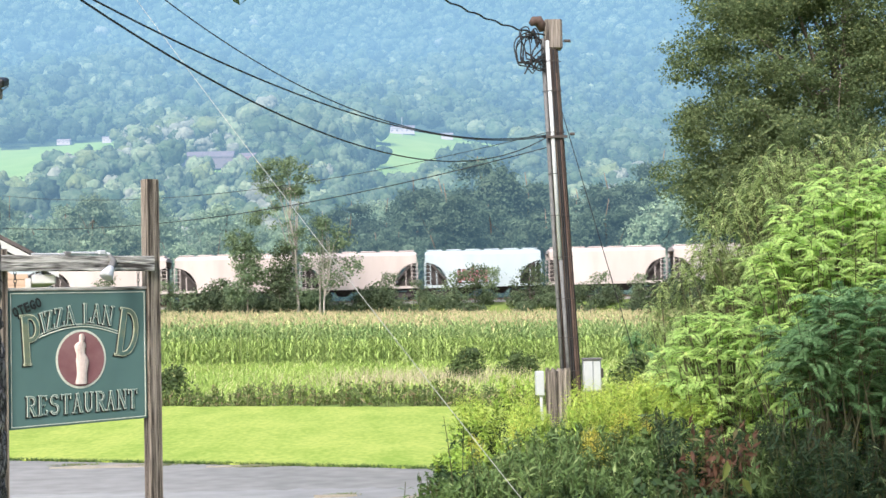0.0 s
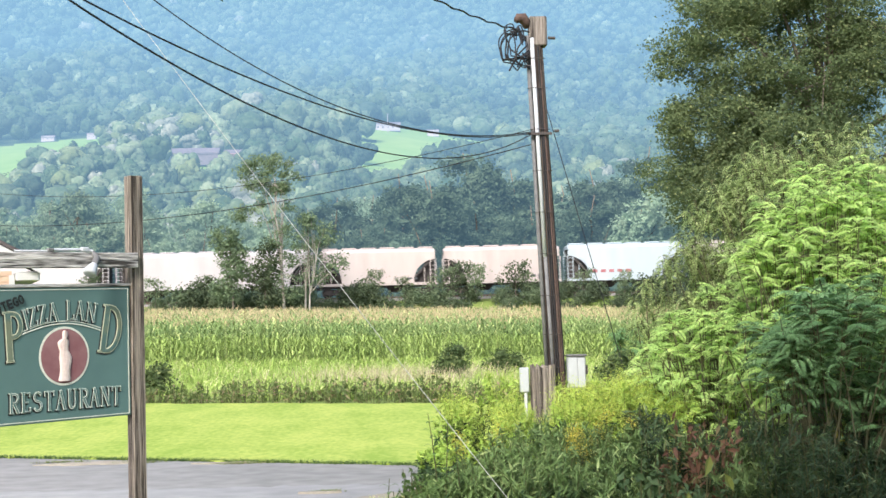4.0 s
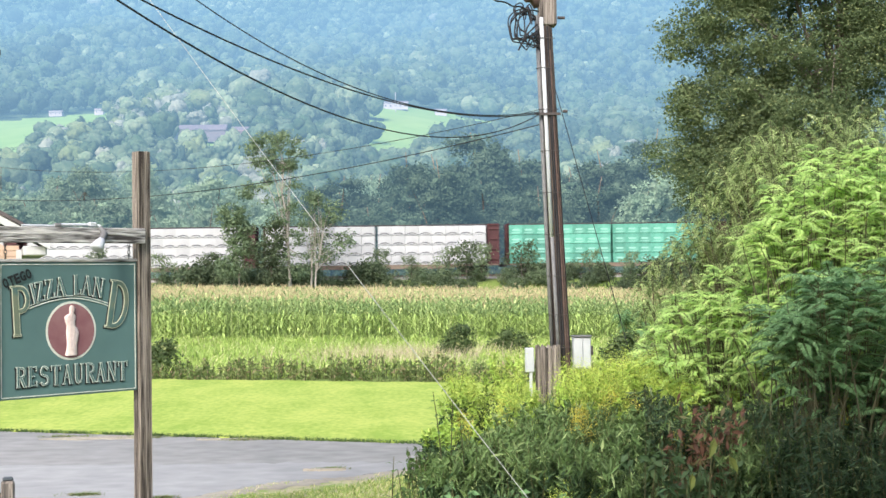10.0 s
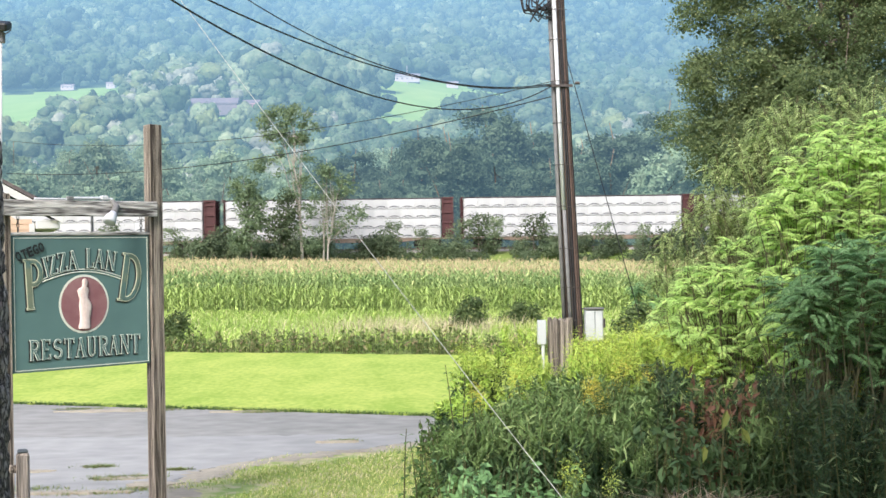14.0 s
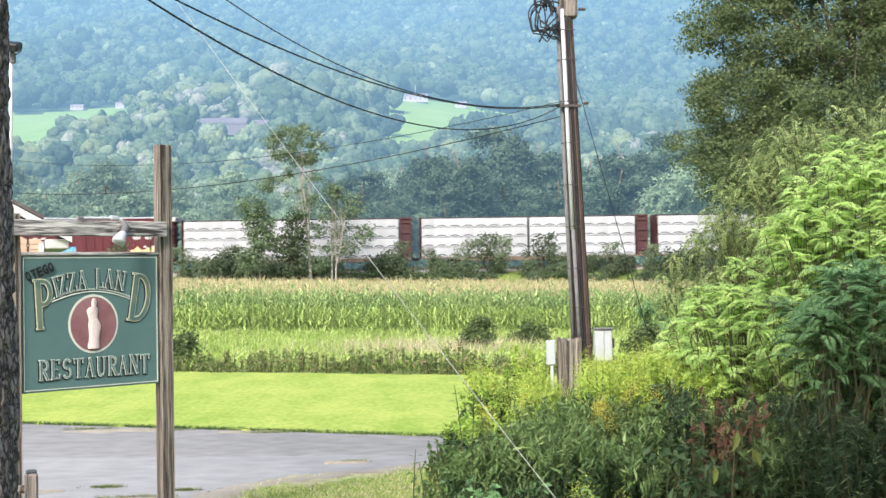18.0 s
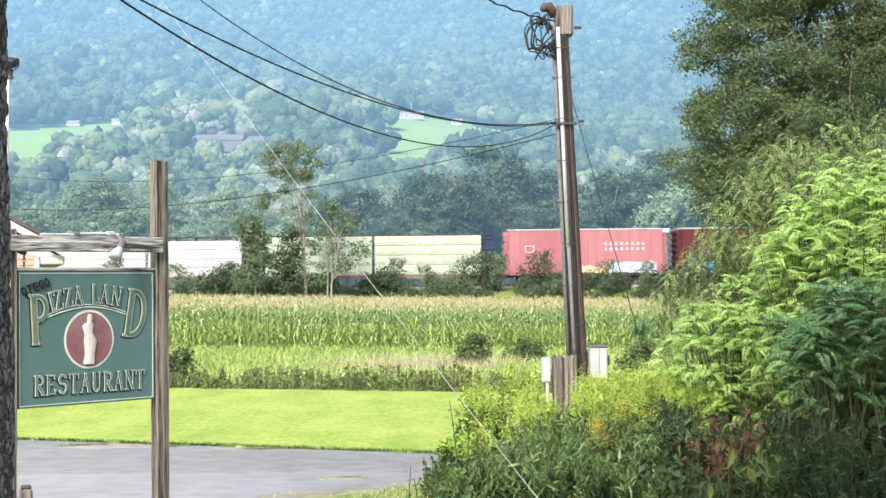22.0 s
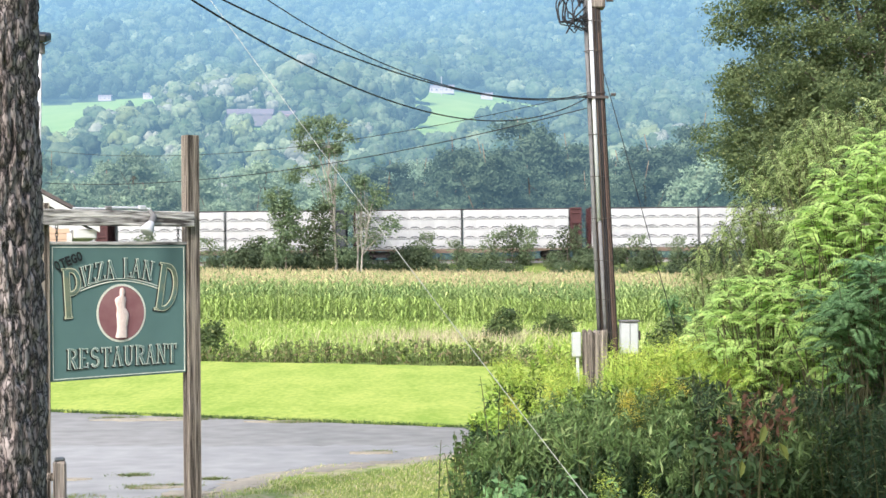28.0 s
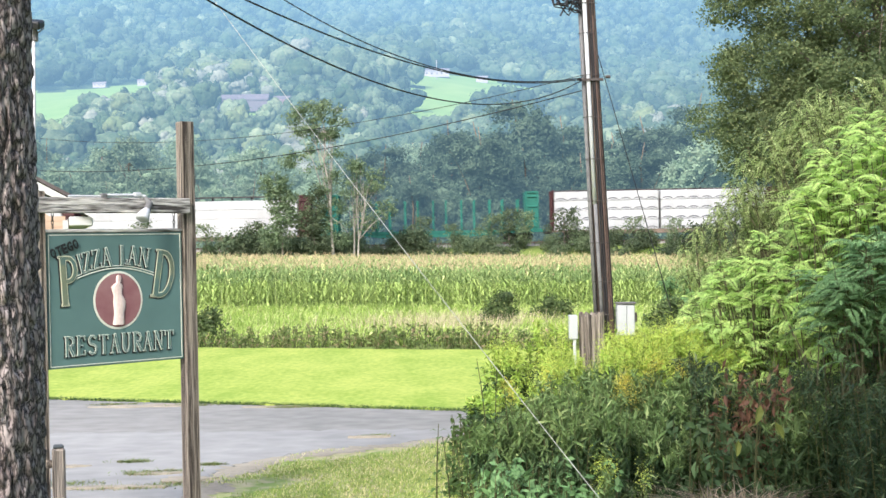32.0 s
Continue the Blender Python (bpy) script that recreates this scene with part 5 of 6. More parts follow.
part("pole", Geo().tube([(0.0, 0, -0.1), (0.0, 0, 4), (0.05, 0, 6.75)], [0.045, 0.04, 0.032], 10), M["trim_white"], yard, "", True)
part("head", Geo().box(0.12, -0.1, 6.8, 0.26, 0.34, 0.16, Euler((0.3, 0.1, 0)).to_matrix(), edge=0.03), M["black"], yard, "dark floodlight head")
part("bracket", Geo().box(0.08, 0, 6.6, 0.1, 0.1, 0.22, edge=0.02).tube([(0.05, 0, 6.6), (0.26, -0.02, 6.74)], 0.012, 6), M["conduit"], yard)

# ---- trees and shrubs ----
def crown_points(blobs, count, clump, spread, r, hollow=0.45):
    """Leaf places in clumps over a crown made of rounded masses; count in all."""
    vol = np.array([b[3] * b[4] * b[5] for b in blobs]) ** (2 / 3)
    nc = max(3, count // clump)
    pick = r.choice(len(blobs), nc, p=vol / vol.sum())
    bl = np.array(blobs)[pick]
    d = r.normal(size=(nc, 3))
    d /= np.linalg.norm(d, axis=1)[:, None]
    rad = hollow + (1 - hollow) * r.uniform(0, 1, nc) ** 0.5
    c = bl[:, :3] + d * bl[:, 3:] * (rad * r.uniform(0.85, 1.12, nc))[:, None]
    pts = np.repeat(c, clump, 0) + r.normal(size=(nc * clump, 3)) * spread * np.array([1, 1, 0.7])
    face = pts - np.repeat(bl[:, :3], clump, 0)
    return pts, c, face / (np.linalg.norm(face, axis=1)[:, None] + 1e-9)


def ball(sub):
    bm = bmesh.new()
    bmesh.ops.create_icosphere(bm, subdivisions=sub, radius=1)
    bm.verts.index_update()
    v, f = np.array([v.co[:] for v in bm.verts]), np.array([[v.index for v in f.verts] for f in bm.faces])
    bm.free()
    return v, f


BALLS = [ball(3), ball(2), ball(1)]


def puffs(c, size, r, rough=0.22, coarse=0):
    """Rounded uneven crowns; size: radii of each."""
    ico_v, ico_f = BALLS[coarse]
    n = len(c)
    k = len(ico_v)
    w = r.uniform(0, 2 * math.pi, n)
    co, si = np.cos(w)[:, None], np.sin(w)[:, None]
    v = ico_v[None] * (1 + rough * r.normal(size=(n, k)))[:, :, None]
    x = v[:, :, 0] * co - v[:, :, 1] * si
    y = v[:, :, 0] * si + v[:, :, 1] * co
    v = np.stack([x, y, v[:, :, 2]], 2) * size[:, None, :] + c[:, None, :]
    f = ico_f[None] + (np.arange(n) * k)[:, None, None]
    return v.reshape(-1, 3), f.reshape(-1, 3)


def lobes(blobs, n, share, seed):
    """Smaller rounded masses set over the faces of larger ones."""
    r = np.random.default_rng(seed)
    out = []
    for x, y, z, a, b, c in blobs:
        for k in range(n):
            d = r.normal(size=3)
            d[1] -= 0.5
            d /= np.linalg.norm(d)
            s = share * r.uniform(0.7, 1.25)
            out.append((x + d[0] * a * 0.78, y + d[1] * b * 0.78, z + d[2] * c * 0.78, a * s, b * s, c * s))
    return out


def tree(name, label, category, blobs, height, girth, count, size, foliage, bark, seed, clump=24, spread=0.4, bent=(0, 0), base=0.0, place=(0, 0, 0),
         group="", limbs=9, droop=0.1, hollow=0.45, stretch=1.5, core=0.0):
    r = np.random.default_rng(seed)
    ob = thing(name, label, category, place, group)
    pts, centres, face = crown_points(blobs, count, clump, spread, r, hollow)
    if girth:
        spine = [(bent[0] * s * s + r.normal() * 0.02 * height * s, bent[1] * s * s + r.normal() * 0.02 * height * s, base + (height - base) * s) for s in np.linspace(0, 1, 7)]
        part("trunk", Geo().tube(spine, [girth * (1 - 0.85 * s) for s in np.linspace(0, 1, 7)], 8), bark, ob, "", True)
        g = Geo()
        for k in range(limbs):
            j = r.integers(2, 6)
            a, b = Vector(spine[j]), Vector(centres[r.integers(len(centres))])
            m = a.lerp(b, 0.5) + Vector((0, 0, 0.08 * (b - a).length))
            w = girth * (1 - 0.14 * j) * 0.45
            g.tube([a, m, b], [w, w * 0.6, w * 0.15], 5)
        part("branching", g, bark, ob)
    v, f = quads(pts, size, stretch, droop, r, face=face)
    if core:
        b = np.array(blobs, float)
        cv, cf = puffs(b[:, :3], b[:, 3:] * core, r, 0.12, 1)
        piece("inner_crown", fast("inner_crown", cv, cf, foliage), ob)
    piece("crown", fast("crown", v, f, foliage), ob)
    return ob


# wood edge behind the railway
ROUND = [(0, 0, 9, 5.4, 5, 5.2), (3.0, 0.5, 11, 3.6, 3.6, 3.4), (-3.0, -0.5, 10.4, 3.8, 3.6, 3.4), (0.3, 0, 13.4, 3.8, 3.6, 2.4), (-1.5, -2.5, 5.5, 4.2, 3.6, 3.6), (3.0, -1.5, 5.2, 3.8, 3.4, 3.2)]
WIDE = [(0, 0, 7.4, 6.2, 5, 4.6), (4.0, 0, 8.6, 3.8, 3.4, 3.2), (-4.0, -0.6, 8.8, 3.8, 3.6, 3.4), (0.4, 0, 10.8, 4.4, 3.8, 2.4), (-2.6, -2, 4.2, 4.4, 3.6, 3.6), (3.6, -2, 3.8, 4.0, 3.4, 3.2)]
TALL = [(0, 0, 8, 4, 4, 5), (1.4, 0, 12.5, 3.4, 3.2, 3.2), (-1.4, -0.4, 13.4, 3.2, 3.0, 3.0), (-0.6, -1.5, 4.5, 3.8, 3.4, 3.6), (0.2, 0, 15.6, 2.6, 2.6, 1.8)]
EDGE = {}
for tone, foliage, label in (("dark", M["wood_leaf"], "dense dark green deciduous tree at the wood's edge"), ("pale", M["pale_wood_leaf"], "light green deciduous tree behind the railway")):
    for shape, blobs, h in (("round", ROUND, 16), ("wide", WIDE, 13), ("tall", TALL, 18)):
        EDGE[tone, shape] = tree("tree", label, "tree", lobes(blobs, 9, 0.42, len(EDGE) + 5), h, 0.32, 20000, 0.24, foliage, M["limb"], len(EDGE) + 20, 36, 0.42, place=(0, 0, 0), group="trees behind the railway", hollow=0.5, core=0.45)
r = np.random.default_rng(5)
used = set()
for row_y, step, x0, x1 in ((139, 4.6, -64, 70), (150, 5.2, -70, 76), (166, 6.5, -76, 84), (188, 7, -86, 94), (215, 8, -100, 106), (245, 9, -112, 120)):
    for x in np.arange(x0, x1, step):
        xx, yy = x + r.normal() * 1.6, row_y + r.normal() * 3.5
        side = xx / yy
        tone = "pale" if (side < -0.06 and r.random() < 0.88) or (side >= -0.06 and r.random() < (0.08 if row_y < 180 else 0.4)) else "dark"
        shape = ("round", "wide", "wide", "round", "tall")[r.integers(5)]
        want = (0.98 if side < -0.06 else 1.08) * (1.0 if row_y > 150 else 0.75)
        if -0.05 < side < -0.01:
            want *= 0.86
        if -0.11 < side < -0.055:
            want *= 0.78
        s = want * r.uniform(0.82, 1.14) * (1 + (row_y - 139) / 420)
        m = pose(xx, yy, float(land(xx, yy)) - 0.3, 0, 0, r.uniform(0, 360)) @ Matrix.Diagonal((s, s, s * r.uniform(0.9, 1.1), 1))
        key = (tone, shape)
        ob = EDGE[key] if key not in used else copy_thing(EDGE[key], m)
        ob.matrix_basis = m
        used.add(key)

# scrub along the near side of the track
BUSH = [(0, 0, 1.0, 1.5, 1.2, 1.1), (0.9, 0, 0.8, 1.1, 1, 0.9), (-0.9, 0.2, 0.9, 1.1, 1, 1.0)]
SPRIG = [(0, 0, 2.6, 1.3, 1, 0.8), (0.6, 0, 3.3, 0.8, 0.8, 0.6), (-0.9, 0, 2.0, 0.9, 0.8, 0.7), (0.3, 0, 1.2, 0.9, 0.8, 0.9)]
bush = tree("shrub", "dark green scrub bush beside the railway", "shrub", BUSH, 1.0, 0.0, 1900, 0.135, M["mid_leaf"], M["limb"], 41, 18, 0.22, group="trackside scrub")
sprig = tree("sapling", "thin leafy sapling beside the railway", "sapling", SPRIG, 3.4, 0.05, 800, 0.14, M["mid_leaf"], M["limb"], 42, 14, 0.24, group="trackside scrub", limbs=6)
first = {"b": bush, "s": sprig}
r = np.random.default_rng(6)


def scrub(kind, x, y, s, sz=None):
    m = pose(x, y, float(land(x, y)) - 0.15, 0, 0, r.uniform(0, 360)) @ Matrix.Diagonal((s, s, sz or s, 1))
    src = first[kind]
    ob = src if src.location.length < 0.01 else copy_thing(src, m)
    ob.matrix_basis = m


for x in np.arange(-46, 48, 3.3):
    for y in (112.6, 114.4):
        scrub("b", x + r.normal() * 0.9, y + r.normal() * 0.6, r.uniform(0.75, 1.2), r.uniform(0.6, 0.95))
for x in np.arange(-46, 48, 2.2):
    scrub("b", x + r.normal() * 0.5, 111.3 + r.normal() * 0.2, r.uniform(0.7, 1.0), r.uniform(0.4, 0.6))
for x in np.arange(-46, 48, 3.1):
    scrub("b", x + r.normal() * 0.8, 117 + r.normal() * 0.3, r.uniform(0.55, 0.95))
for x, y, s in ((-17.9, 115.6, 1.5), (-16.3, 115.3, 1.2), (-19.6, 115.2, 1.2), (-2.2, 115.4, 1.25), (-3.8, 115.6, 1.1), (-13, 115, 1.1), (-11, 115, 1.2), (-8.6, 115, 1.3), (24, 115.5, 1.3), (30, 115.5, 1.5)):
    scrub("b", x, y, s)
for x, y, s in ((6.2, 116.6, 1.12), (4.6, 116.6, 1.0), (7.6, 116.4, 1.05), (11.3, 116.3, 1.1), (12.3, 116.6, 0.85), (17.7, 116.4, 0.85), (-2.0, 116.6, 0.95), (1.0, 116.6, 0.75), (-17, 116.5, 0.9),
                (21.5, 116.2, 0.8), (27, 116, 1.0), (-22, 116, 0.9), (-28, 116, 1.0)):
    scrub("s", x, y, s)

# thin trees between the corn and the track
tree("tree", "tall thin tree with pale trunk and high open crown", "tree",
     lobes([(-1.2, 0, 13.5, 3.0, 1.6, 1.9)], 18, 0.28, 57) + lobes([(-2.9, 0, 9.2, 1.7, 1.2, 1.9)], 7, 0.3, 60) + lobes([(-0.9, 0, 13.0, 1.5, 1.1, 1.5)], 8, 0.36, 59) + [(-1.9, 0, 10.9, 0.9, 0.7, 0.5), (0.5, 0, 10.6, 0.9, 0.7, 0.6), (-0.9, 0, 9.4, 0.6, 0.5, 0.6), (0.3, 0, 8.6, 0.9, 0.6, 0.7), (-0.9, 0, 7.3, 0.9, 0.6, 0.8),
     (0.3, 0, 5.9, 1.0, 0.8, 0.8), (-0.6, 0, 4.4, 1.1, 0.9, 0.9), (0.5, 0, 3.0, 1.1, 0.9, 0.9)],
     14.8, 0.17, 7800, 0.14, M["thin_leaf"], M["birch"], 51, 16, 0.24, (-1.2, 0), place=(-9.7, 111, 0.0), group="thin trees by the track", limbs=34, hollow=0.2)
tree("tree", "slender leaning tree with pale forked trunk", "tree",
     lobes([(0.6, 0, 9.2, 1.1, 0.9, 1.0), (1.2, 0, 6.4, 1.3, 1.0, 1.2), (-0.3, 0, 7.5, 0.9, 0.8, 0.9), (0.6, 0, 3.8, 1.5, 1.1, 1.2)], 5, 0.45, 58),
     10.5, 0.12, 2200, 0.145, M["thin_leaf"], M["birch"], 52, 14, 0.3, (0.6, 0), place=(-7.9, 111.4, 0.0), group="thin trees by the track", limbs=18)
tree("tree", "bushy dark young tree with slim trunk", "tree",
     [(0, 0, 5.4, 1.1, 1.0, 1.1), (0.2, 0, 6.9, 0.7, 0.7, 0.8), (-0.3, 0, 3.8, 1.2, 1.0, 1.0), (0.2, 0, 2.4, 1.1, 0.9, 0.8)],
     7.6, 0.1, 3200, 0.16, M["mid_leaf"], M["limb"], 53, 20, 0.24, place=(-11.3, 110.8, 0.0), group="thin trees by the track")
tree("tree", "bushy light green young tree beside the track", "tree",
     [(0, 0, 6.4, 1.3, 1.1, 1.2), (-0.5, 0, 7.9, 1.2, 1.0, 1.0), (0.4, 0, 4.9, 1.4, 1.1, 1.1), (-0.6, 0, 3.4, 1.4, 1, 1)],
     8.8, 0.1, 3800, 0.18, M["thin_leaf"], M["limb"], 54, 18, 0.28, (-0.5, 0), place=(-14.2, 110.6, 0.0), group="thin trees by the track")
tree("tree", "bare-stemmed tree with pale twisted branches", "tree",
     [(1.8, 0, 8.0, 1.0, 0.8, 1.0), (2.6, 0, 5.6, 0.9, 0.8, 0.9), (0.2, 0, 9, 0.8, 0.7, 0.8)],
     8.5, 0.11, 800, 0.2, M["thin_leaf"], M["birch"], 55, 12, 0.3, (1.8, 0), place=(-7.6, 110.4, 0.0), group="thin trees by the track", limbs=18)

# large dark tree over the sumacs
BIG = [(14.5, 0, 7.5, 6.2, 4.5, 3.4), (12.0, -0.5, 9.6, 3.6, 3.2, 2.6), (11.2, 0, 5.6, 3.2, 3, 2.0), (16, 0, 12, 6, 4.5, 4), (11.4, 0, 12.2, 2.6, 2.6, 2.4), (20, 0, 8, 6, 4.5, 4.5), (10.2, -0.4, 7.4, 2.2, 2.2, 1.6)]
NEAR = [b for b in BIG if b[0] < 12.5]
def boughs(blobs, n, share, seed, flat):
    """Flattened sprays set over the faces of large crown masses, lower ones reaching further out."""
    r = np.random.default_rng(seed)
    out = []
    for x, y, z, a, b, c in blobs:
        for k in range(n):
            d = r.normal(size=3)
            d[1] -= 0.6
            d /= np.linalg.norm(d)
            q = share * r.uniform(0.6, 1.4)
            reach = r.uniform(0.62, 0.98)
            out.append((x + d[0] * a * reach, y + d[1] * b * reach, z + d[2] * c * reach, a * q, b * q, max(0.35, c * q * flat)))
    return out


tree("maple_tree", "large dense dark green maple tree", "tree", [(b[0] - 14, *b[1:]) for b in boughs(BIG + NEAR * 2, 22, 0.27, 62, 0.62)], 13.5, 0.42, 240000, 0.062, M["maple"], M["limb"], 61, 48, 0.17,
     place=(14, 38.5, 0.0), limbs=40, hollow=0.3, droop=0.25)
tree("tree", "hazy light green tree at the wood's edge", "tree", lobes([(0, 0, 8.4, 4.0, 3.4, 4.2), (-2.4, 0, 5.6, 3.2, 3, 3.6), (1.8, 0, 10.6, 3.0, 2.8, 2.6)], 10, 0.42, 64), 12, 0.25, 12000, 0.27, M["pale_wood_leaf"], M["limb"], 65, 30, 0.4,
     place=(26.5, 132.0, -0.6), core=0.5)

# added tree, unseen behind the viewer: its crown shades the thicket's foot
tree("garden_tree", "unseen leafy tree added to shade the thicket", "tree", [(-2.2, 2.3, 8.4, 2.3, 2.0, 1.5), (-0.3, 3.3, 8.2, 1.9, 1.5, 1.1), (1.6, 2.4, 8.6, 1.9, 1.6, 1.2), (-0.8, 1.4, 8.8, 2.1, 2.0, 1.6), (0.2, 0.2, 9.4, 2.0, 2.0, 1.8)], 9.6, 0.22, 12000, 0.17, M["dark_leaf"], M["limb"], 63, 60, 0.3,
     place=(1.9, -0.7, 0.85), core=0.85)


# ---- sumacs and the weed thicket ----
def fronds(tips, length, r, pairs=13, droop=0.55, broad=0.1):
    """Feathered sumac leaves: leaflets in pairs along an arching midrib that hangs at its end. tips: place and outward way."""
    verts, faces, ribs = [], [], []
    o = 0
    down = np.array([0, 0, -1.0])
    for p, d in tips:
        n = r.integers(pairs - 2, pairs + 3)
        ln = length * r.uniform(0.65, 1.2)
        d = np.array(d) / (np.linalg.norm(d) + 1e-9)
        side = np.cross(d, [0, 0, 1.0])
        side /= np.linalg.norm(side) + 1e-9
        roll = r.uniform(-0.4, 0.4)
        swing = side * r.normal() * 0.18
        hang = droop * r.uniform(0.7, 1.35)
        slack = r.uniform(0.0, 0.4)
        rib = []
        for k in range(n + 1):
            s = k / n
            q = np.array(p) + (d * (1 - 0.22 * s) + swing * s) * ln * s + down * hang * ln * s ** 2.2
            rib.append(q)
            if s < 0.14:
                continue
            way_on = d * (1 - 0.44 * s) + swing + down * hang * 2.2 * s ** 1.2
            way_on /= np.linalg.norm(way_on)
            nor = np.cross(side, way_on)
            s2 = side * math.cos(roll) + nor * math.sin(roll)
            w = ln * 0.175 * (math.sin(math.pi * min(1, 0.25 + 0.66 * s)) ** 0.7)
            for sg in (-1, 1):
                way = s2 * sg * 0.9 + way_on * 0.5 + down * slack * r.uniform(0.6, 1.3)
                way /= np.linalg.norm(way)
                across = np.cross(way, nor)
                across *= broad * w / (np.linalg.norm(across) + 1e-9)
                verts += [q, q + way * w * 0.42 + across, q + way * w + down * 0.12 * w, q + way * w * 0.42 - across]
                faces.append((o, o + 1, o + 2, o + 3))
                o += 4
        ribs.append(rib)
    return np.array(verts), np.array(faces), ribs


def sumac(label, place, stems, foliage, seed, length=0.5, droop=0.55, per=20, lower=0.5, pairs=17, broad=0.13, rise=0.75):
    """A sumac shrub: forked stems, and whorls of feathered leaves at and below their ends. stems: end points."""
    r = np.random.default_rng(seed)
    ob = thing("sumac_shrub", label, "shrub", place, "sumac shrubs")
    tips = []
    for e in stems:
        e = np.array(e, float)
        b = np.array([e[0] * 0.35, e[1] * 0.35, 0.0])
        m = (b + e) / 2 + r.normal(size=3) * [0.15, 0.15, 0.05]
        part("stem", Geo().tube([b, m, e], [0.013, 0.009, 0.004], 5), M["twig"], ob)
        turn = r.uniform(0, 6)
        for k in range(per):
            # a crown of leaves at the stem's end, a few more below it
            s = 1 - 0.1 * k / per if k < per * (0.72 if lower < 0.55 else 0.5) else 1 - lower * r.uniform(0.2, 1.0)
            w = turn + k * 2.4 + r.uniform(-0.4, 0.4)
            q = m + (e - m) * max(0, 2 * s - 1) if s > 0.5 else b + (m - b) * 2 * s
            tips.append((q, (math.cos(w), math.sin(w), rise * r.uniform(0.35, 1.3) * (1 - 0.6 * k / per))))
    v, f, ribs = fronds(tips, length, r, pairs, droop, broad)
    g = Geo()
    for rib in ribs[::2]:
        g.tube([rib[0], rib[len(rib) // 2], rib[-1]], [0.006, 0.004, 0.002], 3, cap=False)
    tagged(part("frond_rib", g, M["stem"], ob), kind="stuff")
    piece("leaves", fast("leaves", v, f, foliage), ob)
    return ob


def cloud(n, centre, size, r, power=0.5):
    d = r.normal(size=(n, 3))
    d /= np.linalg.norm(d, axis=1)[:, None]
    return np.array(centre) + d * np.array(size) * (0.35 + 0.65 * r.uniform(0, 1, n) ** power)[:, None]


r = np.random.default_rng(8)
sumac("tall sumac with drooping dull green feathered leaves", (5.85, 16.8, 0), cloud(540, (0.3, 0, 2.85), (2.45, 1.2, 1.85), r, 0.4), M["dull_sumac"], 71, 0.3, 0.9, 14, pairs=10, broad=0.22, rise=0.55)
sumac("tall sumac with drooping dull green feathered leaves", (4.35, 17.6, 0), cloud(170, (0.2, 0, 1.9), (1.25, 0.8, 1.35), r), M["dull_sumac"], 72, 0.28, 0.9, 14, pairs=10, broad=0.22, rise=0.55)
sumac("bright green sumac shrub with feathered leaves", (4.6, 13.2, 0), cloud(200, (0.15, 0, 2.1), (1.3, 0.9, 1.45), r, 0.3), M["sumac"], 73, 0.38, 0.4, 16, lower=0.7)
sumac("bright green sumac shrub with feathered leaves", (3.75, 14.2, 0), cloud(130, (0.0, 0, 1.4), (0.9, 0.7, 1.1), r, 0.3), M["sumac"], 74, 0.35, 0.4, 15, lower=0.7)
sumac("bright green sumac shrub with feathered leaves", (3.6, 15.6, 0), cloud(30, (0.0, 0, 1.2), (0.65, 0.5, 0.7), r), M["sumac"], 75, 0.4, 0.4, 13, lower=0.7)
sumac("bright green sumac shrub with feathered leaves", (4.75, 13.7, 0), cloud(90, (0.1, 0, 2.95), (0.95, 0.7, 0.95), r, 0.3), M["sumac"], 78, 0.38, 0.4, 16)
sumac("sumac shrub with feathered leaves painted blue-green as in shade", (4.0, 11.6, 0), cloud(115, (0.55, 0, 1.95), (1.2, 0.8, 0.6), r, 0.3), M["shade_toned_sumac"], 76, 0.4, 0.35, 13, lower=0.3)
sumac("young sumac standing in the corn field edge", (9.6, 52, -0.75), cloud(14, (0, 0, 1.1), (0.9, 0.6, 0.6), r), M["shade_toned_sumac"], 77, 0.5, 0.5)


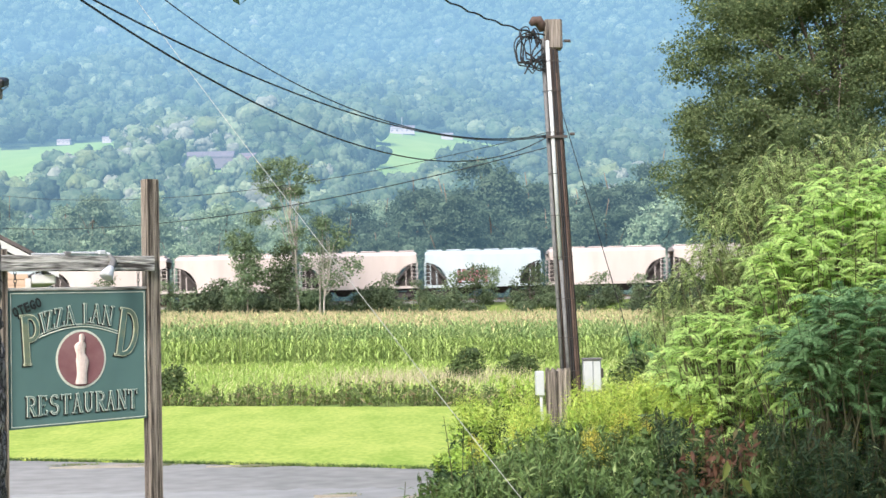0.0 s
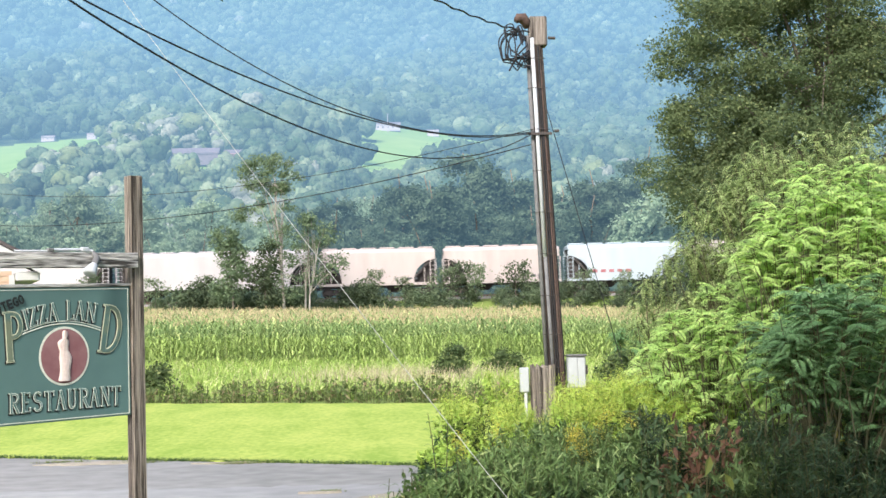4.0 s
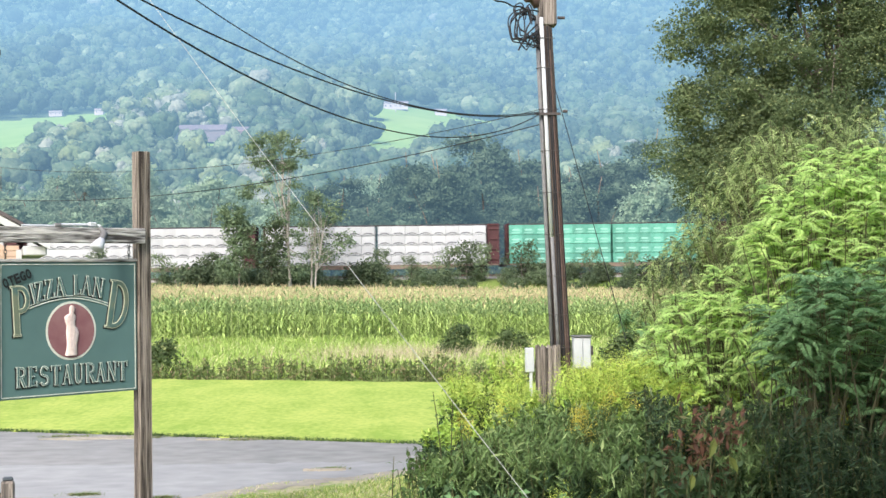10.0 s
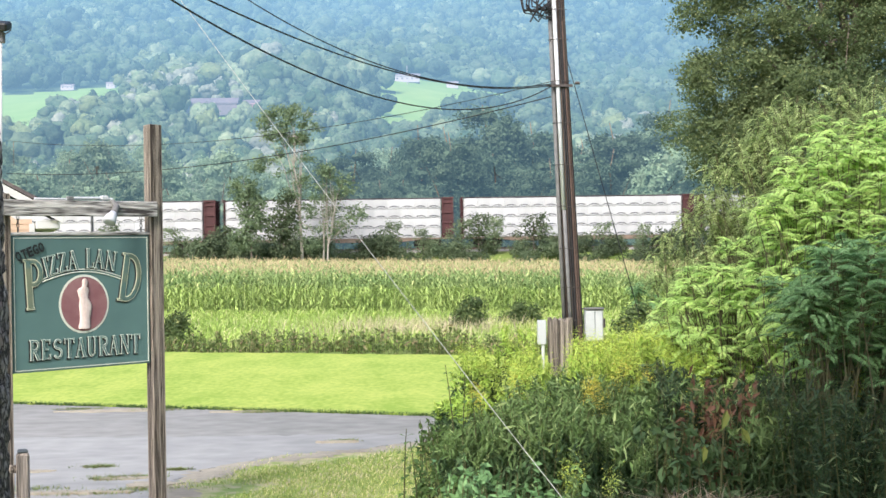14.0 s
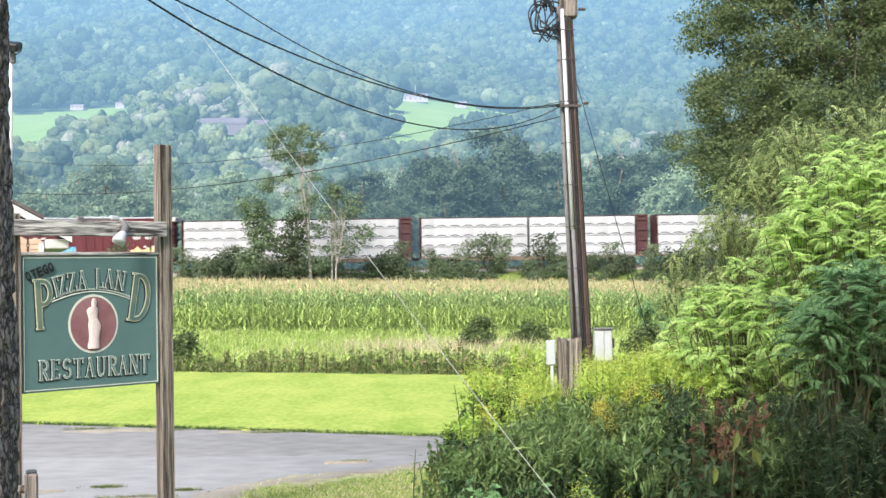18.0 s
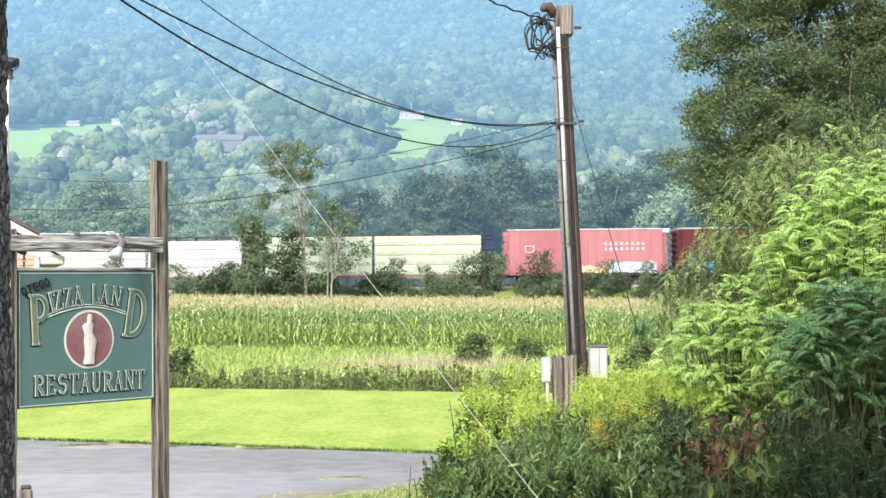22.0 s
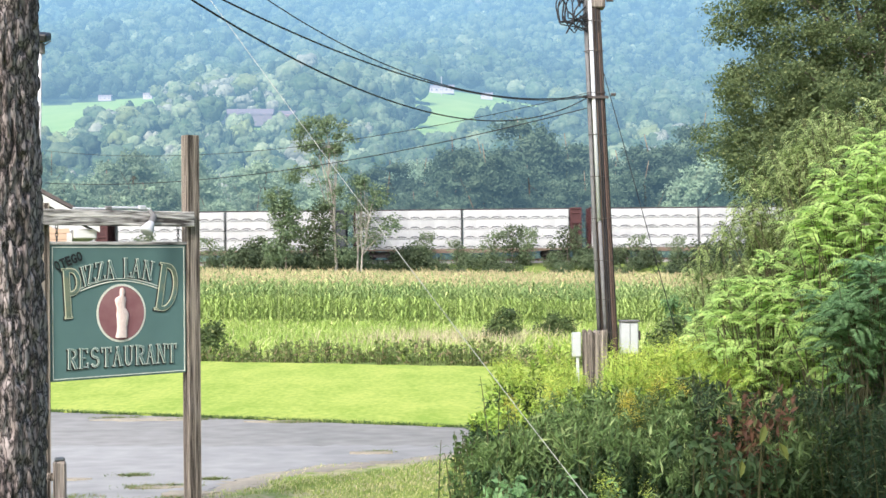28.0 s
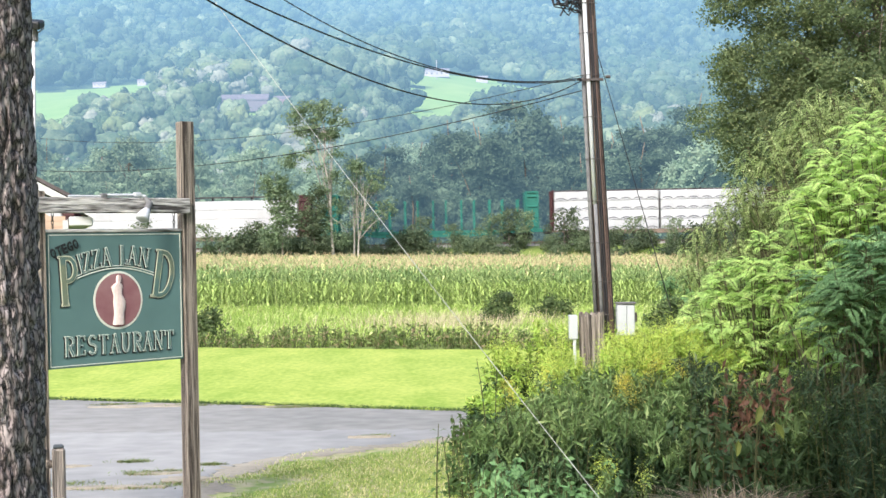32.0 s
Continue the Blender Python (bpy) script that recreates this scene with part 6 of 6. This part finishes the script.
def plants(name, label, roots, height, leaf_size, foliage, seed, leaves=34, plume=None, plume_n=0, droop=0.5, slim=4.5, lean_out=0.25, rough=0.16, young=None, since=0.72, edge=None):
    """A thicket: stems set with narrow leaves, feathery heads on top; above since, leaves take the colour young."""
    r = np.random.default_rng(seed)
    n = len(roots)
    h = height * r.uniform(0.72, 1.15, n) * (1 + rough * np.sin(roots[:, 0] * 2.3 + seed) * np.sin(roots[:, 1] * 1.7 + 2 * seed) + 0.1 * np.sin(roots[:, 0] * 5.1 + seed))
    if edge is not None:
        h = h * np.clip(0.42 + (roots[:, 0] - edge) * 0.75, 0.42, 1)
    w = r.uniform(0, 2 * math.pi, n)
    tip = roots + np.stack([np.cos(w) * h * lean_out * r.uniform(0, 1, n), np.sin(w) * h * lean_out * r.uniform(0, 1, n), h], 1)
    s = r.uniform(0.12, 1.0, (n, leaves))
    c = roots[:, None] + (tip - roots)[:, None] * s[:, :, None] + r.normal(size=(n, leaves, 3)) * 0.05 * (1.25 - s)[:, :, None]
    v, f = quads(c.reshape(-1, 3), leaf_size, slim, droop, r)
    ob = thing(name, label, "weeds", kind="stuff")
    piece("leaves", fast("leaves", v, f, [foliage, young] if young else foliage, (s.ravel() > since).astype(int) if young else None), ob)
    k = np.arange(n)
    d = np.array([0.006, 0, 0])
    sv = np.stack([roots - d, roots + d, tip + d * 0.4, tip - d * 0.4], 1).reshape(-1, 3)
    piece("stems", fast("stems", sv, (4 * k[:, None] + np.arange(4)), M["stem"]), ob)
    if plume:
        pick = (r.random(n) < plume_n) & (h > 0.8 * height)
        t = tip[pick]
        c = (t[:, None] + r.normal(size=(len(t), 240, 3)) * [0.045, 0.045, 0.075]).reshape(-1, 3)
        v, f = quads(c, 0.007, 2.6, 0.1, r)
        piece("plumes", fast("plumes", v, f, plume), ob)
    return ob


def scatter(n, x0, x1, y0, y1, r, keep=None):
    p = np.stack([r.uniform(x0, x1, n), r.uniform(y0, y1, n)], 1)
    if keep is not None:
        p = p[keep(p[:, 0], p[:, 1])]
    return np.column_stack([p, land(p[:, 0], p[:, 1])])


r = np.random.default_rng(9)


def clumped(p, k, r):
    """Draws roots together into k clumps."""
    c = p[r.choice(len(p), k, replace=False)]
    near = c[np.argmin(((p[:, None, :2] - c[None, :, :2]) ** 2).sum(2), 1)]
    return near + (p - near) * 0.55


def thicket(x, y):
    """Ground covered by the weed thicket: its near edge runs slantwise beside the lot."""
    return (x > 0.3 + (y - 13.6) * 0.02 + 0.22 * np.sin(y * 1.9)) & (x < 6.5)


def before_pole(x, y):
    return (x / y > 0.098) & (x / y < 0.132)


c = clumped(scatter(1500, 0.3, 6, 13.6, 16.6, r, thicket), 120, r)
low = before_pole(c[:, 0], c[:, 1])
# lower leaves carry painted shade, tops keep a lighter colour
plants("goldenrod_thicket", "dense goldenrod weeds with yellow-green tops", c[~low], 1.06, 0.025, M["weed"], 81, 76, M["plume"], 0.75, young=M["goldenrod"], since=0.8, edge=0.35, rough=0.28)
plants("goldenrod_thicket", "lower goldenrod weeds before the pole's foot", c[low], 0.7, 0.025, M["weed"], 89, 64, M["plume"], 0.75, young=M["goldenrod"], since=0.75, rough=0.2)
plants("goldenrod_front", "leafy dark weeds at the thicket's near side", clumped(scatter(1500, -0.35, 5, 11.0, 13.8, r, lambda x, y: (x > 0.3 + 0.35 * np.sin(y * 2.3) * 0.5) & ~((x / y > 0.19) & (x / y < 0.262) & (y < 12.2))), 110, r), 0.86, 0.022, M["weed"], 82, 84, slim=5.5, droop=0.9, young=M["light_weed"], since=0.74, edge=0.2)
for x, y, n, w in ((1.05, 13.4, 7, 0.16), (1.75, 12.6, 9, 0.14), (2.15, 13.3, 4, 0.14), (2.45, 12.0, 5, 0.1), (1.4, 10.4, 6, 0.12), (4.1, 11.2, 3, 0.08)):
    c = np.column_stack([x + r.normal(size=n) * w, y + r.normal(size=n) * w, np.zeros(n)])
    c[:, 2] = land(c[:, 0], c[:, 1])
    plants("flowering_goldenrod", "goldenrod clump with golden yellow flower plumes", c, 0.5 if y < 11 else 1.0, 0.02, M["light_weed"], 200 + n, 60, M["gold_plume"] if y > 11 else M["plume"], 0.8, rough=0.1, lean_out=0.3)
plants("weed_fringe", "low broadleaf weeds beside the pavement", scatter(90, 0.05, 0.6, 11.4, 15.0, r), 0.34, 0.032, M["broad"], 83, 16, slim=2.4)
plants("dark_undergrowth", "undergrowth below the sumacs with leaves darkened for shade", clumped(scatter(1500, 2.4, 7, 10.0, 14, r, lambda x, y: (x > 3.15) | (y > 11.7)), 120, r), 1.0, 0.018, M["shade_undergrowth"], 84, 62, slim=6)
plants("broadleaf_weeds", "low fresh green broadleaf weeds at the thicket's foot", scatter(80, 0.25, 1.4, 10.4, 11.4, r), 0.52, 0.042, M["fresh"], 88, 14, slim=2.2, droop=0.4)
plants("knotweed_clump", "broad-leaved weeds in the thicket", scatter(26, 2.1, 2.9, 10.9, 11.5, r), 0.85, 0.062, M["knotweed"], 85, 14, slim=2.0, droop=0.7)
plants("reddened_clump", "weeds with reddened broad leaves", scatter(15, 2.55, 3.2, 11.35, 12.05, r), 1.18, 0.04, M["red_leaf"], 86, 36, slim=2.8, droop=0.8)
yellow = thing("yellowing_plant", "broad-leaved plant with three drooping yellow leaves", "plant", (2.6, 10.55, 0.0))
part("stem", Geo().tube([(0, 0.1, -0.05), (0.02, 0.05, 0.6), (0.05, 0.02, 1.12)], [0.012, 0.009, 0.004], 6), M["stem"], yellow)
for x, z, w, tilt in ((-0.02, 1.0, 0.13, 20), (0.14, 0.86, 0.12, -25), (-0.2, 0.72, 0.11, 10)):
    g = Geo()
    g.add([(0, 0, 0.5 * w), (0.27 * w, -0.02, 0.12 * w), (0.2 * w, -0.03, -0.4 * w), (0, -0.02, -0.85 * w), (-0.2 * w, -0.03, -0.4 * w), (-0.27 * w, -0.02, 0.12 * w), (0, 0.012, -0.1 * w)],
          [(6, 0, 1), (6, 1, 2), (6, 2, 3), (6, 3, 4), (6, 4, 5), (6, 5, 0)])
    lf = part("leaf", g, M["yellow_leaf"], yellow, "drooping yellow leaf")
    lf.matrix_basis = pose(x, -0.22, z, 0, tilt, 10)


def leafy_stalk(x, y, h, lean_x, pairs, seed):
    """A single upright weed with long drooping leaves in pairs."""
    r = np.random.default_rng(seed)
    ob = thing("leafy_stalk", "single upright weed stalk with long narrow leaves", "weed", (x, y, -0.03), "leafy weed stalks")
    spine = [(lean_x * s * s, 0, h * s) for s in np.linspace(0, 1, 6)]
    part("stem", Geo().tube(spine, [0.008, 0.008, 0.007, 0.006, 0.005, 0.003], 6), M["stem"], ob)
    for k in range(pairs):
        s = 0.2 + 0.78 * (k + r.uniform(0, 0.4)) / pairs
        z, x0 = h * s, lean_x * s * s
        for sg in (-1, 1):
            w = (1.35 if k % 2 else 0.1) + r.normal() * 0.3 + (0 if sg > 0 else math.pi)
            ln = 0.15 * (1.15 - 0.6 * s) * r.uniform(0.8, 1.15)
            d, e = Vector((math.cos(w), math.sin(w), 0)), Vector((-math.sin(w), math.cos(w), 0)) * ln * 0.17
            a = Vector((x0, 0, z))
            m, t = a + d * ln * 0.5 + Vector((0, 0, ln * 0.28)), a + d * ln + Vector((0, 0, ln * 0.05))
            part("leaf", Geo().add([a, m + e - Vector((0, 0, 0.004)), m, m - e - Vector((0, 0, 0.004)), t], [(0, 1, 2), (0, 2, 3), (1, 4, 2), (2, 4, 3)]), M["broad"], ob)


leafy_stalk(-0.1, 11.2, 0.86, 0.03, 9, 1)
leafy_stalk(0.02, 11.5, 0.7, -0.06, 8, 2)
leafy_stalk(0.42, 12.6, 1.3, -0.1, 12, 3)
leafy_stalk(0.5, 12.9, 1.2, 0.03, 11, 4)
leafy_stalk(0.62, 12.2, 1.05, -0.05, 10, 5)
c = scatter(1500, 1.95, 2.6, 9.5, 10.2, r)
v, f = blades(c, 0.5, 0.008, 1.5, r, 2.4)
setting("dry_grass", fast("dry_grass", v, f, M["tangle"]), "tangled dry brown grass at the thicket's foot", "grass", "stuff")

# ---- grasses ----
def near_strip(x, y):
    gap = x - np.interp(y, EDGE_Y, EDGE_X)
    patch = np.sin(x * 3.1 + 1.7 * np.sin(y * 2.3)) + np.sin(y * 4.3 + 2.0 * np.sin(x * 1.9))
    return (gap > 0.05) & (patch + 2.0 * gap > r.normal(1.2, 0.7, len(x)))


c = scatter(70000, -2.8, 1.4, 9.6, 16.0, r, near_strip)
c[:, 2] = 0.01
v, f = blades(c, 0.042, 0.007, 1.1, r)
setting("near_grass", fast("near_grass", v, f, M["grass"]), "short patchy grass strip beside the asphalt", "grass", "stuff")
# dark blades stand for the shadow line below the lawn's raised edge
edge_x = r.uniform(-14, 1.0, 5200)
edge_y = np.interp(edge_x, [-40, -6.4, 0.3, 1.2], [34.1, 20.5, 18.15, 17.7]) - 0.03 + r.normal(size=5200) * 0.035
v, f = blades(np.column_stack([edge_x, edge_y, np.zeros(5200)]), 0.06, 0.012, 0.9, r)
setting("edge_grass", fast("edge_grass", v, f, M["broad"]), "ragged grass darkened for the shadow line along the lawn's edge", "grass", "stuff")
tufts = []
for x, y, w, d in ((-3.6, 14.3, 0.1, 0.03), (-3.05, 13.62, 0.2, 0.035), (-3.3, 13.5, 0.12, 0.03), (-4.0, 13.0, 0.2, 0.05), (-3.3, 12.72, 0.28, 0.04), (-2.75, 12.9, 0.2, 0.04), (-0.9, 15.85, 0.1, 0.03),
                   (-2.65, 14.0, 0.08, 0.02), (-3.9, 19.3, 0.2, 0.03), (-2.3, 18.85, 0.2, 0.03), (-5.2, 19.6, 0.2, 0.03)):
    tufts.append(np.column_stack([x + r.normal(size=260) * w, y + r.normal(size=260) * d * 1.3, np.full(260, 0.01)]))
v, f = blades(np.concatenate(tufts), 0.032, 0.009, 1.7, r)
setting("crack_grass", fast("crack_grass", v, f, M["ditch"]), "small grass tufts growing in the asphalt cracks", "grass", "stuff")


def beyond_lawn(x, y):
    return y > np.interp(x, [-40, -6, 9, 20], [42, 30.3, 25.5, 24.0])


ditch = scatter(9000, -20, 12, 24, 36, r, lambda x, y: beyond_lawn(x, y) & (y < np.interp(x, [-40, -6, 9, 20], [42, 30.3, 25.5, 24.0]) + 2.2))
plants("ditch_weeds", "dark leafy weeds along the far lawn edge", ditch, 0.42, 0.04, M["ditch"], 91, 12, slim=3.6, rough=0.42)
c = scatter(66000, -30, 24, 26, 62, r, lambda x, y: beyond_lawn(x, y - 1.5))
v, f = blades(c, 0.4, 0.035, 0.9, r)
setting("meadow_grass", fast("meadow_grass", v, f, M["tall_grass"]), "tall light green grass before the corn", "grass", "stuff")
c = scatter(14000, -34, 28, 57, 62.6, r)
v, f = blades(c, 0.5, 0.04, 0.9, r)
setting("field_edge_grass", fast("field_edge_grass", v, f, M["tall_grass"]), "tall bright grass against the corn", "grass", "stuff")
p = np.column_stack([r.normal(0.3, 2.0, 2200), r.normal(42, 3.5, 2200)])
p = p[beyond_lawn(p[:, 0], p[:, 1] - 3)]
c = np.column_stack([p, land(p[:, 0], p[:, 1])])
v, f = blades(c, 0.62, 0.014, 0.6, r)
setting("straw_grass", fast("straw_grass", v, f, M["dry"]), "pale straw-coloured seed grass in the meadow", "grass", "stuff")
for x, y, s, label in ((2.0, 43, 0.78, "dark rounded bush standing in the meadow"), (-6.3, 33.2, 0.6, "dark bush at the far lawn edge"), (3.9, 47, 0.6, "low bush standing in the meadow"),
                       (5.2, 40, 0.45, "low bush standing in the meadow"), (5.7, 32, 0.6, "low bush standing in the meadow"), (4.4, 46.5, 0.5, "low bush standing in the meadow")):
    tree("bush", label, "bush", [(0, 0, 0.75 * s, 0.75 * s, 0.7 * s, 0.8 * s), (0.15 * s, 0, 1.45 * s, 0.5 * s, 0.45 * s, 0.4 * s), (-0.5 * s, 0, 0.6 * s, 0.5 * s, 0.5 * s, 0.6 * s)], 1, 0, 2600, 0.06, M["dark_leaf"], M["limb"], int(x * 7 + 90), 20, 0.1, core=0.6,
         place=(x, y, float(land(x, y)) - 0.05))

# ---- corn ----
r = np.random.default_rng(10)


def corn(rows, spacing, leaves, cut, half):
    """Corn in rows: leaf and stalk faces with their material numbers (1: lower leaves), and tassel faces."""
    vs, fs, ts, tf, idx = [], [], [], [], []
    for y in rows:
        w = half(y)
        n = int(2 * w / spacing)
        x = np.linspace(-w, w, n) + r.normal(size=n) * 0.05
        yy = y + r.normal(size=n) * 0.06
        z = land(x, yy)
        h = r.normal(2.33, 0.15, n)
        base = np.column_stack([x, yy, z])
        lo = np.repeat(base, leaves, 0)
        s = (cut + (0.95 - cut) * (np.tile(np.arange(leaves), n) + r.uniform(0, 0.8, n * leaves)) / leaves)
        lo[:, 2] += np.repeat(h, leaves) * s
        a = np.repeat(r.uniform(0, math.pi, n), leaves) + np.tile(np.arange(leaves) % 2 * math.pi, n) + r.normal(size=n * leaves) * 0.4
        d = np.stack([np.cos(a), np.sin(a), np.zeros(len(a))], 1)
        ln = (0.64 * (1 - 0.45 * np.abs(s - 0.5)) * r.uniform(0.7, 1.2, len(a)))[:, None]
        sd = np.stack([-np.sin(a), np.cos(a), np.zeros(len(a))], 1) * 0.036
        up = np.array([0, 0, 1.0])
        m, t = lo + d * ln * 0.42 + up * ln * 0.38, lo + d * ln * 0.95 + up * ln * r.uniform(-0.25, 0.25, len(a))[:, None]
        v = np.stack([lo, m + sd, t, m - sd], 1).reshape(-1, 3)
        vs.append(v), fs.append(np.arange(len(v)).reshape(-1, 4)), idx.append((s < 0.6).astype(int))
        st = np.array([0.007, 0, 0])
        top = base + up * (h * 0.97)[:, None]
        v = np.stack([base + up * (h * cut)[:, None] - st, base + up * (h * cut)[:, None] + st, top + st * 0.5, top - st * 0.5], 1).reshape(-1, 3)
        vs.append(v), fs.append(np.arange(len(v)).reshape(-1, 4)), idx.append(np.zeros(n, int))
        k = 3
        top = top[r.random(n) < 0.62]
        n = len(top)
        tb = np.repeat(top, k, 0)
        a = r.uniform(0, 2 * math.pi, n * k)
        d = np.stack([np.cos(a) * 0.5, np.sin(a) * 0.5, np.ones(n * k)], 1) * 0.26 * r.uniform(0.6, 1.2, (n * k, 1))
        v = np.stack([tb - st * 2, tb + st * 2, tb + d + st * 0.5, tb + d - st * 0.5], 1).reshape(-1, 3)
        ts.append(v), tf.append(np.arange(len(v)).reshape(-1, 4))
    return merge(zip(vs, fs)), np.concatenate(idx), merge(zip(ts, tf))


def spread(y):
    return 30 + 0.1 * (y - 64)


front, fidx, ftas = corn(np.arange(62.0, 72, 0.76), 0.18, 13, 0.05, spread)
rear, ridx, rtas = corn(np.arange(72, 110.5, 0.95), 0.24, 6, 0.5, spread)
field = thing("corn_field", "tall green corn with tan tassels in rows", "corn", kind="stuff")
piece("leaves", fast("corn_leaves", *front, [M["corn"], M["corn_low"]], fidx), field)
piece("leaves", fast("corn_leaves", *rear, M["corn"]), field)
piece("tassels", fast("tassels", *merge([ftas, rtas]), M["tassel"]), field, "tan corn tassels")

# ---- the wooded hillside ----
def grove(y0, y1, gap, wider, r):
    """Places of trees, wider apart with distance."""
    pts = []
    y = y0
    while y < y1:
        step = gap + wider * (y - y0)
        w = 0.42 * y + 10
        n = int(2 * w / step)
        x = np.linspace(-w, w, n) + r.normal(size=n) * step * 0.38
        yy = y + r.normal(size=n) * step * 0.42
        pts.append(np.column_stack([x, yy]))
        y += step * 0.95
    p = np.concatenate(pts)
    return p[~clearing(p[:, 0], p[:, 1])]


def woods(p, low, high, wide, count, leaves, size, seed):
    """Crowns for a stretch of hillside: a main mass, smaller rounded lobes over it and loose leaf clumps; faces and the tone of each."""
    r = np.random.default_rng(seed)
    n = len(p)
    x, y = p[:, 0], p[:, 1]
    side = x / y
    ht = r.uniform(low, high, n) * np.where(r.random(n) < 0.12, 1.3, 1.0)
    # lighter and darker stands of wood; the dark bands double as gully shade
    stand = np.array([noise.noise((a / 75, b / 190, 3.0)) + 0.7 * noise.noise((a / 30 + 40, b / 80, 7.0)) for a, b in p]) + r.normal(size=n) * 0.33
    stand = np.where(y > 860, stand * 0.72 - 0.08, stand)
    tone = np.select([stand < -0.42, stand < -0.14, stand < 0.32, stand < 0.54, stand < 0.72], [2, 5, 0, 1, 3], 4)
    scrubby = (side < -0.135) & (side > -0.235) & (y > 640) & (y < 850)
    tone = np.where(scrubby & (r.random(n) < 0.7), r.choice([1, 3, 4], n), tone)
    tone = np.where((y < 560) & (side < -0.05) & (r.random(n) < 0.3), r.choice([1, 3, 4], n), tone)
    tone = np.where((y < 640) & (side > -0.05) & (r.random(n) < 0.55), r.choice([0, 5, 5], n), tone)
    tone = np.where((side > -0.1) & (y > 650) & np.isin(tone, (1, 3, 4)) & (r.random(n) < 0.65), 0, tone)
    ht = np.where(scrubby, ht * 0.75, ht)
    spire = ((tone == 2) & (r.random(n) < 0.4)) | (r.random(n) < 0.03)
    w = wide * r.uniform(0.75, 1.25, n) * np.where(spire, 0.5, 1.0)
    base = np.column_stack([p, land(x, y)])
    mid = base + np.column_stack([np.zeros((n, 2)), ht * 0.55])
    half = np.column_stack([ht * w, ht * w, ht * 0.45])
    main = puffs(mid, half * 0.82, r, 0.13, 1)
    d = r.normal(size=(n, count, 3))
    d[:, :, 2] = np.abs(d[:, :, 2]) * 0.9 - 0.25
    d[:, :, 1] -= 0.55
    d /= np.linalg.norm(d, axis=2)[:, :, None]
    c = (mid[:, None] + d * half[:, None] * 0.66).reshape(-1, 3)
    lobe = puffs(c, np.repeat(half, count, 0) * r.uniform(0.24, 0.46, (n * count, 1)), r, 0.14, 1 if count > 3 else 2)
    d = r.normal(size=(n, leaves, 3))
    d[:, :, 2] = np.abs(d[:, :, 2]) - 0.2
    d /= np.linalg.norm(d, axis=2)[:, :, None]
    c = (mid[:, None] + d * half[:, None] * r.uniform(0.86, 1.08, (n, leaves, 1))).reshape(-1, 3)
    inner = merge([main, lobe])
    tones = np.concatenate([np.repeat(tone, len(main[1]) // n), np.repeat(tone, len(lobe[1]) // n)])
    return (*inner, tones), (*quads(c, size, 1.3, 0.3, r, 0.3, 0.1, d.reshape(-1, 3)), np.repeat(tone, leaves))


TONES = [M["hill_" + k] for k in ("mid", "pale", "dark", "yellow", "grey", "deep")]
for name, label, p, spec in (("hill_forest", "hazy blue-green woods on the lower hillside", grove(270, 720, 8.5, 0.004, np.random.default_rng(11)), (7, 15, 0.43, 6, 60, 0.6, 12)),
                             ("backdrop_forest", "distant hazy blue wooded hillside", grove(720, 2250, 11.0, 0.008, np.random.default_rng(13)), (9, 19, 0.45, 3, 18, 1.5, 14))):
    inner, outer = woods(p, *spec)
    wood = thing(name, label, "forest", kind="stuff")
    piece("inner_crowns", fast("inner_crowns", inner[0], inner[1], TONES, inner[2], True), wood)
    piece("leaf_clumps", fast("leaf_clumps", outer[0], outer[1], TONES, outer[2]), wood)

# houses among the trees
def cottage(name, label, x, y, w, d, h, wall, roof, windows=4):
    z = float(land(x, y))
    ob = thing(name, label, "house", (x, y, z))
    part("wall", Geo().box(0, 0, h / 2, w, d, h + 1.0), wall, ob)
    g = Geo().prism([(-d / 2 - 0.4, h - 0.2), (0, h + d * 0.3), (d / 2 + 0.4, h - 0.2)], -w / 2 - 0.4, w / 2 + 0.4)
    g.v = [(b, a, c) for a, b, c in g.v]
    part("roof", g, roof, ob)
    pane = Geo().box(0, 0, 0, w * 0.07, 0.1, h * 0.28).mesh("window", M["hill_roof"])
    for k in range(windows):
        piece("window", pane, ob, "", (-w / 2 + (k + 0.5) * w / windows, -d / 2 - 0.05, h * 0.55))


cottage("farmhouse", "white farmhouse in a hillside clearing", -2, 858, 17, 7, 3.8, M["hill_white"], M["hill_roof"], 5)
cottage("shed", "small white shed in a hillside clearing", 29, 862, 8.0, 5, 3.2, M["hill_white"], M["hill_roof"], 2)
cottage("farmhouse", "pale hillside house above a field", -207, 872, 6, 5, 3, M["hill_white"], M["hill_roof"], 2)
cottage("farmhouse", "pale hillside house above a field", -240, 884, 9, 5, 2.6, M["hill_white"], M["hill_roof"], 3)
cottage("barn", "long grey-roofed barn among hillside trees", -101, 650, 24, 12, 5.5, M["hill_roof"], M["hill_roof"], 3)
cottage("barn", "reddish barn among hillside trees", -81, 645, 9, 10, 6.5, M["hill_red"], M["hill_roof"], 2)
cottage("shed", "white-gabled shed beside the barn", -117, 652, 7, 8, 5, M["hill_white"], M["hill_roof"], 1)
for x, y, h in ((-2, 838, 13), (-98, 628, 10)):
    mast = thing("power_pole", "thin pale power pole on the hillside", "utility pole", (x, y, float(land(x, y))))
    part("shaft", Geo().tube([(0, 0, -0.5), (0, 0, h)], [0.28, 0.2], 8), M["hill_white"], mast)
    part("crossarm", Geo().box(0, 0, h - 0.6, 2.2, 0.16, 0.16), M["hill_roof"], mast)


def motions():
    """The train rolls by to the right at about sixteen metres a second."""
    for car, centre in CARS:
        walk(car, [(t, pose(centre + 15.677 * t + 0.00774 * t * t, TRACK, RAIL)) for t in range(0, 33, 2)])


motions()
